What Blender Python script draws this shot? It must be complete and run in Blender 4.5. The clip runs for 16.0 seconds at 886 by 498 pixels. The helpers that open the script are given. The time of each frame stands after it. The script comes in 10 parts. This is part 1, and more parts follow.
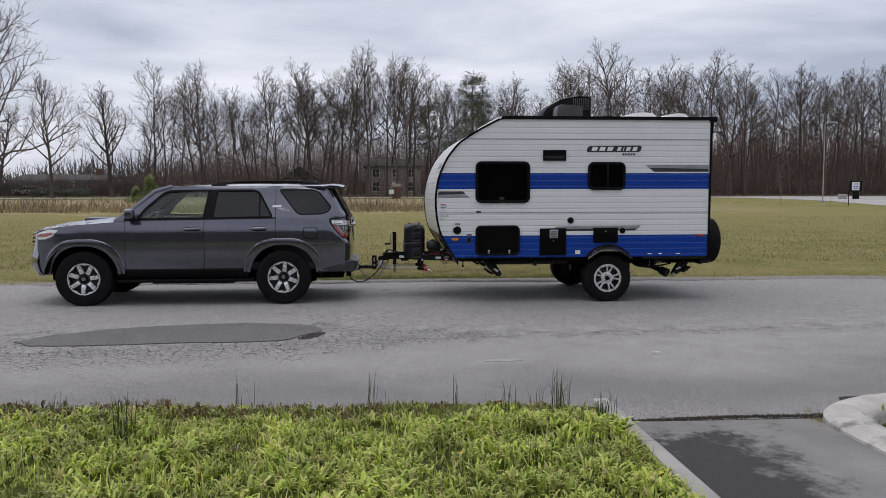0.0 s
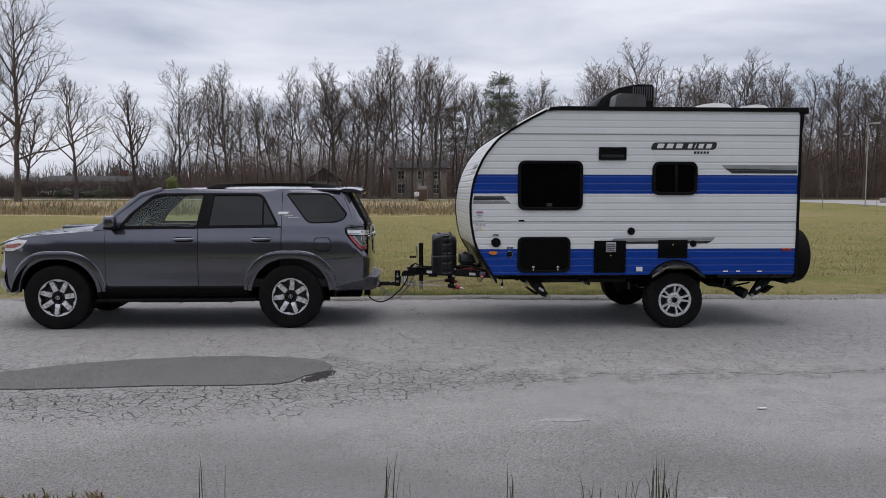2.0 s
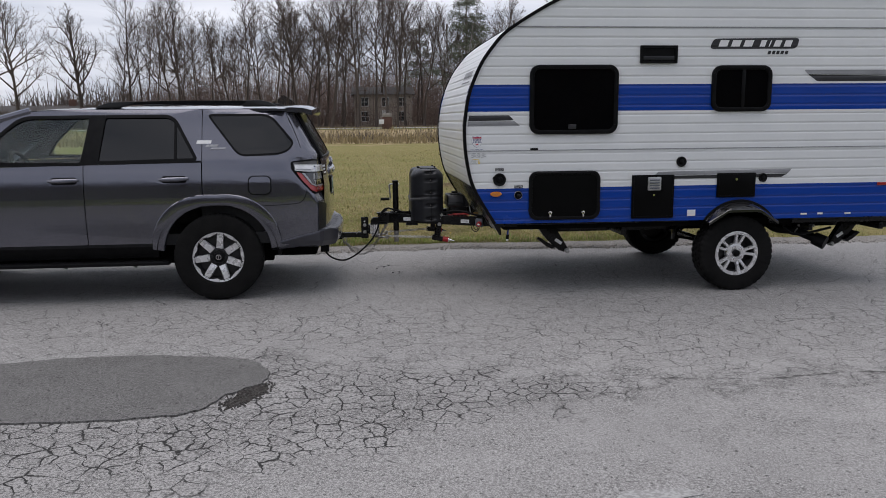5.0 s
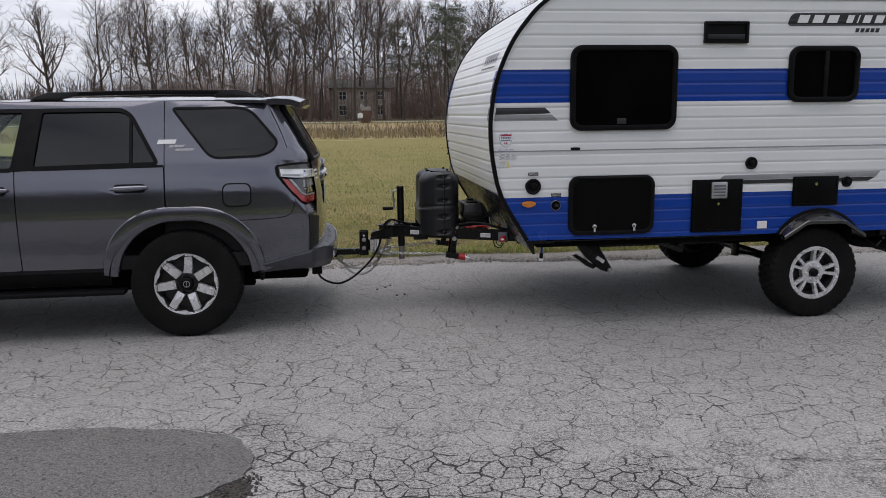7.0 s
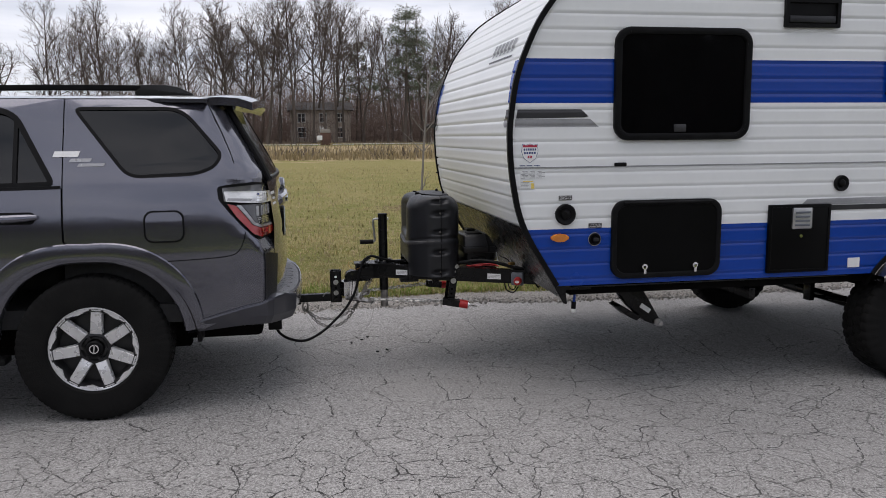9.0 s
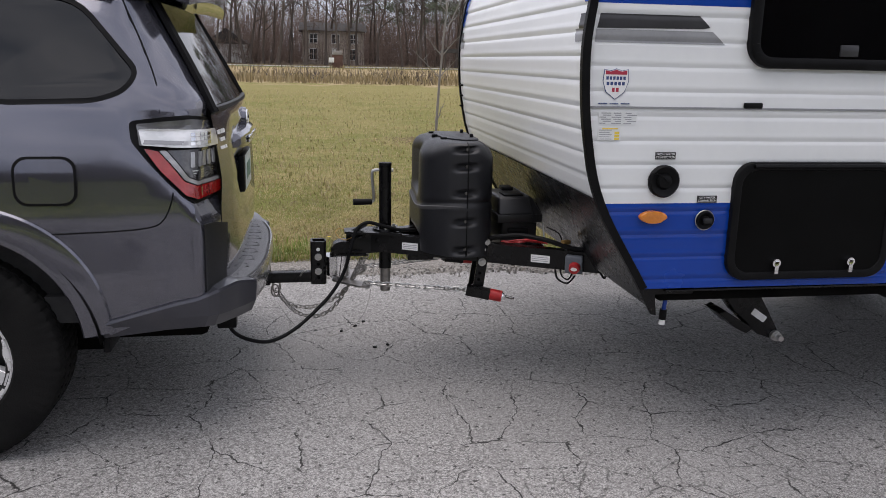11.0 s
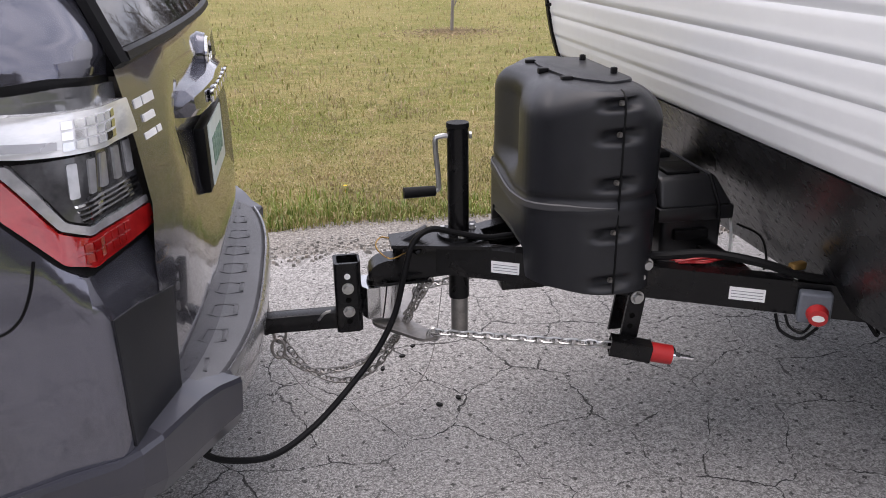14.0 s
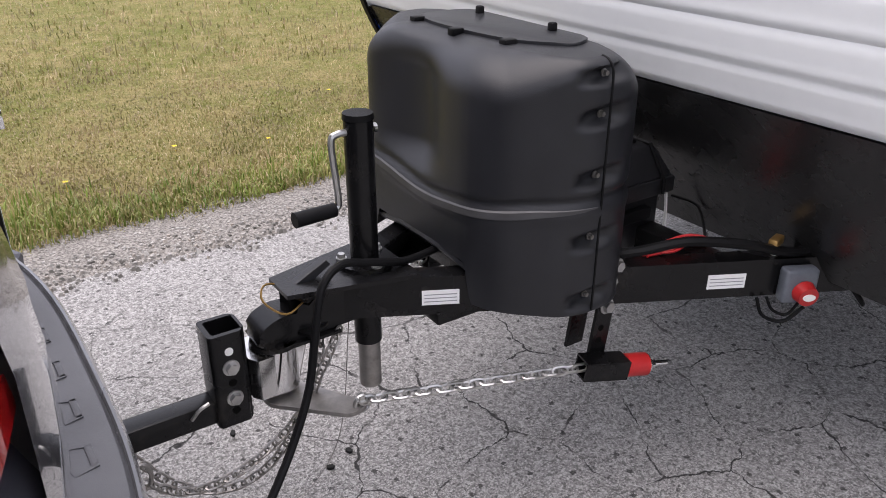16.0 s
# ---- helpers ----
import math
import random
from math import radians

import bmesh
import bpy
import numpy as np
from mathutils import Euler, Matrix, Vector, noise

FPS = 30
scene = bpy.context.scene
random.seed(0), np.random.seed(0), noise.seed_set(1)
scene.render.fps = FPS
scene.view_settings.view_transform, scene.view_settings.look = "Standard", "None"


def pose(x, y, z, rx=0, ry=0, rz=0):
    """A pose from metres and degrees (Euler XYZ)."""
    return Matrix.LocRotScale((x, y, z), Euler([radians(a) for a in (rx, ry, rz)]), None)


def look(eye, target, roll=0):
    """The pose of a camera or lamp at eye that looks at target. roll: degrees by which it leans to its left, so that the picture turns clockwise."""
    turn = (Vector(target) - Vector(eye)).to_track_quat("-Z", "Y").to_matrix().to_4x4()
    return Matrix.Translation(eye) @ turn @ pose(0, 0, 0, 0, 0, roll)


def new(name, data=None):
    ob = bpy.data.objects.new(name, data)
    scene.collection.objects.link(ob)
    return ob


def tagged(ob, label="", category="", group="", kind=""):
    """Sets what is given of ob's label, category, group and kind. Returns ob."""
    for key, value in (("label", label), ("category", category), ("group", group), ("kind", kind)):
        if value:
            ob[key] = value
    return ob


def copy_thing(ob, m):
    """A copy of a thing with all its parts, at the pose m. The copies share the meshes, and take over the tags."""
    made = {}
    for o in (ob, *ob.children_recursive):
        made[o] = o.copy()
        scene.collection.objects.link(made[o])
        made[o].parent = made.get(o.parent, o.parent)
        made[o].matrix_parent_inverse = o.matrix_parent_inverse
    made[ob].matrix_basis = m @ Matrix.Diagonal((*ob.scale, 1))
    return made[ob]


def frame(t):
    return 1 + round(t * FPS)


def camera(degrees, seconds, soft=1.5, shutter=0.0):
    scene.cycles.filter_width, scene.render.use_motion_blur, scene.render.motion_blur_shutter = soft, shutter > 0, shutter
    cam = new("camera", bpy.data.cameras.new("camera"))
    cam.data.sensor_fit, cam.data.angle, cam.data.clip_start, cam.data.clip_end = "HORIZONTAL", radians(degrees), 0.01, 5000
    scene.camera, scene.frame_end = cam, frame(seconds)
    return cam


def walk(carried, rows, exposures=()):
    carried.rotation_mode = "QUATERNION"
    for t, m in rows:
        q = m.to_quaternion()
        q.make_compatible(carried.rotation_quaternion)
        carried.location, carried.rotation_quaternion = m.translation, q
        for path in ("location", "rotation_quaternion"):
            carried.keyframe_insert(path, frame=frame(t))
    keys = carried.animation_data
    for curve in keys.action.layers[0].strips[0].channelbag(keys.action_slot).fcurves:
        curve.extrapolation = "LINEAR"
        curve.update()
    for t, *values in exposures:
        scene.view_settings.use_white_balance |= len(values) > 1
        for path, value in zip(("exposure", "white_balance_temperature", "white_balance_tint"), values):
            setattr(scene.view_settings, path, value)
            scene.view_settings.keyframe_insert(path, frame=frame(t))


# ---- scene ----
cam = camera(58.3, 16.0, soft=0.9)
METRES, EYE, TILT, LEAN, TURN = 11.35, 1.651, 0.0, -0.95, -5.2
ROWS = [
    (0.0, 0.0, 0.0, 0.0, -0.08, -4.29, 1.03),
    (0.5, 0.0009, 0.0447, 0.0017, 0.59, -4.0, 1.01),
    (1.0, -0.0043, 0.0803, 0.0024, 1.54, -4.01, 0.75),
    (1.5, -0.0091, 0.1173, 0.004, 1.68, -4.03, 0.76),
    (2.0, -0.0115, 0.159, 0.0026, 1.73, -4.11, 0.86),
    (2.5, -0.0185, 0.1974, -0.0005, 1.6, -4.66, 0.8),
    (3.0, -0.0245, 0.2338, 0.0005, 0.62, -5.75, 1.33),
    (3.5, -0.023, 0.2744, -0.0015, 0.19, -6.46, 1.7),
    (4.0, -0.0238, 0.3117, -0.0048, -0.05, -7.78, 1.47),
    (6.5, -0.0503, 0.4829, -0.0038, -1.8, -9.77, 1.83),
    (7.0, -0.0584, 0.505, -0.004, -2.44, -9.78, 1.61),
    (7.5, -0.0712, 0.5348, -0.0109, -4.77, -7.67, 1.84),
    (8.0, -0.0744, 0.5668, -0.0127, -5.7, -7.68, 2.37),
    (10.5, -0.0668, 0.7366, -0.0152, -4.56, -11.72, -0.37),
    (11.0, -0.0676, 0.7665, -0.0161, -4.3, -13.35, -0.24),
    (11.5, -0.0646, 0.7971, -0.0153, -2.3, -13.85, -0.2),
    (12.0, -0.065, 0.8257, -0.0178, -2.04, -15.95, -0.21),
    (12.5, -0.0674, 0.8509, -0.0153, -2.17, -16.82, -0.05),
    (13.0, -0.0659, 0.8751, -0.016, -2.41, -18.92, 0.38),
    (13.5, -0.0698, 0.8942, -0.0161, -2.33, -20.75, 0.69),
    (14.0, -0.0838, 0.9119, -0.0167, -4.61, -21.45, 1.64),
    (14.5, -0.0965, 0.9279, -0.0174, -12.89, -22.84, 1.32),
    (15.0, -0.1039, 0.9474, -0.0188, -14.69, -23.3, 2.33),
    (15.5, -0.1074, 0.9628, -0.0181, -20.0, -24.7, 1.70),
    (16.0, -0.1167, 0.9749, -0.0187, -28.95, -26.38, 0.67),
]
EXPOSURES = [(0, 0.09, 6470, 15), (4, 0.09, 6480, 15), (6.4, 0.23, 6580, 15), (8, 0.21, 6640, 15), (10.3, 0.60, 6670, 16), (11.2, 0.66, 6680, 17), (12.5, 0.88, 6700, 19), (13.5, 1.10, 6730, 20), (16, 1.30, 6690, 20)]
walk(cam, [(t, pose(0, 0, EYE, TILT, LEAN, TURN) @ pose(METRES * x, METRES * y, METRES * z, 90 + pitch, roll, yaw)) for t, x, y, z, yaw, pitch, roll in ROWS], EXPOSURES)

# ---------------------------------------------------------------- world and light
SUN_EL, SUN_AZ = radians(74), radians(280)          # azimuth from +y, clockwise: high over the car's front
world = bpy.data.worlds.new("overcast_sky")
scene.world = world
world.use_nodes = True
wn, wl = world.node_tree.nodes, world.node_tree.links
wn.clear()
w_out = wn.new("ShaderNodeOutputWorld")
w_bg = wn.new("ShaderNodeBackground")
w_sky = wn.new("ShaderNodeTexSky")
w_sky.sky_type = "NISHITA"
w_sky.sun_disc = False
w_sky.sun_elevation, w_sky.sun_rotation = SUN_EL, SUN_AZ
w_co = wn.new("ShaderNodeTexCoord")
w_map = wn.new("ShaderNodeMapping")
w_map.inputs["Scale"].default_value = (1.0, 1.0, 5.5)
w_map.inputs["Rotation"].default_value = (0.0, 0.10, 0.0)
w_n1 = wn.new("ShaderNodeTexNoise")
w_n1.inputs["Scale"].default_value, w_n1.inputs["Detail"].default_value = 2.3, 6.0
w_n1.inputs["Roughness"].default_value, w_n1.inputs["Distortion"].default_value = 0.52, 0.35
w_ramp = wn.new("ShaderNodeValToRGB")
w_ramp.color_ramp.elements[0].position, w_ramp.color_ramp.elements[1].position = 0.36, 0.68
w_ramp.color_ramp.elements[0].color = (3.7, 4.2, 5.0, 1)
w_ramp.color_ramp.elements[1].color = (7.7, 8.0, 8.5, 1)
w_mix = wn.new("ShaderNodeMixRGB")
w_mix.inputs["Fac"].default_value = 0.9
wl.new(w_co.outputs["Generated"], w_map.inputs["Vector"])
wl.new(w_map.outputs["Vector"], w_n1.inputs["Vector"])
wl.new(w_n1.outputs["Fac"], w_ramp.inputs["Fac"])
wl.new(w_sky.outputs["Color"], w_mix.inputs["Color1"])
wl.new(w_ramp.outputs["Color"], w_mix.inputs["Color2"])
wl.new(w_mix.outputs["Color"], w_bg.inputs["Color"])
w_bg.inputs["Strength"].default_value = 0.109
wl.new(w_bg.outputs["Background"], w_out.inputs["Surface"])

sun = new("sun", bpy.data.lights.new("sun", "SUN"))
sun.data.energy, sun.data.angle, sun.data.color = 1.45, radians(70), (1.0, 0.965, 0.91)
sun.matrix_world = look((0, 0, 30), (0 - 30 * math.cos(SUN_EL) / math.sin(SUN_EL) * math.sin(SUN_AZ),
                                     0 - 30 * math.cos(SUN_EL) / math.sin(SUN_EL) * math.cos(SUN_AZ), 0))

# ---------------------------------------------------------------- materials
def surface(name, c1, c2=None, scale=8.0, rough=0.6, metal=0.0, bump=0.0, bscale=60.0, coat=0.0, spec=0.5,
            fine=0.25, rvar=0.08, contrast=(0.35, 0.65), dirt=None, stretch=None):
    """A principled material: two tones at a coarse and a fine scale, uneven gloss, fine relief."""
    m = bpy.data.materials.new(name)
    m.use_nodes = True
    n, l = m.node_tree.nodes, m.node_tree.links
    p = n["Principled BSDF"]
    c2 = c2 or tuple(min(1, c * 1.25) for c in c1)
    co = n.new("ShaderNodeTexCoord")
    vec = co.outputs["Object"]
    if stretch:
        mp = n.new("ShaderNodeMapping")
        mp.inputs["Scale"].default_value = stretch
        l.new(vec, mp.inputs["Vector"])
        vec = mp.outputs["Vector"]
    a, b = n.new("ShaderNodeTexNoise"), n.new("ShaderNodeTexNoise")
    a.inputs["Scale"].default_value, a.inputs["Detail"].default_value = scale, 5
    b.inputs["Scale"].default_value, b.inputs["Detail"].default_value = bscale, 3
    for t in (a, b):
        l.new(vec, t.inputs["Vector"])
    mixf = n.new("ShaderNodeMix")
    mixf.inputs["Factor"].default_value = fine
    l.new(a.outputs["Fac"], mixf.inputs["A"])
    l.new(b.outputs["Fac"], mixf.inputs["B"])
    r = n.new("ShaderNodeMapRange")
    r.inputs["From Min"].default_value, r.inputs["From Max"].default_value = contrast
    l.new(mixf.outputs["Result"], r.inputs["Value"])
    mc = n.new("ShaderNodeMixRGB")
    mc.inputs["Color1"].default_value, mc.inputs["Color2"].default_value = (*c1, 1), (*c2, 1)
    l.new(r.outputs["Result"], mc.inputs["Fac"])
    col = mc.outputs["Color"]
    if dirt:
        dn = n.new("ShaderNodeTexNoise")
        dn.inputs["Scale"].default_value, dn.inputs["Detail"].default_value, dn.inputs["Roughness"].default_value = dirt[1], 8, 0.65
        l.new(co.outputs["Object"], dn.inputs["Vector"])
        dr = n.new("ShaderNodeMapRange")
        dr.inputs["From Min"].default_value, dr.inputs["From Max"].default_value = dirt[2], dirt[2] + 0.18
        dr.inputs["To Max"].default_value = dirt[3]
        l.new(dn.outputs["Fac"], dr.inputs["Value"])
        dm = n.new("ShaderNodeMixRGB")
        dm.inputs["Color2"].default_value = (*dirt[0], 1)
        l.new(dr.outputs["Result"], dm.inputs["Fac"])
        l.new(col, dm.inputs["Color1"])
        col = dm.outputs["Color"]
    l.new(col, p.inputs["Base Color"])
    rr = n.new("ShaderNodeMapRange")
    rr.inputs["To Min"].default_value, rr.inputs["To Max"].default_value = max(0.02, rough - rvar), min(1, rough + rvar)
    l.new(a.outputs["Fac"], rr.inputs["Value"])
    l.new(rr.outputs["Result"], p.inputs["Roughness"])
    p.inputs["Metallic"].default_value = metal
    p.inputs["Specular IOR Level"].default_value = spec
    p.inputs["Coat Weight"].default_value = coat
    p.inputs["Coat Roughness"].default_value = 0.04
    if bump:
        bp = n.new("ShaderNodeBump")
        bp.inputs["Strength"].default_value, bp.inputs["Distance"].default_value = bump, 0.01
        l.new(b.outputs["Fac"], bp.inputs["Height"])
        l.new(bp.outputs["Normal"], p.inputs["Normal"])
    return m


def glass(name, tint, gloss=0.02, ior=1.5):
    """A thin tinted pane: sees through with the tint, mirrors by Fresnel."""
    m = bpy.data.materials.new(name)
    m.use_nodes = True
    n, l = m.node_tree.nodes, m.node_tree.links
    n.clear()
    o, mx = n.new("ShaderNodeOutputMaterial"), n.new("ShaderNodeMixShader")
    tr, gl, fr = n.new("ShaderNodeBsdfTransparent"), n.new("ShaderNodeBsdfGlossy"), n.new("ShaderNodeFresnel")
    tr.inputs["Color"].default_value = (*tint, 1)
    gl.inputs["Roughness"].default_value = gloss
    fr.inputs["IOR"].default_value = ior
    l.new(fr.outputs["Fac"], mx.inputs["Fac"])
    l.new(tr.outputs["BSDF"], mx.inputs[1])
    l.new(gl.outputs["BSDF"], mx.inputs[2])
    l.new(mx.outputs["Shader"], o.inputs["Surface"])
    return m


PAINT = surface("grey_metallic_paint", (0.112, 0.114, 0.140), (0.130, 0.132, 0.162), 3.0, 0.17, 0.75, coat=1.0, bscale=900, fine=0.4, rvar=0.03,
                dirt=((0.13, 0.125, 0.12), 1.7, 0.52, 0.25))
# rougher, darker copy of the body paint: the bumper corners' shade as colour
PAINT_SHADED = surface("shaded_grey_paint", (0.046, 0.047, 0.060), (0.058, 0.059, 0.074), 4.0, 0.42, 0.5, coat=0.6, bscale=700, rvar=0.05,
                     dirt=((0.13, 0.125, 0.12), 2.3, 0.52, 0.3))
BLACK_PLASTIC = surface("black_plastic", (0.004, 0.004, 0.0045), (0.008, 0.008, 0.0085), 14, 0.42, bump=0.08, bscale=420, spec=0.11)
BLACK_ROUGH = surface("textured_black_plastic", (0.0095, 0.0100, 0.0122), (0.0150, 0.0158, 0.0190), 9, 0.40, bump=0.10, bscale=650, rvar=0.06, spec=0.42)
HATCH_BLACK = surface("smooth_black_hatch", (0.0012, 0.0012, 0.0014), (0.0025, 0.0025, 0.0027), 5, 0.42, bscale=200, spec=0.10)
BLACK_PAINT = surface("black_steel_paint", (0.004, 0.004, 0.0045), (0.007, 0.007, 0.0075), 10, 0.27, bump=0.05, bscale=180, coat=0.05, spec=0.22,
                      dirt=((0.06, 0.052, 0.045), 9, 0.58, 0.35))
UNDER = surface("dark_underbody", (0.003, 0.003, 0.003), (0.008, 0.0075, 0.007), 6, 0.95, bump=0.2, bscale=40, spec=0.02)
RUBBER = surface("tyre_rubber", (0.007, 0.007, 0.007), (0.013, 0.0127, 0.0123), 7, 0.75, bump=0.25, bscale=160, dirt=((0.022, 0.020, 0.018), 5, 0.60, 0.25), spec=0.09)
ALLOY = surface("machined_alloy", (0.66, 0.66, 0.67), (0.76, 0.76, 0.765), 20, 0.28, 0.5, bscale=240, rvar=0.07)
ALLOY_DARK = surface("dark_wheel_pocket", (0.014, 0.014, 0.015), (0.026, 0.026, 0.028), 20, 0.4, 0.3, bscale=240)
CHROME = surface("chrome", (0.72, 0.72, 0.73), (0.8, 0.8, 0.8), 9, 0.07, 1.0, bscale=90, rvar=0.03)
ZINC = surface("zinc_plated_steel", (0.38, 0.38, 0.375), (0.52, 0.515, 0.50), 40, 0.36, 0.95, bscale=200, rvar=0.1)
DULL_STEEL = surface("dull_steel", (0.24, 0.23, 0.22), (0.36, 0.34, 0.32), 30, 0.42, 0.8, bscale=140, dirt=((0.10, 0.06, 0.035), 14, 0.55, 0.6))
SILVER = surface("silver_bumper_paint", (0.29, 0.29, 0.297), (0.35, 0.35, 0.358), 6, 0.26, 0.6, coat=0.5, bscale=500)
WHITE_ALU = surface("white_painted_aluminium", (0.69, 0.706, 0.706), (0.745, 0.758, 0.756), 2.0, 0.30, bscale=30, coat=0.15, rvar=0.05,
                    dirt=((0.55, 0.54, 0.51), 1.6, 0.60, 0.35))
BLUE_ALU = surface("blue_vinyl", (0.0012, 0.039, 0.275), (0.0016, 0.045, 0.315), 2.5, 0.26, bscale=30, coat=0.05, spec=0.42, rvar=0.05)
GREY_VINYL = surface("grey_vinyl", (0.22, 0.225, 0.235), (0.30, 0.305, 0.315), 5, 0.36, bscale=60)
CHARCOAL_VINYL = surface("charcoal_vinyl", (0.018, 0.018, 0.02), (0.03, 0.03, 0.033), 5, 0.36, bscale=60)
WHITE_VINYL = surface("white_vinyl", (0.74, 0.74, 0.74), (0.8, 0.8, 0.8), 9, 0.4, bscale=60)
DARK_PANE = surface("smoked_window_pane", (0.0015, 0.0015, 0.002), (0.003, 0.003, 0.0035), 2, 0.05, bscale=20, rvar=0.015, spec=0.22)
TINT_GLASS = glass("privacy_glass", (0.026, 0.031, 0.038), ior=1.62)
REAR_GLASS = glass("rear_privacy_glass", (0.03, 0.034, 0.04), ior=1.75)
CLEAR_GLASS = glass("clear_glass", (0.90, 0.96, 0.92), ior=1.48)
LENS_CLEAR = surface("clear_lamp_lens", (0.62, 0.63, 0.63), (0.78, 0.785, 0.79), 14, 0.14, 0.35, bscale=60, coat=1.0, contrast=(0.42, 0.58), stretch=(1, 1, 3))
LENS_RED = surface("red_lamp_lens", (0.24, 0.006, 0.006), (0.33, 0.010, 0.010), 25, 0.12, bscale=140, coat=1.0)
LENS_SMOKE = surface("smoked_lamp_lens", (0.045, 0.045, 0.048), (0.10, 0.10, 0.105), 20, 0.10, 0.3, bscale=120, coat=1.0)
# lamp cover's light grey has the sky's reflection put into its colour
LENS_SKY_GREY = surface("sky_reflection_lamp_cover", (0.12, 0.122, 0.128), (0.18, 0.182, 0.19), 8, 0.10, 0.3, bscale=90, coat=1.0)
LENS_GREY = surface("grey_lamp_trim", (0.34, 0.34, 0.35), (0.48, 0.48, 0.49), 30, 0.22, 0.4, coat=1.0)
LENS_DEEP_RED = surface("deep_red_reflector", (0.20, 0.004, 0.004), (0.30, 0.008, 0.008), 25, 0.2, coat=1.0)
LENS_AMBER = surface("amber_lamp_lens", (0.55, 0.17, 0.015), (0.65, 0.22, 0.02), 40, 0.2, bscale=160, coat=0.8)
RED_PLASTIC = surface("red_polyurethane", (0.36, 0.012, 0.014), (0.44, 0.018, 0.018), 14, 0.42, bscale=200, bump=0.05)
GREY_PLASTIC = surface("grey_plastic", (0.085, 0.095, 0.115), (0.12, 0.135, 0.155), 20, 0.45, bscale=200)
WHITE_PLASTIC = surface("white_plastic", (0.72, 0.72, 0.70), (0.78, 0.78, 0.76), 5, 0.42, bscale=80, bump=0.05)
ORANGE_WIRE = surface("red_wire", (0.42, 0.02, 0.025), (0.55, 0.04, 0.04), 30, 0.4)
BRASS = surface("yellow_brass", (0.40, 0.24, 0.08), (0.5, 0.32, 0.12), 30, 0.35, 0.8)
YELLOW = surface("yellow_print", (0.75, 0.55, 0.05), (0.8, 0.6, 0.08), 30, 0.5)
INTERIOR = surface("dark_interior_cloth", (0.014, 0.014, 0.015), (0.026, 0.026, 0.027), 30, 0.85, bump=0.2, bscale=300)
CONCRETE = surface("weathered_concrete", (0.255, 0.247, 0.230), (0.375, 0.366, 0.340), 3.2, 0.88, bump=0.5, bscale=130, dirt=((0.10, 0.095, 0.085), 2.6, 0.56, 0.8))
GRAVEL = surface("gravel", (0.10, 0.092, 0.083), (0.32, 0.30, 0.275), 75, 0.9, bump=0.9, bscale=120, fine=0.5, contrast=(0.4, 0.6))
BRUSH = surface("brown_brush", (0.090, 0.061, 0.048), (0.165, 0.116, 0.092), 0.6, 0.9, bscale=14)
BARK = surface("grey_brown_bark", (0.056, 0.043, 0.035), (0.118, 0.094, 0.079), 1.2, 0.9, bump=0.5, bscale=14, stretch=(1, 1, 0.3))
BARK_PALE = surface("pale_bark", (0.15, 0.135, 0.12), (0.26, 0.24, 0.215), 1.5, 0.9, bump=0.5, bscale=14, stretch=(1, 1, 0.3))
NEEDLES = surface("pine_needles", (0.035, 0.045, 0.022), (0.075, 0.088, 0.045), 0.8, 0.7, bscale=5)
BUSH_GREEN = surface("yellow_green_leaves", (0.075, 0.105, 0.018), (0.16, 0.19, 0.045), 0.9, 0.6, bscale=6)


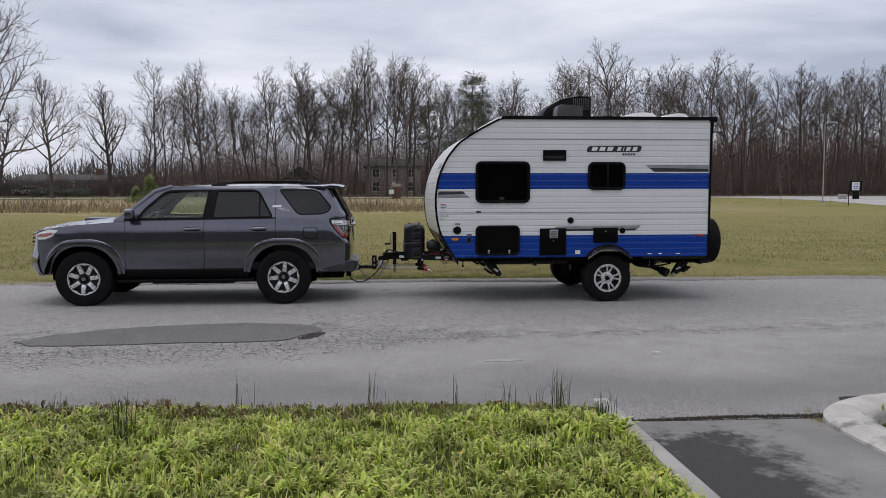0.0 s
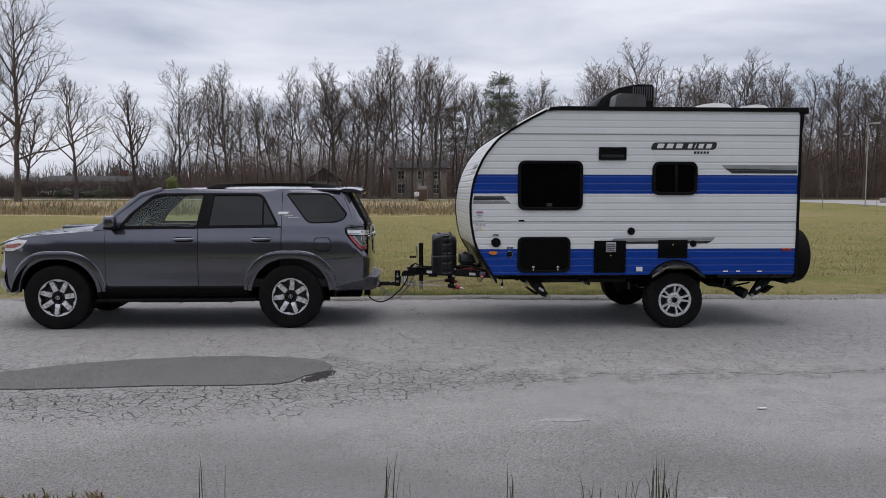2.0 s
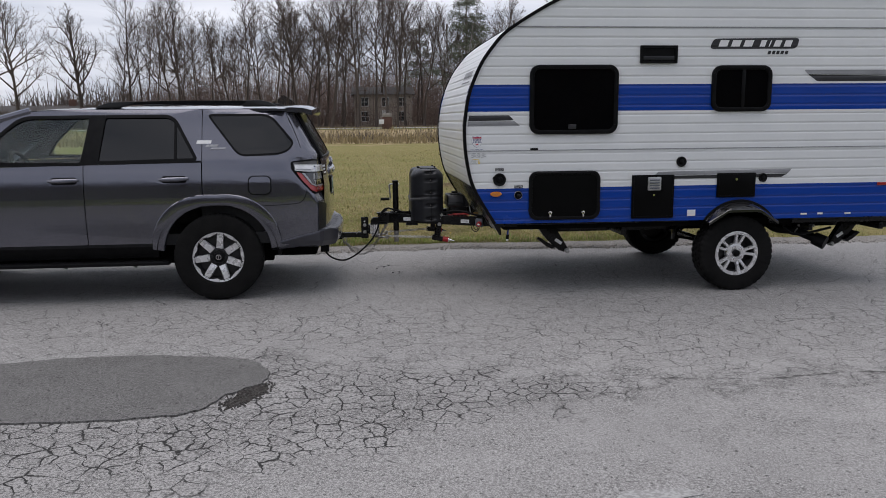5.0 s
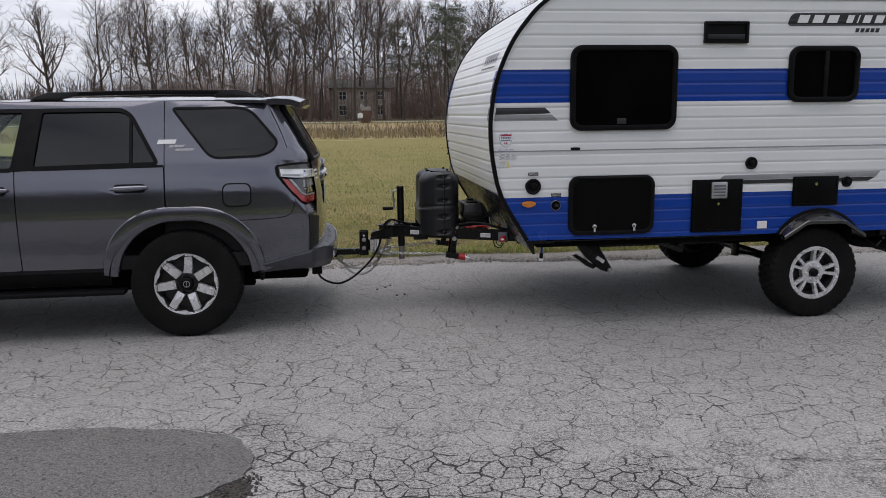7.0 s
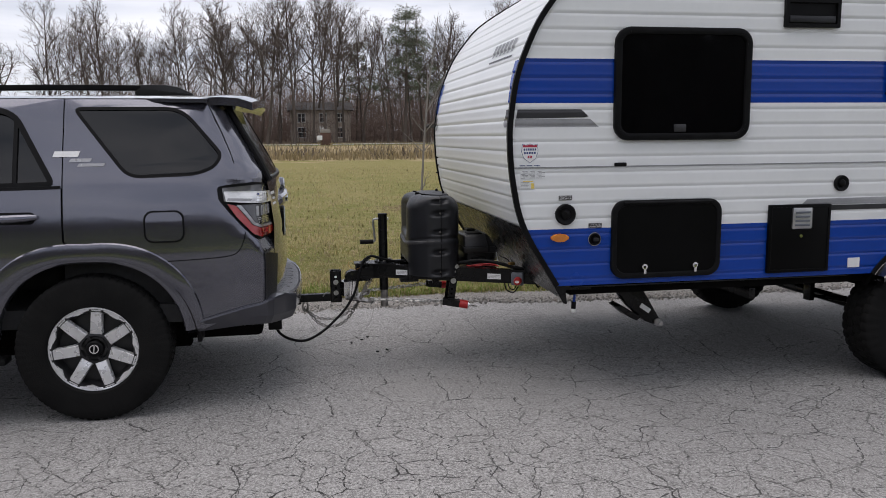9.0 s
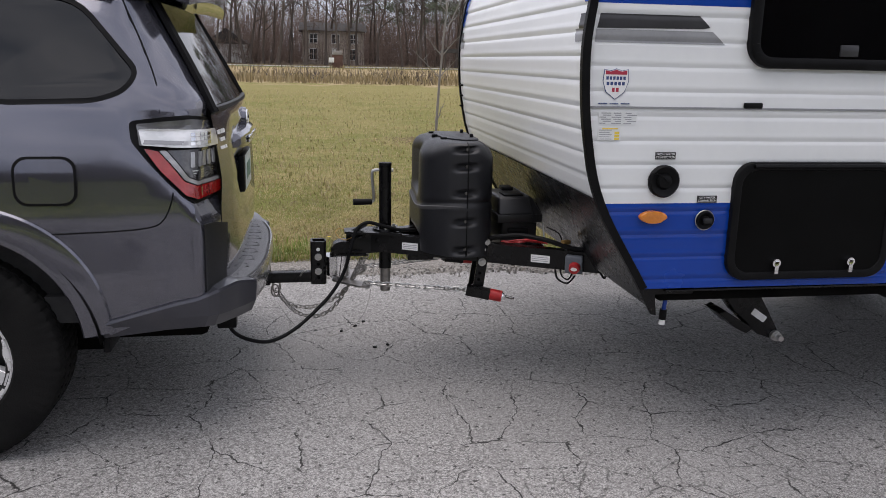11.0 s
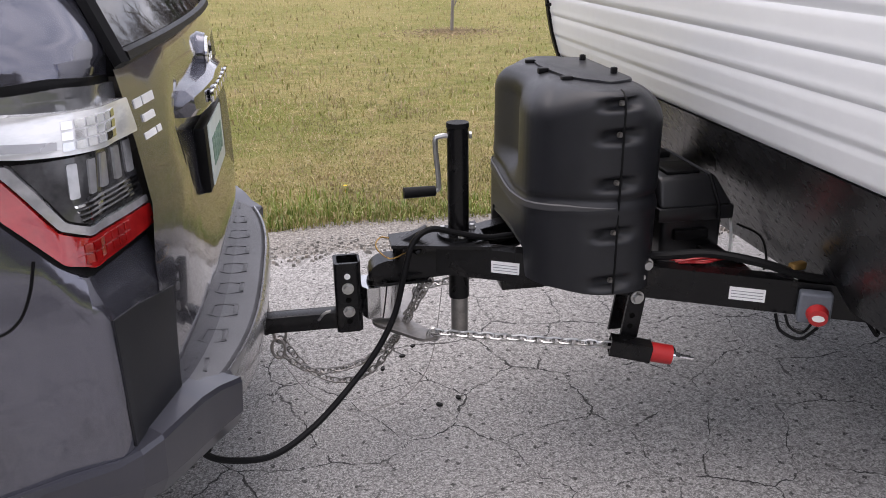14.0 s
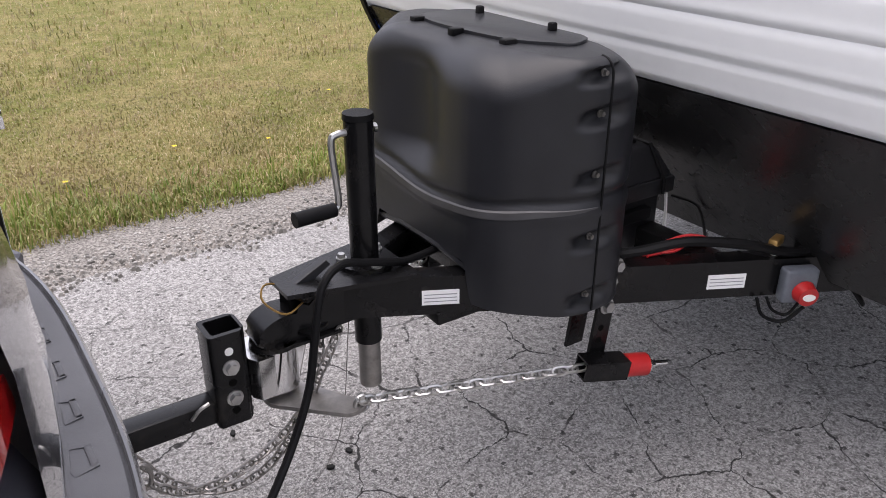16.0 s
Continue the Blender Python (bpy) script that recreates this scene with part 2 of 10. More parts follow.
def leaf_material(name, colours, rough=0.5, trans=0.25, straw=None, patch=0.9, swing=(0.72, 1.25)):
    """Blades and leaves: a colour for each island, a little light through them."""
    m = bpy.data.materials.new(name)
    m.use_nodes = True
    n, l = m.node_tree.nodes, m.node_tree.links
    p = n["Principled BSDF"]
    g, r = n.new("ShaderNodeNewGeometry"), n.new("ShaderNodeValToRGB")
    while len(r.color_ramp.elements) < len(colours):
        r.color_ramp.elements.new(0.5)
    for i, c in enumerate(colours):
        r.color_ramp.elements[i].position = i / (len(colours) - 1)
        r.color_ramp.elements[i].color = (*c, 1)
    l.new(g.outputs["Random Per Island"], r.inputs["Fac"])
    co, nz = n.new("ShaderNodeTexCoord"), n.new("ShaderNodeTexNoise")
    nz.inputs["Scale"].default_value, nz.inputs["Detail"].default_value = patch, 4
    l.new(co.outputs["Object"], nz.inputs["Vector"])
    hs = n.new("ShaderNodeHueSaturation")
    mr = n.new("ShaderNodeMapRange")
    mr.inputs["From Min"].default_value, mr.inputs["From Max"].default_value = 0.3, 0.7
    mr.inputs["To Min"].default_value, mr.inputs["To Max"].default_value = swing
    l.new(nz.outputs["Fac"], mr.inputs["Value"])
    l.new(mr.outputs["Result"], hs.inputs["Value"])
    l.new(r.outputs["Color"], hs.inputs["Color"])
    if straw:
        n2 = n.new("ShaderNodeTexNoise")
        n2.inputs["Scale"].default_value, n2.inputs["Detail"].default_value, n2.inputs["Roughness"].default_value = 1.6, 6, 0.65
        l.new(co.outputs["Object"], n2.inputs["Vector"])
        m2 = n.new("ShaderNodeMapRange")
        m2.inputs["From Min"].default_value, m2.inputs["From Max"].default_value, m2.inputs["To Max"].default_value = 0.48, 0.62, 0.6
        l.new(n2.outputs["Fac"], m2.inputs["Value"])
        x2 = n.new("ShaderNodeMixRGB")
        x2.inputs["Color2"].default_value = (*straw, 1)
        l.new(m2.outputs["Result"], x2.inputs["Fac"])
        l.new(r.outputs["Color"], x2.inputs["Color1"])
        l.new(x2.outputs["Color"], hs.inputs["Color"])
    l.new(hs.outputs["Color"], p.inputs["Base Color"])
    p.inputs["Roughness"].default_value = rough
    tb, mx = n.new("ShaderNodeBsdfTranslucent"), n.new("ShaderNodeMixShader")
    mx.inputs["Fac"].default_value = trans
    l.new(hs.outputs["Color"], tb.inputs["Color"])
    l.new(p.outputs["BSDF"], mx.inputs[1])
    l.new(tb.outputs["BSDF"], mx.inputs[2])
    l.new(mx.outputs["Shader"], n["Material Output"].inputs["Surface"])
    return m


WEEDS = leaf_material("weed_leaves", [(0.23, 0.33, 0.045), (0.37, 0.49, 0.07), (0.47, 0.58, 0.09), (0.60, 0.62, 0.16), (0.25, 0.28, 0.07), (0.48, 0.41, 0.16), (0.41, 0.51, 0.08)], patch=2.6, swing=(0.55, 1.35))
WEEDS_RED = leaf_material("reddish_weeds", [(0.17, 0.09, 0.05), (0.21, 0.16, 0.06), (0.14, 0.07, 0.05), (0.18, 0.20, 0.05)])
REEDS = leaf_material("dark_grass_tuft", [(0.03, 0.06, 0.02), (0.05, 0.085, 0.03), (0.10, 0.10, 0.05)])
LAWN = leaf_material("lawn_blades", [(0.168, 0.180, 0.043), (0.228, 0.226, 0.063), (0.355, 0.292, 0.135), (0.475, 0.385, 0.235), (0.24, 0.226, 0.070), (0.41, 0.318, 0.178), (0.155, 0.168, 0.037)], straw=(0.425, 0.315, 0.178), patch=1.8, swing=(0.58, 1.35))
EDGE_GREEN = leaf_material("green_edge_blades", [(0.12, 0.19, 0.03), (0.20, 0.27, 0.05), (0.28, 0.30, 0.08), (0.40, 0.34, 0.15)], patch=2.5, swing=(0.6, 1.3))
STRAW = leaf_material("dry_grass", [(0.25, 0.19, 0.095), (0.33, 0.26, 0.14), (0.19, 0.15, 0.075), (0.40, 0.33, 0.20)], 0.8)
YELLOW_PETAL = leaf_material("yellow_petals", [(0.7, 0.5, 0.02), (0.8, 0.6, 0.04)])


# ---------------------------------------------------------------- mesh helpers
def link(name, bm, material, parent=None, label="", smooth=35, recalc=True):
    me = bpy.data.meshes.new(name)
    if recalc:
        bmesh.ops.recalc_face_normals(bm, faces=bm.faces[:])
    bm.to_mesh(me)
    bm.free()
    for q in (material if isinstance(material, (list, tuple)) else [material]):
        me.materials.append(q)
    if smooth:
        me.polygons.foreach_set("use_smooth", [True] * len(me.polygons))
        me.set_sharp_from_angle(angle=radians(smooth))
    ob = new(name, me)
    if parent:
        ob.parent = parent
    if label:
        ob["label"] = label
    return ob


def part(name, bm, material, parent, label="", smooth=35, recalc=True):
    return link(name, bm, material, parent, label, smooth, recalc)


def thing(name, at, label, category, group="", kind="", rz=0):
    ob = new(name)
    ob.matrix_basis = pose(*at, 0, 0, rz)
    ob.empty_display_size = 0.1
    return tagged(ob, label, category, group, kind)


def box(bm, x0, x1, y0, y1, z0, z1, bevel=0.0, m=None, seg=2):
    b = bmesh.new()
    bmesh.ops.create_cube(b, size=1.0)
    bmesh.ops.transform(b, matrix=Matrix.Translation(((x0 + x1) / 2, (y0 + y1) / 2, (z0 + z1) / 2)) @ Matrix.Diagonal((x1 - x0, y1 - y0, z1 - z0, 1)), verts=b.verts[:])
    if bevel:
        bmesh.ops.bevel(b, geom=b.edges[:], offset=bevel, segments=seg, profile=0.5, affect="EDGES")
    if m:
        bmesh.ops.transform(b, matrix=m, verts=b.verts[:])
    merge(bm, b)
    return bm


def merge(bm, b):
    me = bpy.data.meshes.new("tmp")
    b.to_mesh(me)
    b.free()
    bm.from_mesh(me)
    bpy.data.meshes.remove(me)


def ring_frame(d):
    d = Vector(d).normalized()
    a = d.orthogonal().normalized()
    return a, d.cross(a)


def cyl(bm, p0, p1, r0, r1=None, seg=16, caps=True):
    r1 = r0 if r1 is None else r1
    p0, p1 = Vector(p0), Vector(p1)
    a, b = ring_frame(p1 - p0)
    rings = [[bm.verts.new(p + (a * math.cos(t) + b * math.sin(t)) * r) for t in (2 * math.pi * i / seg for i in range(seg))] for p, r in ((p0, r0), (p1, r1))]
    for i in range(seg):
        j = (i + 1) % seg
        bm.faces.new((rings[0][i], rings[0][j], rings[1][j], rings[1][i]))
    if caps:
        bm.faces.new(rings[0][::-1])
        bm.faces.new(rings[1])
    return bm


def sweep(bm, pts, r, seg=8, closed=False, caps=True):
    """A tube along a line of points; r may be a list."""
    pts = [Vector(p) for p in pts]
    n = len(pts)
    rs = r if isinstance(r, (list, tuple)) else [r] * n
    up, rings = None, []
    for i, p in enumerate(pts):
        d = (pts[(i + 1) % n] - pts[i - 1]) if closed else (pts[min(i + 1, n - 1)] - pts[max(i - 1, 0)])
        d = d.normalized() if d.length > 1e-9 else Vector((0, 0, 1))
        up = d.orthogonal().normalized() if up is None else (up - d * up.dot(d)).normalized()
        s = d.cross(up)
        rings.append([bm.verts.new(p + (up * math.cos(t) + s * math.sin(t)) * rs[i]) for t in (2 * math.pi * k / seg for k in range(seg))])
    for i in range(n if closed else n - 1):
        a, b = rings[i], rings[(i + 1) % n]
        for k in range(seg):
            q = (k + 1) % seg
            bm.faces.new((a[k], a[q], b[q], b[k]))
    if caps and not closed:
        bm.faces.new(rings[0][::-1])
        bm.faces.new(rings[-1])
    return bm


def smooth_line(pts, n=6):
    """Catmull-Rom through points."""
    pts = [Vector(p) for p in pts]
    q = [pts[0] * 2 - pts[1]] + pts + [pts[-1] * 2 - pts[-2]]
    out = []
    for i in range(1, len(q) - 2):
        a, b, c, d = q[i - 1], q[i], q[i + 1], q[i + 2]
        for k in range(n):
            t = k / n
            out.append(0.5 * ((2 * b) + (c - a) * t + (2 * a - 5 * b + 4 * c - d) * t * t + (3 * b - a - 3 * c + d) * t ** 3))
    return out + [pts[-1]]


def prism(bm, poly, axis, a, b, m=None, bevel=0.0):
    """A polygon of (u, v) pushed out along an axis from a to b. x: (u,v)=(y,z); y: (x,z); z: (x,y)."""
    def at(u, v, w):
        return {"x": (w, u, v), "y": (u, w, v), "z": (u, v, w)}[axis]
    t = bmesh.new()
    lo, hi = [t.verts.new(at(u, v, a)) for u, v in poly], [t.verts.new(at(u, v, b)) for u, v in poly]
    n = len(poly)
    for i in range(n):
        j = (i + 1) % n
        t.faces.new((lo[i], lo[j], hi[j], hi[i]))
    t.faces.new(lo[::-1])
    t.faces.new(hi)
    if bevel:
        es = [e for e in t.edges if len(set(f for f in e.link_faces if len(f.verts) == n)) == 1] if n > 4 else t.edges[:]
        bmesh.ops.bevel(t, geom=es, offset=bevel, segments=2, profile=0.5, affect="EDGES")
    if m:
        bmesh.ops.transform(t, matrix=m, verts=t.verts[:])
    bmesh.ops.recalc_face_normals(t, faces=t.faces[:])
    merge(bm, t)
    return bm


def hoop(bm, outer, inner, axis, a, b):
    """The band between two polygons with as many points, pushed out along an axis."""
    def at(u, v, w):
        return {"x": (w, u, v), "y": (u, w, v), "z": (u, v, w)}[axis]
    n = len(outer)
    R = [[bm.verts.new(at(u, v, w)) for u, v in pl] for pl, w in ((outer, a), (outer, b), (inner, b), (inner, a))]
    for i in range(n):
        j = (i + 1) % n
        for k in range(4):
            q = (k + 1) % 4
            bm.faces.new((R[k][i], R[k][j], R[q][j], R[q][i]))
    return bm


def rrect(x0, x1, z0, z1, r, n=5):
    """A rectangle with round corners."""
    out = []
    for cx, cz, s in ((x1 - r, z1 - r, 0), (x0 + r, z1 - r, 90), (x0 + r, z0 + r, 180), (x1 - r, z0 + r, 270)):
        for i in range(n + 1):
            t = radians(s + 90 * i / n)
            out.append((cx + r * math.cos(t), cz + r * math.sin(t)))
    return out


def round_poly(pts, r, n=4):
    """A polygon with its corners rounded; r a number or one for each corner."""
    out, m = [], len(pts)
    for i in range(m):
        a, b, c = (Vector(pts[(i + k) % m]) for k in (-1, 0, 1))
        rr = r[i] if isinstance(r, (list, tuple)) else r
        u, v = a - b, c - b
        k = min(rr, u.length * 0.48, v.length * 0.48)
        p, q = b + u.normalized() * k, b + v.normalized() * k
        for j in range(n + 1):
            t = j / n
            w = p * (1 - t) ** 2 + b * 2 * t * (1 - t) + q * t * t
            out.append((w.x, w.y))
    return out


def clip(poly, k, lo, hi):
    """The part of a polygon of (u, v) whose k-th coordinate lies between lo and hi."""
    for sign, lim in ((1, lo), (-1, -hi)):
        out = []
        for i, p in enumerate(poly):
            q = poly[(i + 1) % len(poly)]
            dp, dq = sign * p[k] - lim, sign * q[k] - lim
            if dp >= 0:
                out.append(p)
            if dp * dq < 0:
                t = dp / (dp - dq)
                out.append((p[0] + t * (q[0] - p[0]), p[1] + t * (q[1] - p[1])))
        poly = out
    return poly


def skin(bm, polys, fn, us=(), vs=(), thick=0.01):
    """A polygon of (u, v), the others its holes, cut along the lines us and vs and laid on the surface fn(u, v, off)."""
    from mathutils.geometry import tessellate_polygon
    flat = [p for pl in polys for p in pl]
    t = bmesh.new()
    vv = [t.verts.new((p[0], p[1], 0)) for p in flat]
    for tri in tessellate_polygon([[Vector((p[0], p[1], 0)) for p in pl] for pl in polys]):
        try:
            t.faces.new([vv[i] for i in tri])
        except ValueError:
            pass
    for k, lines in ((0, us), (1, vs)):
        no = (1, 0, 0) if k == 0 else (0, 1, 0)
        for c in lines:
            bmesh.ops.bisect_plane(t, geom=t.verts[:] + t.edges[:] + t.faces[:], dist=1e-6, plane_co=(c, c, 0), plane_no=no)
    bmesh.ops.remove_doubles(t, verts=t.verts[:], dist=1e-5)
    t.verts.index_update()
    A = [bm.verts.new(fn(v.co.x, v.co.y, 0.0)) for v in t.verts]
    B = [bm.verts.new(fn(v.co.x, v.co.y, -thick)) for v in t.verts]
    for f in t.faces:
        ix = [v.index for v in f.verts]
        bm.faces.new([A[i] for i in ix])
        bm.faces.new([B[i] for i in ix[::-1]])
    for e in t.edges:
        if len(e.link_faces) == 1:
            i, j = e.verts[0].index, e.verts[1].index
            bm.faces.new((A[i], A[j], B[j], B[i]))
    t.free()
    return bm


def steps(a, b, d):
    n = max(1, round((b - a) / d))
    return [a + (b - a) * i / n for i in range(1, n)]


def lathe(bm, profile, centre, axis=(0, 1, 0), seg=40):
    """A profile of (along the axis, radius) turned round the axis."""
    a, b = ring_frame(axis)
    d, c = Vector(axis).normalized(), Vector(centre)
    rings = [[bm.verts.new(c + d * h + (a * math.cos(t) + b * math.sin(t)) * r) for t in (2 * math.pi * i / seg for i in range(seg))] for h, r in profile]
    for p, q in zip(rings, rings[1:]):
        for i in range(seg):
            j = (i + 1) % seg
            bm.faces.new((p[i], p[j], q[j], q[i]))
    return bm


def hexhead(bm, p, d, r, h):
    """A hexagon bolt head with its washer, at p, standing out along d."""
    p, d = Vector(p), Vector(d).normalized()
    cyl(bm, p, p + d * h * 0.25, r * 1.35, seg=14)
    cyl(bm, p + d * h * 0.25, p + d * h, r, r * 0.94, seg=6)
    return bm


def chain_links(parent, pts, wire, length, width, material):
    """Each link of a chain along a line, as a part of its own."""
    line = smooth_line(pts, 8)
    d = [0.0]
    for a, b in zip(line, line[1:]):
        d.append(d[-1] + (b - a).length)
    pitch = length - 2.6 * wire
    n = max(2, int(d[-1] / pitch))
    me = None
    for i in range(n):
        s = (i + 0.5) * d[-1] / n
        k = max(j for j in range(len(d)) if d[j] <= s)
        k = min(k, len(line) - 2)
        f = (s - d[k]) / max(1e-6, d[k + 1] - d[k])
        p, t = line[k].lerp(line[k + 1], f), (line[k + 1] - line[k]).normalized()
        if me is None:
            bm = bmesh.new()
            h, w = length / 2 - width / 2, width / 2 - wire / 2
            oval = []
            for q in range(6):
                an = radians(-90 + 36 * q)
                oval.append((h + w * math.cos(an), w * math.sin(an), 0))
            for q in range(6):
                an = radians(90 + 36 * q)
                oval.append((-h + w * math.cos(an), w * math.sin(an), 0))
            sweep(bm, oval, wire / 2, 5, closed=True)
            ob = link("chain_link", bm, material, parent)
            me = ob.data
        else:
            ob = new("chain_link", me)
            ob.parent = parent
        z = Vector((0, 0, 1))
        s1 = (z - t * t.dot(z)).normalized()
        s2 = t.cross(s1)
        if i % 2:
            s1, s2 = s2, -s1
        R = Matrix((t, s1, s2)).transposed().to_4x4()
        R = R @ Matrix.Rotation(random.uniform(-0.18, 0.18) + (0.25 if i % 2 else -0.2), 4, "X")
        ob.matrix_basis = Matrix.Translation(p) @ R


def letters(name, text, size, material, parent, m, depth=0.0008):
    """Words in the built-in font, as a mesh."""
    cu = bpy.data.curves.new(name, "FONT")
    cu.body, cu.size, cu.extrude, cu.align_x, cu.align_y = text, size, depth, "CENTER", "CENTER"
    tmp = bpy.data.objects.new(name, cu)
    scene.collection.objects.link(tmp)
    me = bpy.data.meshes.new_from_object(tmp)
    bpy.data.objects.remove(tmp)
    me.materials.clear()
    me.materials.append(material)
    ob = new(name, me)
    ob.parent = parent
    ob.matrix_basis = m
    return ob

# ---------------------------------------------------------------- ground, road, driveway
def band_mask(n, l, sep, lo, hi, soft, axis="Y", wobble=None):
    """1 between two coordinates, with soft edges."""
    v = sep.outputs[axis]
    if wobble:
        ad = n.new("ShaderNodeMath")
        ad.operation = "ADD"
        l.new(v, ad.inputs[0])
        l.new(wobble, ad.inputs[1])
        v = ad.outputs[0]
    a, b, mu = n.new("ShaderNodeMapRange"), n.new("ShaderNodeMapRange"), n.new("ShaderNodeMath")
    a.inputs["From Min"].default_value, a.inputs["From Max"].default_value = lo - soft, lo + soft
    b.inputs["From Min"].default_value, b.inputs["From Max"].default_value = hi + soft, hi - soft
    l.new(v, a.inputs["Value"])
    l.new(v, b.inputs["Value"])
    mu.operation = "MULTIPLY"
    l.new(a.outputs["Result"], mu.inputs[0])
    l.new(b.outputs["Result"], mu.inputs[1])
    return mu.outputs[0]


def tex_noise(n, l, vec, scale, detail=4, rough=0.55):
    t = n.new("ShaderNodeTexNoise")
    t.inputs["Scale"].default_value, t.inputs["Detail"].default_value, t.inputs["Roughness"].default_value = scale, detail, rough
    l.new(vec, t.inputs["Vector"])
    return t


def ranged(n, l, v, a, b, lo=0.0, hi=1.0):
    r = n.new("ShaderNodeMapRange")
    r.inputs["From Min"].default_value, r.inputs["From Max"].default_value = a, b
    r.inputs["To Min"].default_value, r.inputs["To Max"].default_value = lo, hi
    l.new(v, r.inputs["Value"])
    return r.outputs["Result"]


def maths(n, l, op, a, b=0.0):
    m = n.new("ShaderNodeMath")
    m.operation = op
    for i, v in enumerate((a, b)):
        if isinstance(v, (int, float)):
            m.inputs[i].default_value = v
        else:
            l.new(v, m.inputs[i])
    return m.outputs[0]


def blend(n, l, f, a, b):
    m = n.new("ShaderNodeMixRGB")
    if isinstance(f, (int, float)):
        m.inputs["Fac"].default_value = f
    else:
        l.new(f, m.inputs["Fac"])
    for k, v in (("Color1", a), ("Color2", b)):
        if isinstance(v, tuple):
            m.inputs[k].default_value = (*v, 1)
        else:
            l.new(v, m.inputs[k])
    return m.outputs["Color"]


def asphalt(name, dark, light, cracked):
    m = bpy.data.materials.new(name)
    m.use_nodes = True
    n, l = m.node_tree.nodes, m.node_tree.links
    p = n["Principled BSDF"]
    co = n.new("ShaderNodeTexCoord").outputs["Object"]
    sep = n.new("ShaderNodeSeparateXYZ")
    l.new(co, sep.inputs[0])
    big, mid = tex_noise(n, l, co, 0.45, 5), tex_noise(n, l, co, 3.0, 6, 0.6)
    stone, stone2 = tex_noise(n, l, co, 150, 3, 0.7), tex_noise(n, l, co, 330, 2)
    tone = maths(n, l, "ADD", maths(n, l, "MULTIPLY", big.outputs["Fac"], 0.45), maths(n, l, "MULTIPLY", mid.outputs["Fac"], 0.55))
    col = blend(n, l, ranged(n, l, tone, 0.36, 0.64), dark, light)
    speck = maths(n, l, "ADD", maths(n, l, "MULTIPLY", stone.outputs["Fac"], 0.6), maths(n, l, "MULTIPLY", stone2.outputs["Fac"], 0.4))
    col = blend(n, l, ranged(n, l, speck, 0.51, 0.59, 0, 0.85), col, tuple(min(1, c * 1.95) for c in light))
    col = blend(n, l, ranged(n, l, speck, 0.485, 0.40, 0, 0.70), col, tuple(c * 0.22 for c in dark))
    grain = tex_noise(n, l, co, 62, 3, 0.75)
    col = blend(n, l, ranged(n, l, grain.outputs["Fac"], 0.53, 0.66, 0, 0.55), col, tuple(min(1, c * 1.7) for c in light))
    col = blend(n, l, ranged(n, l, grain.outputs["Fac"], 0.47, 0.34, 0, 0.60), col, tuple(c * 0.38 for c in dark))
    pit = tex_noise(n, l, co, 46, 2, 0.4)
    col = blend(n, l, ranged(n, l, pit.outputs["Fac"], 0.68, 0.73, 0, 0.7), col, tuple(c * 0.18 for c in dark))
    col = blend(n, l, ranged(n, l, pit.outputs["Fac"], 0.335, 0.300, 0, 0.4), col, tuple(min(1, c * 1.6) for c in light))
    for sc, lim, amt, tint, shift in ((8.5, 0.075, 0.85, tuple(c * 0.16 for c in dark), 0.0), (11.0, 0.060, 0.55, tuple(min(1, c * 2.0) for c in light), 7.3), (17.0, 0.09, 0.5, tuple(c * 0.3 for c in dark), 3.1)):
        vv = n.new("ShaderNodeVectorMath")
        vv.operation = "ADD"
        l.new(co, vv.inputs[0])
        vv.inputs[1].default_value = (shift, shift * 0.7, 0)
        dots = n.new("ShaderNodeTexVoronoi")
        dots.voronoi_dimensions = "2D"
        dots.inputs["Scale"].default_value = sc
        l.new(vv.outputs[0], dots.inputs["Vector"])
        rough_d = maths(n, l, "ADD", dots.outputs["Distance"], ranged(n, l, stone.outputs["Fac"], 0.3, 0.7, -0.03, 0.03))
        col = blend(n, l, maths(n, l, "MULTIPLY", ranged(n, l, rough_d, lim, lim * 0.6), amt), col, tint)
    height = speck
    if cracked:
        warp = tex_noise(n, l, co, 2.2, 4)
        vm = n.new("ShaderNodeVectorMath")
        vm.operation = "MULTIPLY_ADD"
        l.new(warp.outputs["Color"], vm.inputs[0])
        vm.inputs[1].default_value = (0.22, 0.22, 0.0)
        l.new(co, vm.inputs[2])
        jag = tex_noise(n, l, co, 22, 3)
        vj = n.new("ShaderNodeVectorMath")
        vj.operation = "MULTIPLY_ADD"
        l.new(jag.outputs["Color"], vj.inputs[0])
        vj.inputs[1].default_value = (0.035, 0.035, 0.0)
        l.new(vm.outputs[0], vj.inputs[2])
        total = None
        thick = tex_noise(n, l, co, 5.5, 4, 0.6)
        wob = ranged(n, l, mid.outputs["Fac"], 0.3, 0.7, -0.35, 0.35)
        spots = ranged(n, l, mid.outputs["Fac"], 0.36, 0.50, 0.0, 1.0)
        spots2 = ranged(n, l, big.outputs["Fac"], 0.38, 0.58, 0.40, 1.0)
        yw = maths(n, l, "ADD", sep.outputs["Y"], wob)
        # the web narrows from the patch's end towards a single wandering seam
        mid_y = ranged(n, l, sep.outputs["X"], -6.0, 1.6, 8.35, 8.95)
        half = ranged(n, l, sep.outputs["X"], -0.6, 1.9, 1.05, 0.10)
        away = maths(n, l, "ABSOLUTE", maths(n, l, "SUBTRACT", yw, mid_y))
        web = ranged(n, l, maths(n, l, "SUBTRACT", away, half), 0.12, -0.25)
        upper = band_mask(n, l, sep, 9.2, 13.7, 0.6, "Y", wob)
        near_band = band_mask(n, l, sep, 9.1, 11.3, 0.55, "Y", wob)
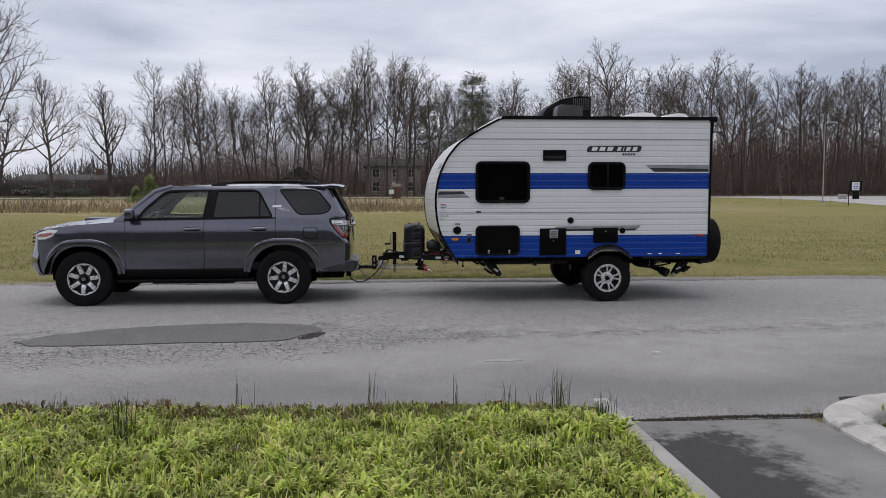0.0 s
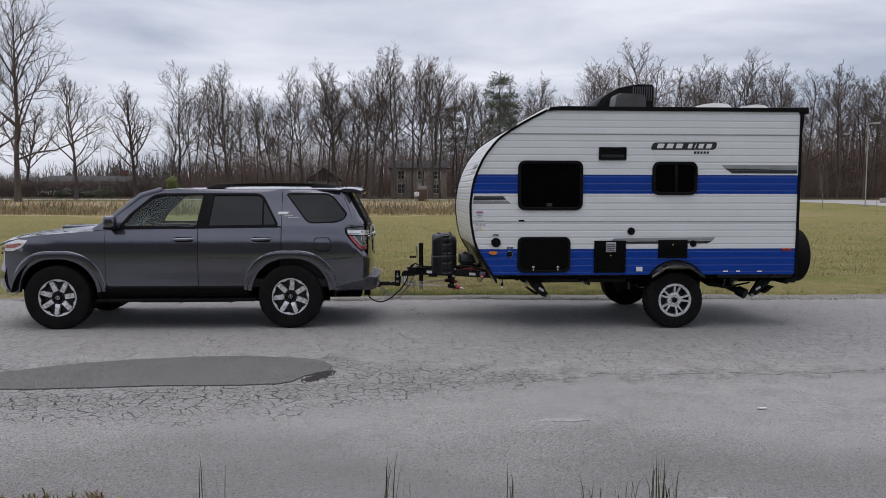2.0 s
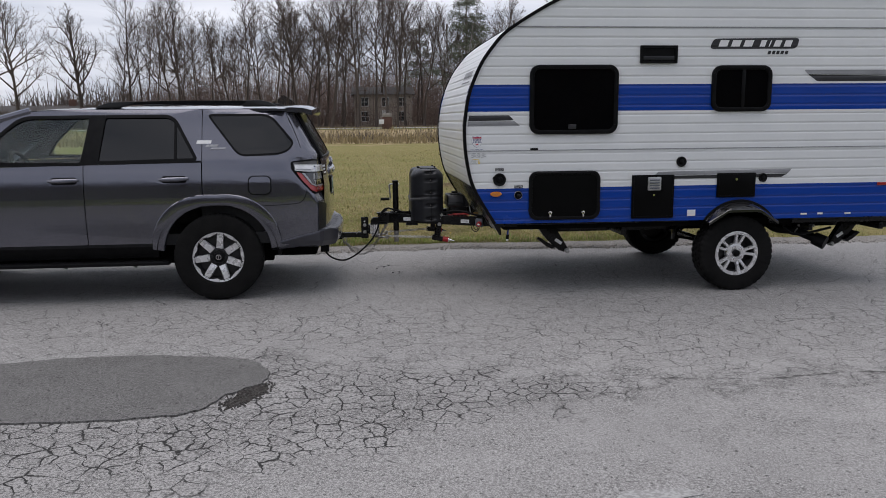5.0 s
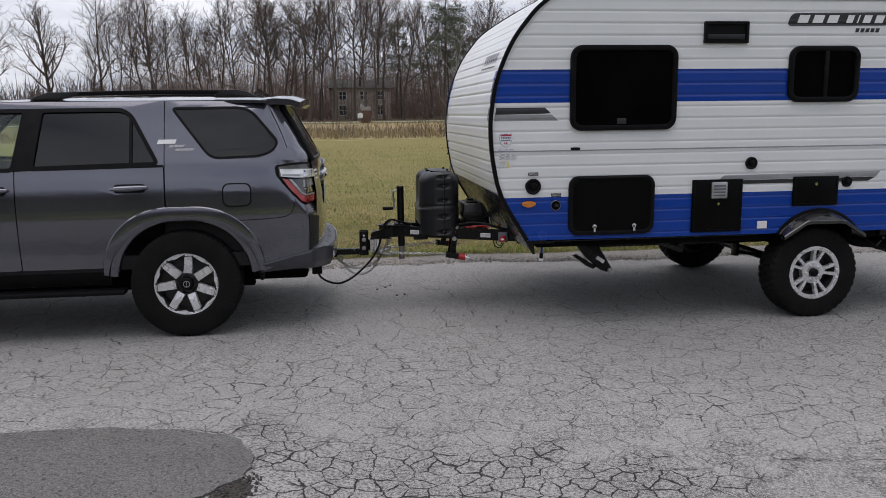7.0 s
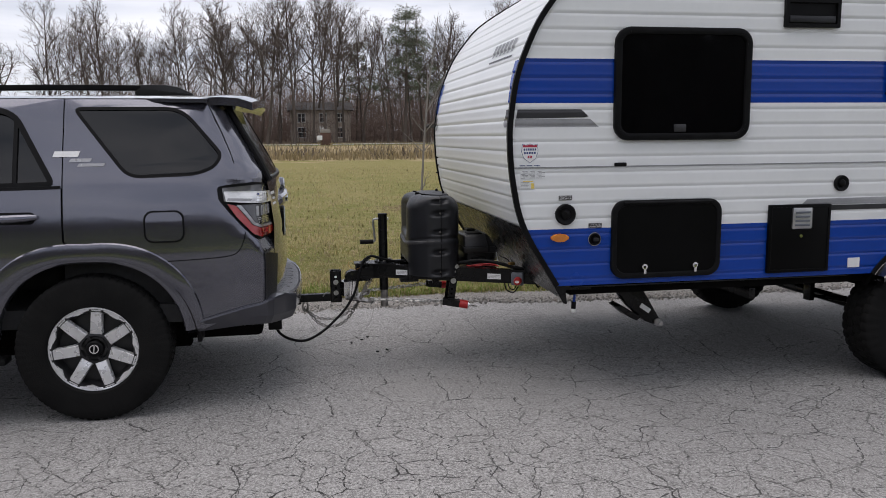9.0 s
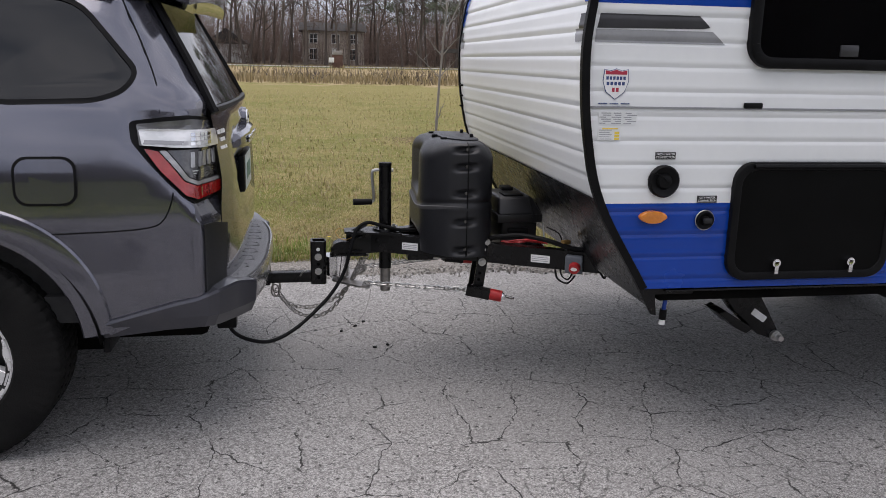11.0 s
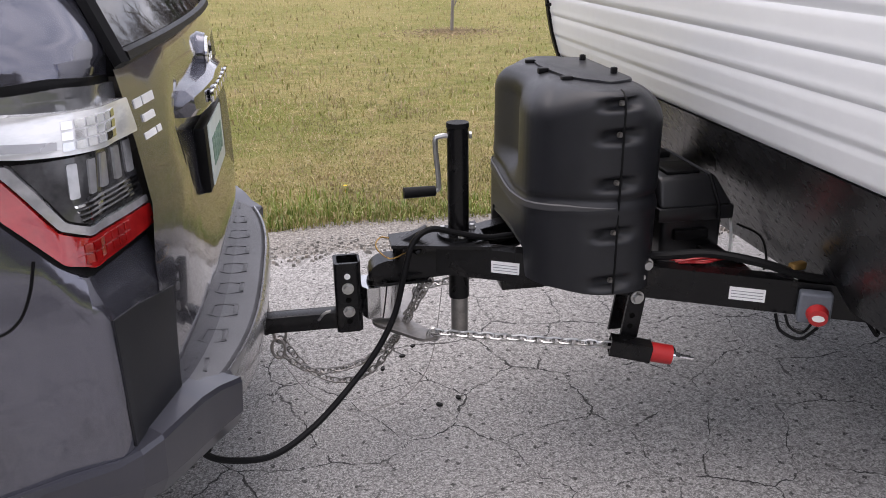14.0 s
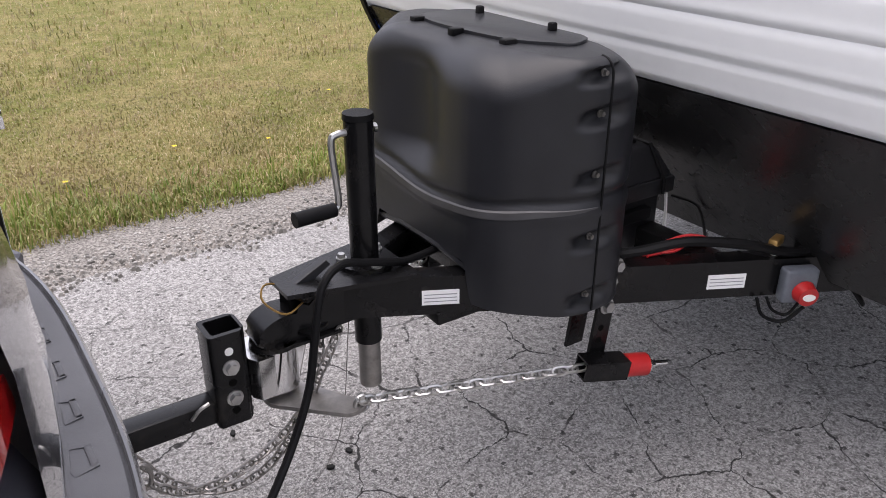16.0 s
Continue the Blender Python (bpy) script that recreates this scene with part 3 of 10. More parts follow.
        for scale, width, mask, amount in ((9.2, 0.042, web, 1.0), (5.8, 0.0225, maths(n, l, "MULTIPLY", near_band, spots2), 1.0), (3.1, 0.0088, maths(n, l, "MULTIPLY", upper, spots), 0.95)):
            vo = n.new("ShaderNodeTexVoronoi")
            vo.feature, vo.voronoi_dimensions = "DISTANCE_TO_EDGE", "2D"
            vo.inputs["Scale"].default_value = scale
            l.new(vj.outputs[0], vo.inputs["Vector"])
            wide = maths(n, l, "MULTIPLY", ranged(n, l, thick.outputs["Fac"], 0.34, 0.66, 0.12, 2.0), width)
            line = ranged(n, l, maths(n, l, "DIVIDE", vo.outputs["Distance"], wide), 1.0, 0.55)
            line = maths(n, l, "MULTIPLY", line, maths(n, l, "MULTIPLY", mask, amount))
            if scale == 5.8:
                line = maths(n, l, "MULTIPLY", line, ranged(n, l, jag.outputs["Fac"], 0.34, 0.50, 0.1, 1.0))
            total = line if total is None else maths(n, l, "MAXIMUM", total, line)
        sep2 = n.new("ShaderNodeSeparateXYZ")
        l.new(vj.outputs[0], sep2.inputs[0])
        seam = ranged(n, l, maths(n, l, "ABSOLUTE", maths(n, l, "SUBTRACT", maths(n, l, "ADD", sep2.outputs["Y"], ranged(n, l, big.outputs["Fac"], 0.3, 0.7, -0.22, 0.22)), 9.065)), 0.020, 0.006)
        seam = maths(n, l, "MULTIPLY", seam, ranged(n, l, sep.outputs["X"], 0.8, 1.5))
        seam = maths(n, l, "MULTIPLY", seam, maths(n, l, "MULTIPLY", ranged(n, l, jag.outputs["Fac"], 0.40, 0.54, 0.1, 0.9), ranged(n, l, thick.outputs["Fac"], 0.40, 0.56, 0.25, 1.0)))
        total = maths(n, l, "MAXIMUM", total, seam)
        wob = ranged(n, l, big.outputs["Fac"], 0.3, 0.7, -0.5, 0.5)
        worn = maths(n, l, "MULTIPLY", band_mask(n, l, sep, 7.6, 9.8, 0.7, "Y", wob), ranged(n, l, mid.outputs["Fac"], 0.38, 0.62, 0.05, 0.30))
        col = blend(n, l, worn, col, tuple(min(1, c * 1.45) for c in light))
        wheel = maths(n, l, "MULTIPLY", band_mask(n, l, sep, 5.6, 6.9, 0.5, "Y", wob), 0.5)
        col = blend(n, l, wheel, col, tuple(c * 0.55 for c in dark))
        col = blend(n, l, maths(n, l, "MULTIPLY", web, ranged(n, l, mid.outputs["Fac"], 0.42, 0.60, 0.0, 0.26)), col, tuple(min(1, c * 1.35) for c in light))
        chips = maths(n, l, "MULTIPLY", web, ranged(n, l, grain.outputs["Fac"], 0.50, 0.40, 0.0, 0.75))
        col = blend(n, l, chips, col, tuple(c * 0.34 for c in dark))
        grit = ranged(n, l, maths(n, l, "ABSOLUTE", maths(n, l, "SUBTRACT", yw, ranged(n, l, sep.outputs["X"], -3.5, 2.0, 8.25, 8.85))), 0.22, 0.03)
        grit = maths(n, l, "MULTIPLY", grit, maths(n, l, "MULTIPLY", ranged(n, l, speck, 0.53, 0.47), ranged(n, l, mid.outputs["Fac"], 0.35, 0.55)))
        col = blend(n, l, maths(n, l, "MULTIPLY", grit, 0.8), col, tuple(c * 0.30 for c in dark))
        col = blend(n, l, maths(n, l, "MULTIPLY", total, 0.95), col, (0.012, 0.0115, 0.011))
        height = maths(n, l, "SUBTRACT", speck, maths(n, l, "MULTIPLY", total, 2.2))
    l.new(col, p.inputs["Base Color"])
    p.inputs["Roughness"].default_value = 0.86
    p.inputs["Specular IOR Level"].default_value = 0.35
    b = n.new("ShaderNodeBump")
    b.inputs["Strength"].default_value, b.inputs["Distance"].default_value = 0.55, 0.005
    l.new(height, b.inputs["Height"])
    l.new(b.outputs["Normal"], p.inputs["Normal"])
    return m


ASPHALT = asphalt("weathered_asphalt", (0.196, 0.191, 0.186), (0.268, 0.262, 0.255), True)
PATCH = asphalt("newer_asphalt_patch", (0.084, 0.082, 0.079), (0.135, 0.132, 0.128), False)


def soil():
    m = bpy.data.materials.new("grass_ground")
    m.use_nodes = True
    n, l = m.node_tree.nodes, m.node_tree.links
    p = n["Principled BSDF"]
    co = n.new("ShaderNodeTexCoord").outputs["Object"]
    sep = n.new("ShaderNodeSeparateXYZ")
    l.new(co, sep.inputs[0])
    a, b, c, d = (tex_noise(n, l, co, s, 6, 0.62) for s in (0.06, 0.5, 5.0, 38.0))
    tone = maths(n, l, "ADD", maths(n, l, "MULTIPLY", b.outputs["Fac"], 0.5), maths(n, l, "MULTIPLY", c.outputs["Fac"], 0.5))
    lawn = blend(n, l, ranged(n, l, tone, 0.43, 0.57), (0.150, 0.165, 0.038), (0.305, 0.25, 0.112))
    lawn = blend(n, l, ranged(n, l, a.outputs["Fac"], 0.42, 0.62, 0, 0.5), lawn, (0.245, 0.217, 0.09))
    lawn = blend(n, l, ranged(n, l, d.outputs["Fac"], 0.5, 0.36, 0, 0.7), lawn, (0.11, 0.12, 0.03))
    wob = ranged(n, l, b.outputs["Fac"], 0.3, 0.7, -5, 5)
    dry = blend(n, l, ranged(n, l, tone, 0.4, 0.6), (0.25, 0.19, 0.10), (0.40, 0.32, 0.19))
    col = blend(n, l, band_mask(n, l, sep, 33, 50, 9, "Y", wob), lawn, (0.245, 0.215, 0.085))
    col = blend(n, l, maths(n, l, "MULTIPLY", band_mask(n, l, sep, 51, 92, 2, "Y", wob), band_mask(n, l, sep, -500, 27, 6, "X", wob)), col, dry)
    col = blend(n, l, band_mask(n, l, sep, 92, 101, 1, "Y"), col, (0.105, 0.125, 0.035))
    col = blend(n, l, band_mask(n, l, sep, 104, 2000, 2, "Y"), col, blend(n, l, ranged(n, l, tone, 0.4, 0.6), (0.075, 0.055, 0.036), (0.13, 0.10, 0.07)))
    col = blend(n, l, band_mask(n, l, sep, -500, 6.2, 0.1, "Y"), col, blend(n, l, ranged(n, l, tone, 0.4, 0.6), (0.07, 0.09, 0.02), (0.11, 0.12, 0.03)))
    l.new(col, p.inputs["Base Color"])
    p.inputs["Roughness"].default_value = 0.95
    p.inputs["Specular IOR Level"].default_value = 0.15
    bp = n.new("ShaderNodeBump")
    bp.inputs["Strength"].default_value, bp.inputs["Distance"].default_value = 0.9, 0.05
    l.new(maths(n, l, "ADD", c.outputs["Fac"], d.outputs["Fac"]), bp.inputs["Height"])
    l.new(bp.outputs["Normal"], p.inputs["Normal"])
    return m


def far_edge(x):
    """Where the road's far edge runs: its y."""
    return 14.10 - 0.045 * max(0.0, x - 1.5) + 0.012 * min(0.0, x + 1) * -3 + 0.05 * math.sin(x * 1.7) + 0.03 * math.sin(x * 5.1 + 1)


def near_edge(x):
    return 5.88 - 0.075 * x + 0.035 * math.sin(x * 2.3) + 0.02 * math.sin(x * 6.7) if x < 1.76 else 5.42


def ground_z(x, y):
    if y <= 5.0:
        return 0.02 if x < 1.7 or x > 3.7 else -0.06
    if y < 14.2:
        return -0.06
    z = min(0.02, -0.06 + (y - 14.2) * 0.25)
    return z + 0.0092 * max(0.0, min(y, 150) - 32) + 0.02 * math.sin(x * 0.31 + y * 0.17) * min(1, max(0, (y - 15) / 6))


bm = bmesh.new()
gx = [-900, -500, -300, -200, -140] + [-100 + 8 * i for i in range(8)] + [-36 + 2 * i for i in range(17)] + [-2, -1, 0, 1, 1.7, 1.76, 3.66, 3.7, 4, 5, 6] + [8 + 4 * i for i in range(10)] + [52 + 12 * i for i in range(8)] + [200, 300, 500, 900]
gy = [-200, -60, -20, -8, -2, 0, 1, 2, 3, 4, 5.0, 5.05, 14.2, 14.3, 14.4, 14.55, 15, 16, 17, 18, 20, 22, 25, 28, 32, 36, 40, 46, 52, 60, 70, 80, 90, 100, 110, 130, 150, 200, 300, 500, 1200]
V = [[bm.verts.new((x, y, ground_z(x, y))) for x in gx] for y in gy]
for r, s in zip(V, V[1:]):
    for i in range(len(gx) - 1):
        bm.faces.new((r[i], r[i + 1], s[i + 1], s[i]))
tagged(link("ground", bm, soil(), smooth=60), "mown late-winter grass field, green turning to straw", "ground", kind="structure")

# verge that the near plants grow on, up to the road's edge
bm = bmesh.new()
xs = [-40, -20, -12] + [-9 + 0.25 * i for i in range(44)]
top = [(x, near_edge(x)) for x in xs if x < 1.74] + [(1.73, near_edge(1.73))]
poly = top + [(1.73, 4.6), (1.73, -1), (-40, -1)]
skin(bm, [poly], lambda u, v, o: (u, v, 0.03 + 0.012 * math.sin(u * 3) * math.sin(v * 2.3) + o), steps(-9, 1.73, 0.5), steps(-1, 6, 0.5), 0.09)
tagged(link("verge", bm, bpy.data.materials["grass_ground"], smooth=60), "earth verge beneath lush roadside weeds", "verge", kind="structure")

bm = bmesh.new()
xs = [-160, -100, -60, -40, -25] + [-18 + 0.5 * i for i in range(73)] + [25, 40, 60, 100, 160]
edge = [(x, far_edge(max(-18, min(18, x)))) for x in xs]
poly = [(-160, 7.6), (-40, 7.6), (-18, 7.5)] + [(x, near_edge(x) - 0.02) for x in [-17 + 0.4 * i for i in range(47)] if x < 1.74] + [(1.73, 5.4), (3.45, 5.36), (3.7, 5.9), (4.6, 6.0), (30, 6.4), (160, 6.4)]
skin(bm, [poly + edge[::-1]], lambda u, v, o: (u, v, 0.0 + 0.004 * math.sin(u * 0.9 + v) + o), steps(-18, 18, 1.0), steps(6, 14, 1.0), 0.12)
tagged(link("road", bm, ASPHALT, smooth=60), "pale worn asphalt road with a web of cracks", "road", kind="structure")

# the newer patch, a thin layer on the road
random.seed(11)
outline = [(-3.86, 8.92), (-3.55, 9.30), (-3.1, 9.58), (-2.6, 9.74), (-2.0, 9.86), (-1.4, 9.86), (-0.95, 9.76), (-0.68, 9.62), (-0.56, 9.38), (-0.60, 9.16), (-0.78, 8.98),
           (-0.86, 8.78), (-1.0, 8.68), (-1.45, 8.64), (-2.0, 8.67), (-2.55, 8.64), (-3.1, 8.62), (-3.6, 8.68)]
fine = []
for i, a in enumerate(outline):
    b = outline[(i + 1) % len(outline)]
    for k in range(6):
        f = k / 6
        fine.append((a[0] + f * (b[0] - a[0]) + random.uniform(-0.012, 0.012), a[1] + f * (b[1] - a[1]) + random.uniform(-0.012, 0.012)))
bm = bmesh.new()
skin(bm, [fine], lambda u, v, o: (u, v, 0.011 + 0.004 * math.sin(u * 0.9 + v) + o), steps(-3.8, -0.5, 0.3), steps(8.6, 9.9, 0.3), 0.02)
tagged(link("asphalt_patch", bm, PATCH, smooth=60), "darker asphalt repair patch on the road", "road patch", kind="structure")

# dark broken-out bed at the patch's end, rough and uneven
bm = bmesh.new()
rings = [[bm.verts.new((-0.66, 8.98, 0.006))]]
for k in range(1, 9):
    ring = []
    for i in range(40):
        a = 2 * math.pi * i / 40
        r = k / 8 * (1 + 0.16 * math.sin(3 * a + 1.0) + 0.10 * math.sin(7 * a) + 0.07 * math.sin(11 * a + 2))
        x, y = 0.078 * r * math.cos(a), 0.205 * r * math.sin(a)
        ring.append(bm.verts.new((-0.66 + x + 0.34 * y + random.uniform(-0.004, 0.004), 8.98 + y + random.uniform(-0.004, 0.004), (0.007 if k < 8 else 0.0045) + random.uniform(-0.0015, 0.005 if k < 8 else 0.0))))
    rings.append(ring)
for i in range(40):
    bm.faces.new((rings[0][0], rings[1][i], rings[1][(i + 1) % 40]))
    for r, q in zip(rings[1:], rings[2:]):
        bm.faces.new((r[i], q[i], q[(i + 1) % 40], r[(i + 1) % 40]))
tagged(link("broken_hole", bm, surface("broken_asphalt_bed", (0.018, 0.016, 0.015), (0.085, 0.078, 0.072), 45, 0.95, bump=0.9, bscale=90, fine=0.5, spec=0.1), smooth=0), "dark crumbling hole at the patch's end", "pothole", kind="structure")
# loose crumbs broken out at the patch's end
bm = bmesh.new()
for i in range(260):
    a, r = random.uniform(0, 6.28), random.random() ** 0.6
    y, s = 8.98 + 0.25 * r * math.sin(a), random.uniform(0.003, 0.010)
    x = -0.66 + 0.115 * r * math.cos(a) + 0.34 * (y - 8.98)
    cyl(bm, (x, y, 0.002), (x + random.uniform(-0.3, 0.3) * s, y, 0.006 + s * 0.8), s, s * 0.55, seg=5)
tagged(link("asphalt_crumbs", bm, surface("asphalt_crumbs", (0.035, 0.033, 0.03), (0.09, 0.085, 0.08), 60, 0.95), smooth=0), "dark crumbs at the broken patch edge", "rubble", kind="stuff")

# litter on the road
def scrap(name, x, y, w, d, material, label, rz, seed):
    rs = random.Random(seed)
    ob = thing(name, (x, y, 0.003), label, "litter", group="litter on the road", rz=rz)
    b_ = bmesh.new()
    prism(b_, [(w * math.cos(a) * rs.uniform(0.7, 1.1), d * math.sin(a) * rs.uniform(0.7, 1.1)) for a in (0.785 * k for k in range(8))], "z", 0.0, 0.008)
    part("flake", b_, material, ob)


CRUMB = surface("black_rubber_crumb", (0.006, 0.006, 0.006), (0.012, 0.012, 0.011), 40, 0.9)
for i, (x, y) in enumerate(((0.27, 12.98), (0.32, 13.05), (0.19, 12.90), (0.42, 12.66), (0.35, 12.63))):
    scrap("rubber_crumb", x, y, 0.012, 0.008, CRUMB, "small black crumb lying on the asphalt", 40 * i, i)
scrap("paper_scrap", 2.87, 7.70, 0.045, 0.014, WHITE_VINYL, "small white paper scrap on the asphalt", 5, 9)

# pale worn paint mark
bm = bmesh.new()
skin(bm, [round_poly([(1.06, 7.44), (1.12, 7.53), (1.40, 7.52), (1.47, 7.46), (1.30, 7.43)], 0.03)], lambda u, v, o: (u, v, 0.0042 + 0.004 * math.sin(u * 0.9 + v) + o), (), (), 0.004)
tagged(link("paint_mark", bm, surface("worn_white_paint", (0.25, 0.245, 0.24), (0.38, 0.38, 0.37), 60, 0.9, fine=0.5, contrast=(0.42, 0.6))), "faint worn white mark on asphalt", "road marking", kind="structure")

# gravel shoulder on the far side
bm = bmesh.new()
random.seed(5)
lo = [(x, far_edge(x) - 0.04 + random.uniform(-0.03, 0.03)) for x in [-18 + 0.2 * i for i in range(181)]]
hi = [(x, far_edge(x) + 0.36 + random.uniform(-0.06, 0.06)) for x in [-18 + 0.2 * i for i in range(181)]]
for i in range(len(lo) - 1):
    q = [bm.verts.new((p[0], p[1], z)) for p, z in ((lo[i], 0.004), (lo[i + 1], 0.004), (hi[i + 1], 0.022), (hi[i], 0.022))]
    bm.faces.new(q)
bmesh.ops.remove_doubles(bm, verts=bm.verts[:], dist=1e-4)
tagged(link("gravel_shoulder", bm, GRAVEL), "narrow grey gravel shoulder along the road", "shoulder", kind="structure")
bm = bmesh.new()
for i in range(9000):
    x = random.gauss(0.8, 3.2)
    y = far_edge(x) + random.uniform(-0.10, 0.42) + random.gauss(0, 0.03)
    s = random.uniform(0.004, 0.013)
    cyl(bm, (x, y, 0.0), (x + random.uniform(-0.4, 0.4) * s, y + random.uniform(-0.4, 0.4) * s, 0.006 + s), s * 1.2, s * 0.6, seg=4)
gm = leaf_material("gravel_stones", [(0.12, 0.115, 0.105), (0.22, 0.21, 0.195), (0.36, 0.35, 0.33), (0.28, 0.25, 0.22)], 0.9, 0.0)
tagged(link("gravel_stones", bm, gm, smooth=0, recalc=False), "loose grey gravel stones on the shoulder", "gravel", kind="stuff")

# driveway: slab, its joint, the flush kerb and the rounded kerb
def stained():
    m = surface("stained_driveway_concrete", (0.16, 0.157, 0.150), (0.235, 0.231, 0.219), 2.2, 0.85, bump=0.5, bscale=150, dirt=((0.09, 0.085, 0.08), 1.4, 0.56, 0.6))
    n, l = m.node_tree.nodes, m.node_tree.links
    p = n["Principled BSDF"]
    co = n.new("ShaderNodeTexCoord").outputs["Object"]
    sep = n.new("ShaderNodeSeparateXYZ")
    l.new(co, sep.inputs[0])
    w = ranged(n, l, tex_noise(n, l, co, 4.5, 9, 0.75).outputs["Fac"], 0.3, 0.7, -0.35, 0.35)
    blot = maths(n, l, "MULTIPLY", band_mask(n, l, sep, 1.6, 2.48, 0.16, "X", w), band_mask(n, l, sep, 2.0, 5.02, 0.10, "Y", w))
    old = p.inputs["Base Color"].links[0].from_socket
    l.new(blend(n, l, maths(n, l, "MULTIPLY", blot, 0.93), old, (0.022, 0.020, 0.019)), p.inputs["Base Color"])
    return m


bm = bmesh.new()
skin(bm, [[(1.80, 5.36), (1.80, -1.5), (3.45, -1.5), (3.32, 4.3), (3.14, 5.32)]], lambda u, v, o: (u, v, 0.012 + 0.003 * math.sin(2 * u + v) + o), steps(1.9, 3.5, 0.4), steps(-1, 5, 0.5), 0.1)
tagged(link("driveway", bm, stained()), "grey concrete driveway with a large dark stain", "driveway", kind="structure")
bm = bmesh.new()
for i in range(900):
    x = random.uniform(1.78, 3.45)
    y = 5.395 + random.gauss(0, 0.017) + 0.02 * math.sin(x * 3)
    s = random.uniform(0.003, 0.009)
    cyl(bm, (x, y, 0.0), (x, y + s * 0.3, 0.010 + s), s * 1.3, s * 0.5, seg=4)
tagged(link("joint_debris", bm, surface("leaf_litter", (0.025, 0.02, 0.015), (0.07, 0.055, 0.04), 70, 0.95), smooth=0), "dark leaf litter in the driveway joint", "litter", kind="stuff")

bm = bmesh.new()
for i in range(7):
    y0, y1 = 5.86 - 1.05 * i, 5.86 - 1.05 * (i + 1) + 0.012
    box(bm, 1.690, 1.805, y1, y0, -0.08, 0.055 + 0.004 * (i % 2), 0.014)
tagged(link("kerb", bm, CONCRETE), "narrow flush concrete kerb beside the weeds", "kerb", kind="structure")
bm = bmesh.new()
path = smooth_line([(5.2, 5.66, -0.01), (4.3, 5.66, -0.01), (3.80, 5.58, -0.01), (3.50, 5.40, -0.01), (3.34, 5.10, -0.01), (3.33, 4.5, -0.01), (3.37, 3.6, -0.01), (3.42, 2.0, -0.01), (3.5, -1.0, -0.01)], 16)
prof = [(-0.17, -0.10), (-0.165, 0.02), (-0.13, 0.060), (-0.06, 0.088), (0.04, 0.095), (0.12, 0.08), (0.17, 0.045), (0.18, -0.10)]
rings = []
for i, q in enumerate(path):
    d = (path[min(i + 1, len(path) - 1)] - path[max(i - 1, 0)]).normalized()
    s = Vector((d.y, -d.x, 0))
    k = 0.92 + 0.10 * noise.noise(q * 5.0) - 0.18 * max(0.0, noise.noise(q * 11.0 + Vector((3, 1, 0))) - 0.25)
    rings.append([bm.verts.new(q + s * a + Vector((0, 0, b * (k if b > 0 else 1)))) for a, b in prof])
for a, b in zip(rings, rings[1:]):
    for i in range(len(prof) - 1):
        bm.faces.new((a[i], a[i + 1], b[i + 1], b[i]))
bm.faces.new(rings[0])
bm.faces.new(rings[-1][::-1])
tagged(link("rounded_kerb", bm, surface("stained_kerb_concrete", (0.36, 0.348, 0.322), (0.52, 0.505, 0.47), 5, 0.9, bump=0.7, bscale=90, dirt=((0.045, 0.042, 0.038), 4.5, 0.54, 0.9)), smooth=50), "rounded, chipped and stained concrete kerb end", "kerb", kind="structure")

# ---------------------------------------------------------------- wheels
def tyre_mesh(bm, R, rim, width, lugs, depth=0.009):
    """A tyre round the y axis at the origin: carcass and tread blocks. The outer face looks to -y."""
    h = width / 2
    prof = [(-h * 0.80, rim * 0.985), (-h * 0.96, rim + 0.012), (-h, rim + (R - rim) * 0.45), (h, rim + (R - rim) * 0.45), (h * 0.96, rim + 0.012), (h * 0.80, rim * 0.985)]
    # tread: each row of blocks is lifted and lowered in turn, all in the one skin
    prof = prof[:3] + [(-h * 0.985, R - 0.055), (-h * 0.97, R - 0.030), (-h * 0.90, R - 0.010), (-h * 0.84, R - 0.004), (-h * 0.55, R), (-h * 0.53, R - 0.010), (-h * 0.47, R - 0.010), (-h * 0.45, R), (-h * 0.04, R),
                       (-h * 0.02, R - 0.010), (h * 0.02, R - 0.010), (h * 0.04, R), (h * 0.45, R), (h * 0.47, R - 0.010), (h * 0.53, R - 0.010), (h * 0.55, R), (h * 0.84, R - 0.004), (h * 0.90, R - 0.010), (h * 0.97, R - 0.030)] + prof[-3:]
    n = lugs * 4
    rings = []
    for y, r in prof:
        ring = []
        for i in range(n):
            q = (i + (2 if abs(y) < h * 0.5 and y > 0 or y < -h * 0.5 else 0)) % 4
            d = depth if q == 0 and r > R - 0.02 else (depth * 0.45 if q == 0 and r > R - 0.06 else 0.0)
            a = 2 * math.pi * i / n
            ring.append(bm.verts.new(((r - d) * math.sin(a), y + (d if y < -h * 0.95 else 0), (r - d) * math.cos(a))))
        rings.append(ring)
    for p, q in zip(rings, rings[1:]):
        for i in range(n):
            j = (i + 1) % n
            bm.faces.new((p[i], p[j], q[j], q[i]))


def rim_barrel(bm, rim, width):
    h = width / 2
    lathe(bm, [(-h * 0.80, rim), (-h * 0.86, rim - 0.004), (-h * 0.86, rim - 0.022), (-h * 0.70, rim - 0.030), (-h * 0.2, rim - 0.045), (h * 0.7, rim - 0.03), (h * 0.8, rim)], (0, 0, 0), (0, 1, 0), 48)


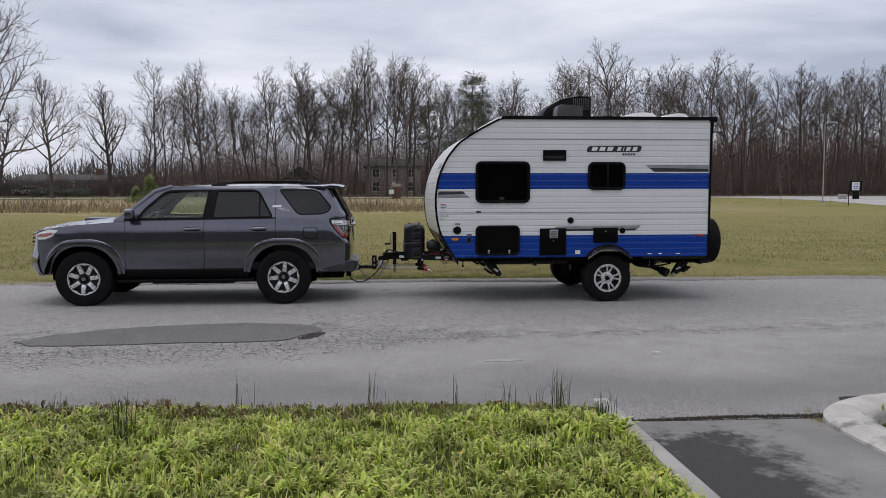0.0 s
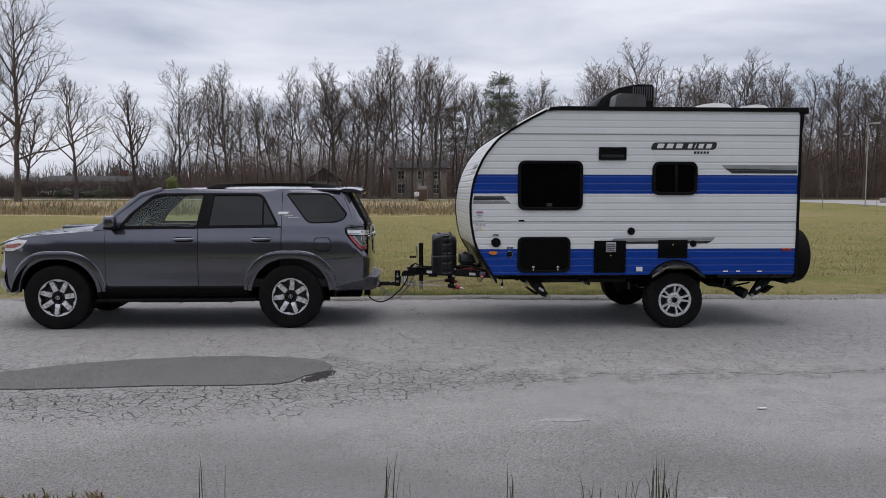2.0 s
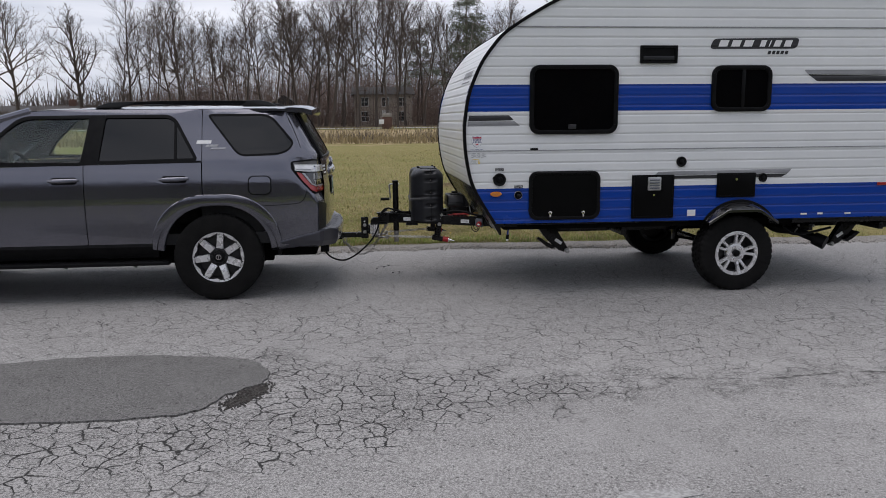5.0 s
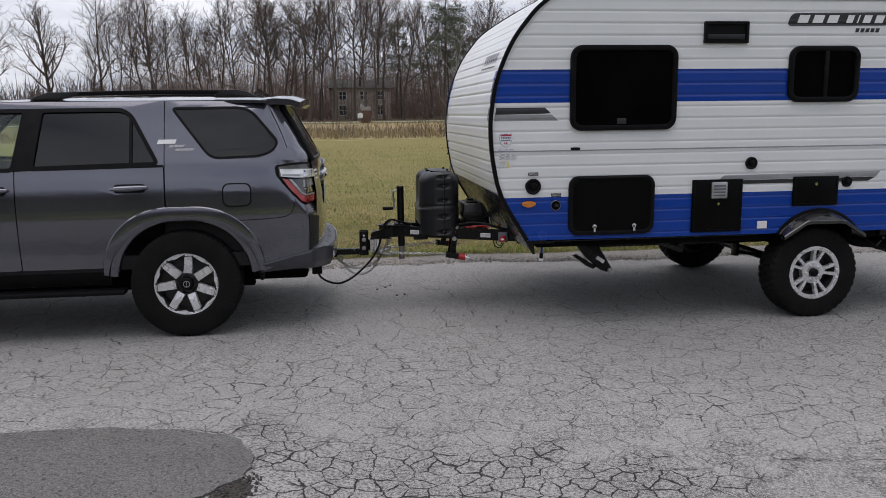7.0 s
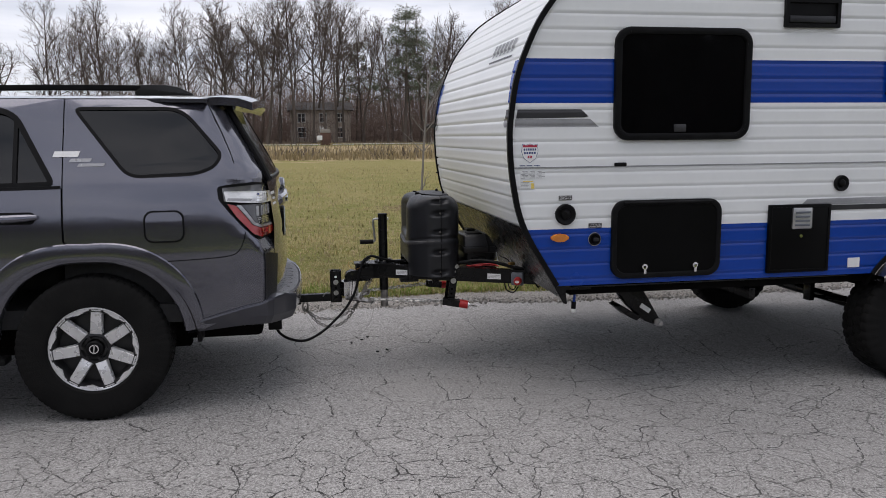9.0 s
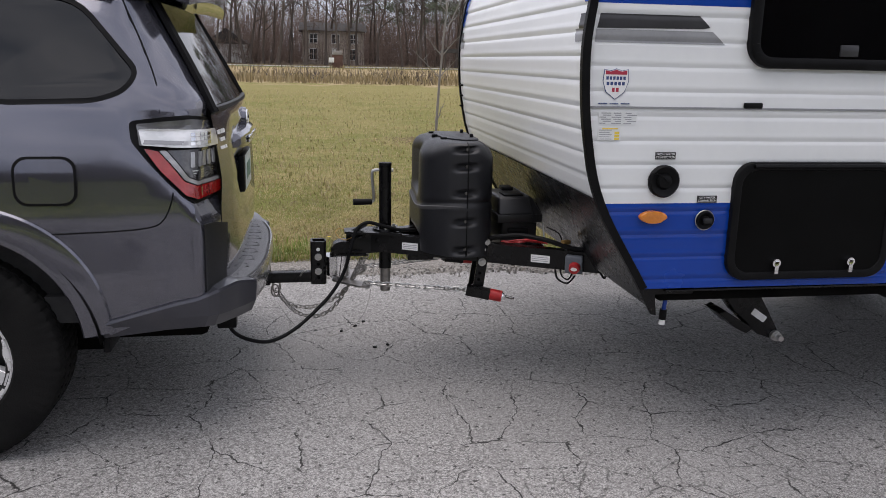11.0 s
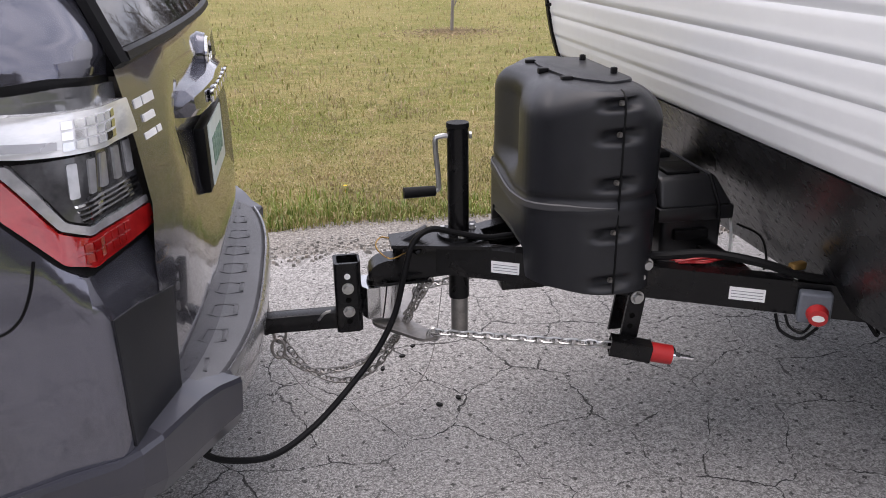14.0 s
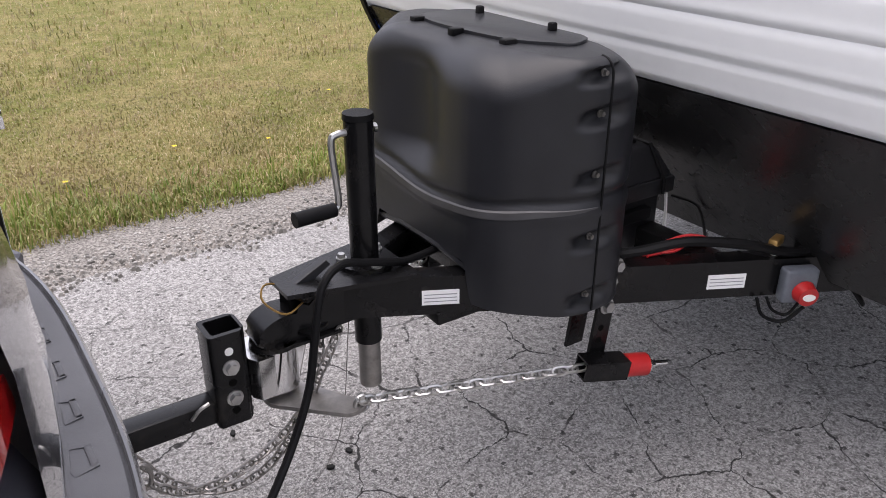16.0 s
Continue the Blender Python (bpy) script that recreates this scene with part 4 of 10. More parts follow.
def spoke(bm, r0, r1, w0, w1, y0, y1, depth, ang, skew=0.0):
    """One tapered spoke from radius r0 to r1, its face from depth y0 to y1."""
    pts = [(-w0, r0), (-w0 * 0.9 + skew * 0.4, (r0 + r1) / 2), (-w1 + skew, r1), (w1 + skew, r1), (w0 * 0.9 + skew * 0.4, (r0 + r1) / 2), (w0, r0)]
    t = bmesh.new()
    def fy(r):
        return y0 + (y1 - y0) * (r - r0) / (r1 - r0)
    f = [t.verts.new((x, fy(r), r)) for x, r in pts]
    g = [t.verts.new((x * 1.15, fy(r) + depth, r)) for x, r in pts]
    for i in range(6):
        j = (i + 1) % 6
        t.faces.new((f[i], f[j], g[j], g[i]))
    t.faces.new(f[::-1])
    t.faces.new(g)
    bmesh.ops.bevel(t, geom=[e for e in t.edges if all(v in f for v in e.verts)], offset=0.004, segments=2, profile=0.5, affect="EDGES")
    bmesh.ops.transform(t, matrix=Matrix.Rotation(ang, 4, "Y"), verts=t.verts[:])
    merge(bm, t)


def truck_wheel(parent, at, flip, spin):
    hub = new("wheel")
    hub.parent = parent
    hub.matrix_basis = pose(*at, 0, spin, 180 if flip else 0)
    bm = bmesh.new()
    tyre_mesh(bm, 0.392, 0.224, 0.262, 62, 0.005)
    part("tyre", bm, RUBBER, hub)
    bm = bmesh.new()
    rim_barrel(bm, 0.226, 0.262)
    lathe(bm, [(-0.050, 0.0), (-0.050, 0.16), (-0.045, 0.205)], (0, 0, 0), (0, 1, 0), 40)
    part("barrel", bm, ALLOY_DARK, hub)
    bm = bmesh.new()
    lathe(bm, [(-0.098, 0.232), (-0.112, 0.230), (-0.115, 0.224), (-0.112, 0.216), (-0.070, 0.212), (-0.06, 0.232)], (0, 0, 0), (0, 1, 0), 56)
    part("rim_lip", bm, ALLOY, hub)
    for i in range(7):
        bm = bmesh.new()
        spoke(bm, 0.078, 0.216, 0.030, 0.027, -0.092, -0.114, 0.03, 2 * math.pi * i / 7)
        part("spoke", bm, ALLOY, hub)
        bm = bmesh.new()
        a = 2 * math.pi * (i + 0.5) / 7
        for s in (-1, 1):
            R2 = [[bm.verts.new((rr * math.sin(b), y, rr * math.cos(b))) for rr, y in ((0.221, -0.116), (0.196 + 0.010 * abs(k) / 3, -0.112), (0.196 + 0.010 * abs(k) / 3, -0.085), (0.221, -0.085))] for k, b in ((k, a + 0.070 * k) for k in range(-4, 5))] if s == 1 else []
            for r, q in zip(R2, R2[1:]):
                for k in range(3):
                    bm.faces.new((r[k], r[k + 1], q[k + 1], q[k]))
        part("rim_segment", bm, ALLOY, hub)
    bm = bmesh.new()
    lathe(bm, [(-0.05, 0.088), (-0.085, 0.086), (-0.090, 0.070), (-0.078, 0.062), (-0.078, 0.048)], (0, 0, 0), (0, 1, 0), 30)
    part("hub_ring", bm, ALLOY_DARK, hub)
    bm = bmesh.new()
    lathe(bm, [(-0.07, 0.046), (-0.100, 0.044), (-0.106, 0.036), (-0.107, 0.0)], (0, 0, 0), (0, 1, 0), 26)
    part("centre_cap", bm, BLACK_PLASTIC, hub)
    bm = bmesh.new()
    lathe(bm, [(-0.106, 0.026), (-0.1095, 0.025), (-0.1095, 0.019), (-0.106, 0.018)], (0, 0, 0), (0, 1, 0), 22)
    box(bm, -0.003, 0.003, -0.1095, -0.106, -0.022, 0.022)
    part("cap_emblem", bm, CHROME, hub)
    for i in range(6):
        a = 2 * math.pi * (i + 0.5) / 6
        bm = bmesh.new()
        hexhead(bm, (0.062 * math.sin(a), -0.080, 0.062 * math.cos(a)), (0, -1, 0), 0.0105, 0.022)
        part("wheel_nut", bm, ALLOY_DARK, hub)
    return hub


def trailer_wheel(parent, at, flip, spin):
    hub = new("wheel")
    hub.parent = parent
    hub.matrix_basis = pose(*at, 0, spin, 180 if flip else 0)
    bm = bmesh.new()
    tyre_mesh(bm, 0.352, 0.200, 0.235, 38)
    part("tyre", bm, RUBBER, hub)
    bm = bmesh.new()
    rim_barrel(bm, 0.202, 0.235)
    lathe(bm, [(-0.02, 0.0), (-0.02, 0.16), (-0.01, 0.185)], (0, 0, 0), (0, 1, 0), 40)
    part("barrel", bm, surface("dull_wheel_barrel", (0.022, 0.022, 0.023), (0.04, 0.04, 0.042), 20, 0.5, 0.4), hub)
    bm = bmesh.new()
    lathe(bm, [(-0.086, 0.209), (-0.104, 0.207), (-0.107, 0.200), (-0.103, 0.176), (-0.06, 0.171), (-0.05, 0.208)], (0, 0, 0), (0, 1, 0), 56)
    part("rim_lip", bm, ALLOY, hub)
    for i in range(5):
        for s in (-1, 1):
            bm = bmesh.new()
            spoke(bm, 0.060, 0.186, 0.0115, 0.0135, -0.080, -0.100, 0.035, 2 * math.pi * i / 5 + s * 0.165, s * 0.008)
            part("spoke", bm, ALLOY, hub)
        bm = bmesh.new()
        spoke(bm, 0.060, 0.100, 0.026, 0.020, -0.079, -0.086, 0.03, 2 * math.pi * i / 5)
        part("spoke_root", bm, ALLOY, hub)
    bm = bmesh.new()
    lathe(bm, [(-0.04, 0.090), (-0.082, 0.087), (-0.088, 0.072), (-0.082, 0.032)], (0, 0, 0), (0, 1, 0), 30)
    part("hub_ring", bm, ALLOY, hub)
    bm = bmesh.new()
    lathe(bm, [(-0.07, 0.034), (-0.108, 0.031), (-0.116, 0.022), (-0.117, 0.0)], (0, 0, 0), (0, 1, 0), 24)
    part("hub_cap", bm, BLACK_PLASTIC, hub)
    for i in range(5):
        a = 2 * math.pi * (i + 0.5) / 5
        bm = bmesh.new()
        hexhead(bm, (0.056 * math.sin(a), -0.082, 0.056 * math.cos(a)), (0, -1, 0), 0.010, 0.026)
        part("wheel_nut", bm, CHROME, hub)
    return hub


# ---------------------------------------------------------------- the car
# local: x from the rear axle to the rear, y from the middle (near side negative), z up
car = thing("car", (-1.25, 12.515, 0.0), "dark grey metallic four-door off-road car towing a caravan", "car")
WZ = [0.30, 0.42, 0.52, 0.70, 0.90, 1.05, 1.15, 1.22, 1.27, 1.45, 1.64, 1.70, 1.73]
WW = [0.86, 0.885, 0.900, 0.915, 0.922, 0.915, 0.897, 0.880, 0.866, 0.802, 0.728, 0.700, 0.670]
XRZ = [0.30, 0.60, 0.80, 1.00, 1.15, 1.27, 1.45, 1.66, 1.74]
XRX = [0.955, 0.965, 0.975, 0.975, 0.955, 0.925, 0.830, 0.715, 0.665]


def lerp_table(xs, ys, x):
    return float(np.interp(x, xs, ys))


def rear_shape(v):
    """Half width, tail, corner radius, how far the corner lies before the tail, and the tail's curve, by height."""
    rc = lerp_table([0.90, 1.02, 1.24, 1.36], [0.030, 0.075, 0.13, 0.24], v)
    drop = lerp_table([1.0, 1.32], [0.07, 0.0], v)
    return lerp_table(WZ, WW, v), lerp_table(XRZ, XRX, v), rc, drop, lerp_table([1.0, 1.32], [3.0, 2.0], v)


def car_skin(side, extra=0.0):
    """The body's outer surface: u runs along the side (as x), round the rear corner and across the tail; v is height."""
    def fn(u, v, o):
        o += extra
        W, xr, rc, drop, pw = rear_shape(v)
        W -= 0.30 * max(0.0, (-2.85 - u) / 0.83) ** 2.3
        W -= 0.040 * max(0.0, min(1.0, (u - 0.35) / 0.5)) ** 1.6
        # the shoulder that runs from under the lamp down to the vent
        o -= 0.030 * min(1.0, max(0.0, (v - max(0.868, 1.13 - 1.3 * (u - 0.70))) / 0.07)) * min(1.0, max(0.0, (u - 0.64) / 0.15)) * min(1.0, max(0.0, (1.30 - v) / 0.1))
        xs = xr - drop - rc
        if u <= xs:
            x, y = u, -(W + o)
        else:
            a = (u - xs) / rc
            if a < math.pi / 2:
                x, y = xs + (rc + o) * math.sin(a), -(W - rc) - (rc + o) * math.cos(a)
            else:
                d = u - xs - rc * math.pi / 2
                y = -(W - rc) + d
                x = xr + o + 0.035 - (0.035 + drop) * abs(y / (W - rc)) ** pw
        return (x, y * side, v)
    return fn


def rear_u(y, v):
    """The u of a point of the tail at y (negative), at the height v."""
    W, xr, rc, drop, pw = rear_shape(v)
    W -= 0.040
    return xr - drop - rc + rc * math.pi / 2 + y + (W - rc)


def arch(cx, cz, r, a0, a1, n=18):
    return [(cx + r * math.cos(radians(a0 + (a1 - a0) * i / n)), cz + r * math.sin(radians(a0 + (a1 - a0) * i / n))) for i in range(n + 1)]


US, VS = steps(-3.6, 1.9, 0.06), [0.42, 0.52, 0.61, 0.70, 0.80, 0.868, 0.90, 0.94, 0.98, 1.02, 1.05, 1.10, 1.15, 1.19, 1.22, 1.27, 1.36, 1.45, 1.55, 1.64]
USE = steps(-3.6, 0.55, 0.25) + steps(0.55, 0.80, 0.05) + steps(0.80, 1.0, 0.015) + steps(1.0, 2.2, 0.05)
FA, RA = -2.79, 0.0


def inset_poly(poly, d):
    """A polygon drawn in by d."""
    n = len(poly)
    area = sum(poly[i][0] * poly[(i + 1) % n][1] - poly[(i + 1) % n][0] * poly[i][1] for i in range(n))
    s = 1 if area > 0 else -1
    out = []
    for i in range(n):
        a, b, c = Vector(poly[i - 1]), Vector(poly[i]), Vector(poly[(i + 1) % n])
        e, f = (b - a), (c - b)
        if e.length < 1e-7 or f.length < 1e-7:
            out.append(poly[i])
            continue
        e, f = e.normalized(), f.normalized()
        n1, n2 = Vector((-e.y, e.x)) * s, Vector((-f.y, f.x)) * s
        k = (n1 + n2)
        k = k / max(0.3, k.length_squared / 2)
        out.append((b.x + k.x * d, b.y + k.y * d))
    return out


WIN_F = round_poly([(-2.035, 1.245), (-1.93, 1.385), (-1.68, 1.605), (-1.60, 1.635), (-1.055, 1.640), (-1.125, 1.235)], [0.02, 0.05, 0.08, 0.04, 0.03, 0.03])
WIN_R = round_poly([(-1.00, 1.245), (-0.945, 1.640), (-0.40, 1.640), (-0.335, 1.60), (-0.155, 1.262)], [0.03, 0.03, 0.04, 0.05, 0.03])
WIN_Q = round_poly([(-0.065, 1.655), (0.49, 1.655), (0.70, 1.40), (0.655, 1.33), (0.56, 1.295), (0.215, 1.285)], [0.05, 0.09, 0.05, 0.05, 0.06, 0.07])

RAIL_FOOT = surface("satin_black_rail_foot", (0.012, 0.012, 0.013), (0.02, 0.02, 0.021), 8, 0.4, bscale=300, spec=0.3)
for side in (1, -1):
    fn = car_skin(side)
    # front wing
    bm = bmesh.new()
    skin(bm, [[(-3.45, 0.60)] + [(-3.30, 0.52)] + arch(FA, 0.385, 0.50, 165, 15) + [(-2.215, 0.52), (-2.215, 1.205), (-2.45, 1.185), (-2.9, 1.150), (-3.25, 1.105), (-3.45, 1.05)]], fn, USE, VS, 0.02)
    part("front_wing", bm, PAINT, car)
    # doors below the belt
    bm = bmesh.new()
    skin(bm, [round_poly([(-2.21, 0.525), (-1.115, 0.525), (-1.115, 1.225), (-2.21, 1.205)], [0.05, 0.02, 0.005, 0.02])], fn, USE, VS, 0.02)
    door = part("front_door", bm, PAINT, car)
    bm = bmesh.new()
    skin(bm, [[(-1.108, 0.525), (-0.58, 0.525)] + arch(RA, 0.385, 0.56, 165, 100, 8) + [(-0.112, 0.97), (-0.112, 1.235), (-1.108, 1.225)]], fn, USE, VS, 0.02)
    door2 = part("rear_door", bm, PAINT, car)
    for d, x0 in ((door, -1.40), (door2, -0.47)):
        bm = bmesh.new()
        W0 = lerp_table(WZ, WW, 1.09)
        grip = [(x0 + 0.245 * i / 8, -(W0 + 0.012 + 0.030 * math.sin(math.pi * i / 8)) * side, 1.092 + 0.006 * i / 8) for i in range(9)]
        sweep(bm, grip, [0.012, 0.017, 0.019, 0.02, 0.02, 0.02, 0.019, 0.017, 0.012], 10)
        part("door_handle", bm, PAINT, d)
        bm = bmesh.new()
        skin(bm, [rrect(x0 + 0.015, x0 + 0.235, 1.060, 1.122, 0.028)], car_skin(side, 0.002), steps(x0, x0 + 0.25, 0.05), (), 0.006)
        part("handle_recess", bm, BLACK_PLASTIC, d)
    # upper body with the three side windows cut out
    bm = bmesh.new()
    skin(bm, [[(-2.36, 1.20), (-2.21, 1.21), (-1.11, 1.228), (-0.108, 1.238), (-0.108, 1.700), (-1.0, 1.705), (-1.55, 1.695), (-1.80, 1.645), (-2.10, 1.395)], WIN_F[::-1], WIN_R[::-1]], fn, USE, VS, 0.03)
    part("window_surround", bm, PAINT, car)
    # black trim round the door glass
    for w, g, nm in ((WIN_F, CLEAR_GLASS, "front_side_window"), (WIN_R, TINT_GLASS, "rear_side_window")):
        bm = bmesh.new()
        skin(bm, [w], car_skin(side, -0.012), steps(-2.2, 0, 0.2), VS, 0.005)
        pane = part(nm, bm, g, car, "clear side glass" if g is CLEAR_GLASS else "dark privacy glass")
        pane.visible_shadow = False
        outer, inner = inset_poly(w, -0.016), inset_poly(w, 0.012)
        bm = bmesh.new()
        skin(bm, [outer, inner[::-1]], car_skin(side, 0.003), steps(-2.2, 0, 0.2), VS, 0.016)
        part("window_seal", bm, BLACK_PLASTIC, car)
    bm = bmesh.new()
    skin(bm, [[(-0.345, 1.27), (-0.325, 1.27), (-0.325, 1.60), (-0.345, 1.615)]], car_skin(side, 0.001), (), VS, 0.012)
    part("window_divider", bm, BLACK_PLASTIC, car)
    bm = bmesh.new()
    skin(bm, [[(-1.118, 1.232), (-0.99, 1.234), (-0.935, 1.655), (-1.063, 1.655)]], car_skin(side, 0.005), (), VS, 0.004)
    part("door_pillar_trim", bm, BLACK_PLASTIC, car)
    bm = bmesh.new()
    skin(bm, [[(-2.20, 1.212), (-0.113, 1.238), (-0.113, 1.252), (-2.16, 1.230)]], car_skin(side, 0.007), steps(-2.2, 0, 0.2), (), 0.006)
    part("belt_moulding", bm, BLACK_PLASTIC, car)
    # rear quarter, round the corner as far as the tailgate
    bm = bmesh.new()
    q = [(-0.102, 0.965)] + arch(RA, 0.385, 0.56, 96, 12, 12) + [(0.555, 0.46), (0.90, 0.60)] + [(1.0, 0.62), (rear_u(-0.655, 0.68), 0.64), (rear_u(-0.655, 0.95), 0.95), (rear_u(-0.65, 1.25), 1.25),
         (rear_u(-0.60, 1.45), 1.45), (rear_u(-0.54, 1.64), 1.64), (rear_u(-0.53, 1.70), 1.70), (0.30, 1.705), (-0.102, 1.702)]
    skin(bm, [q, WIN_Q[::-1]], fn, USE, VS, 0.02)
    part("rear_quarter", bm, PAINT, car)
    bm = bmesh.new()
    skin(bm, [inset_poly(WIN_Q, 0.004)], car_skin(side, -0.004), USE, VS, 0.005)
    part("quarter_window", bm, TINT_GLASS, car, "dark privacy glass").visible_shadow = False
    bm = bmesh.new()
    skin(bm, [inset_poly(WIN_Q, -0.003), inset_poly(WIN_Q, 0.014)[::-1]], car_skin(side, 0.002), USE, VS, 0.012)
    part("window_seal", bm, BLACK_PLASTIC, car)
    # fuel flap: a shut line and the lid
    if side == 1:
        bm = bmesh.new()
        skin(bm, [rrect(0.290, 0.494, 0.946, 1.114, 0.046), rrect(0.2985, 0.4855, 0.9545, 1.1055, 0.041)[::-1]], car_skin(side, 0.0030), (), VS, 0.004)
        part("flap_gap", bm, BLACK_PLASTIC, car)
        bm = bmesh.new()
        skin(bm, [rrect(0.299, 0.485, 0.955, 1.105, 0.041)], car_skin(side, 0.003), steps(0.3, 0.48, 0.05), VS, 0.004)
        part("fuel_flap", bm, PAINT, car)
    # shut lines: bumper skin from the lamp to the arch, and the upper edge beside the tailgate
    for line in ([(0.805, 0.985), (0.790, 0.93), (0.765, 0.885), (0.72, 0.862), (0.60, 0.852), (0.40, 0.846)], [(0.62, 1.700), (0.655, 1.62), (0.715, 1.48), (0.755, 1.36), (0.765, 1.262)]):
        bm = bmesh.new()
        sweep(bm, smooth_line([fn(u, v, 0.0) for u, v in line], 6), 0.0028, 5)
        part("panel_gap", bm, BLACK_PLASTIC, car)
    # wheel arches: flare and dark liner
    for cx in (FA, RA):
        bm = bmesh.new()
        a0, a1 = (9, 171) if cx == RA else (8, 172)
        n = 40
        R = []
        for i in range(n + 1):
            a = radians(a0 + (a1 - a0) * i / n)
            row = []
            for rr, k, o in ((0.567, 0.082, 0.0010), (0.561, 0.080, 0.009), (0.545, 0.076, 0.0125), (0.488, 0.060, 0.0165), (0.474, 0.055, 0.014), (0.467, 0.052, 0.006), (0.463, 0.050, -0.04)):
                sq = 1 + k * abs(math.sin(2 * a)) ** 1.3
                u, v = cx + rr * sq * math.cos(a), 0.385 + rr * sq * math.sin(a)
                row.append(bm.verts.new(fn(u, max(0.30, v), o)))
            R.append(row)
        for r, s in zip(R, R[1:]):
            for k in range(6):
                bm.faces.new((r[k], r[k + 1], s[k + 1], s[k]))
        part("wheel_arch_flare", bm, PAINT, car)
        bm = bmesh.new()
        R = []
        for i in range(25):
            a = radians(6 + 166 * i / 24)
            R.append([bm.verts.new((cx + 0.535 * math.cos(a), y * side, 0.385 + 0.535 * math.sin(a))) for y in (-0.93, -0.80, -0.58)])
        for r, s in zip(R, R[1:]):
            for k in range(2):
                bm.faces.new((r[k], r[k + 1], s[k + 1], s[k]))
        part("wheel_arch_liner", bm, UNDER, car)
    # sill, step bar, mud flaps
    bm = bmesh.new()
    prism(bm, [(-0.895 * side, 0.535), (-0.905 * side, 0.50), (-0.87 * side, 0.40), (-0.80 * side, 0.385), (-0.78 * side, 0.535)], "x", -2.33, -0.52)
    part("sill", bm, BLACK_PLASTIC, car)
    bm = bmesh.new()
    box(bm, -2.32, -0.42, -0.955 if side == 1 else 0.845, -0.845 if side == 1 else 0.955, 0.335, 0.372, 0.012)
    step = part("step_bar", bm, BLACK_PLASTIC, car)
    for x in (-2.05, -1.35, -0.75):
        bm = bmesh.new()
        sweep(bm, [(x, -0.90 * side, 0.35), (x, -0.80 * side, 0.31), (x, -0.66 * side, 0.40)], 0.016, 8)
        part("step_bracket", bm, BLACK_PAINT, step)
    for x in (0.535, -2.27):
        bm = bmesh.new()
        box(bm, x - 0.012, x + 0.012, (-0.86 if side == 1 else 0.70), (-0.70 if side == 1 else 0.86), 0.385, 0.46, 0.006)
        part("mud_flap", bm, BLACK_PLASTIC, car)
    # mirror
    bm = bmesh.new()
    box(bm, -2.17, -2.04, *sorted((-1.10 * side, -0.935 * side)), 1.235, 1.385, 0.035, seg=3)
    mir = part("door_mirror", bm, PAINT, car)
    bm = bmesh.new()
    sweep(bm, [(-2.10, -0.87 * side, 1.235), (-2.105, -0.95 * side, 1.232), (-2.11, -1.02 * side, 1.240)], [0.03, 0.026, 0.028], 8)
    box(bm, -2.165, -2.035, *sorted((-1.095 * side, -0.94 * side)), 1.222, 1.262, 0.015)
    part("mirror_base", bm, BLACK_PLASTIC, mir)
    # tail lamp, wrapped round the corner
    T0 = [(0.665, 1.232), (0.672, 1.165), (0.735, 1.085), (0.840, 0.965), (0.89, 0.938), (rear_u(-0.655, 0.95), 0.945), (rear_u(-0.655, 1.235), 1.235), (0.86, 1.25), (0.78, 1.245)]
    bm = bmesh.new()
    lskin = steps(0.64, 1.3, 0.02)
    skin(bm, [round_poly(T0, 0.02)], car_skin(side, 0.006), lskin, VS, 0.02)
    lamp = part("tail_lamp", bm, BLACK_PLASTIC, car)

    def re(y, v):
        return rear_u(y, v)

    for poly, mt, nm, lift, thick in (
            ([(0.690, 1.222), (0.700, 1.150), (0.78, 1.142), (0.95, 1.140), (re(-0.655, 1.14), 1.140), (re(-0.655, 1.22), 1.222), (0.88, 1.236), (0.78, 1.230)], LENS_SKY_GREY, "lamp_glass", 0.012, 0.01),
            ([(0.700, 1.206), (0.712, 1.152), (0.80, 1.142), (0.95, 1.137), (re(-0.655, 1.15), 1.135), (re(-0.655, 1.21), 1.195), (0.90, 1.200), (0.80, 1.205)], LENS_CLEAR, "reverse_lens", 0.034, 0.03),
            ([(0.715, 1.140), (0.760, 1.128), (0.845, 1.020), (0.90, 1.002), (re(-0.655, 1.0), 1.000), (re(-0.655, 0.96), 0.962), (0.90, 0.955), (0.850, 0.972), (0.765, 1.066)], LENS_RED, "brake_lens", 0.020, 0.02),
            ([(0.762, 1.130), (0.785, 1.130), (0.862, 1.034), (0.91, 1.018), (re(-0.655, 1.02), 1.016), (re(-0.655, 1.0), 1.003), (0.905, 1.005), (0.848, 1.024)], LENS_GREY, "lens_divider", 0.018, 0.018),
            ([(0.788, 1.130), (0.866, 1.036), (0.915, 1.020), (re(-0.655, 1.02), 1.018), (re(-0.655, 1.13), 1.132)], LENS_SMOKE, "indicator_lens", 0.013, 0.013)):
        bm = bmesh.new()
        skin(bm, [round_poly(poly, 0.006)], car_skin(side, lift), lskin, VS, thick)
        part(nm, bm, mt, lamp)
    # ribs, bowl cells and chrome louvres behind the lenses
    ue = re(-0.675, 1.1)
    for i in range(5):
        u = 0.885 + (ue - 0.885) * i / 4
        bm = bmesh.new()
        skin(bm, [round_poly([(u - 0.010, 1.068), (u + 0.010, 1.068), (u + 0.010, 1.122), (u - 0.010, 1.122)], 0.004)], car_skin(side, 0.017), (u,), (), 0.006)
        part("lens_rib", bm, LENS_GREY, lamp)
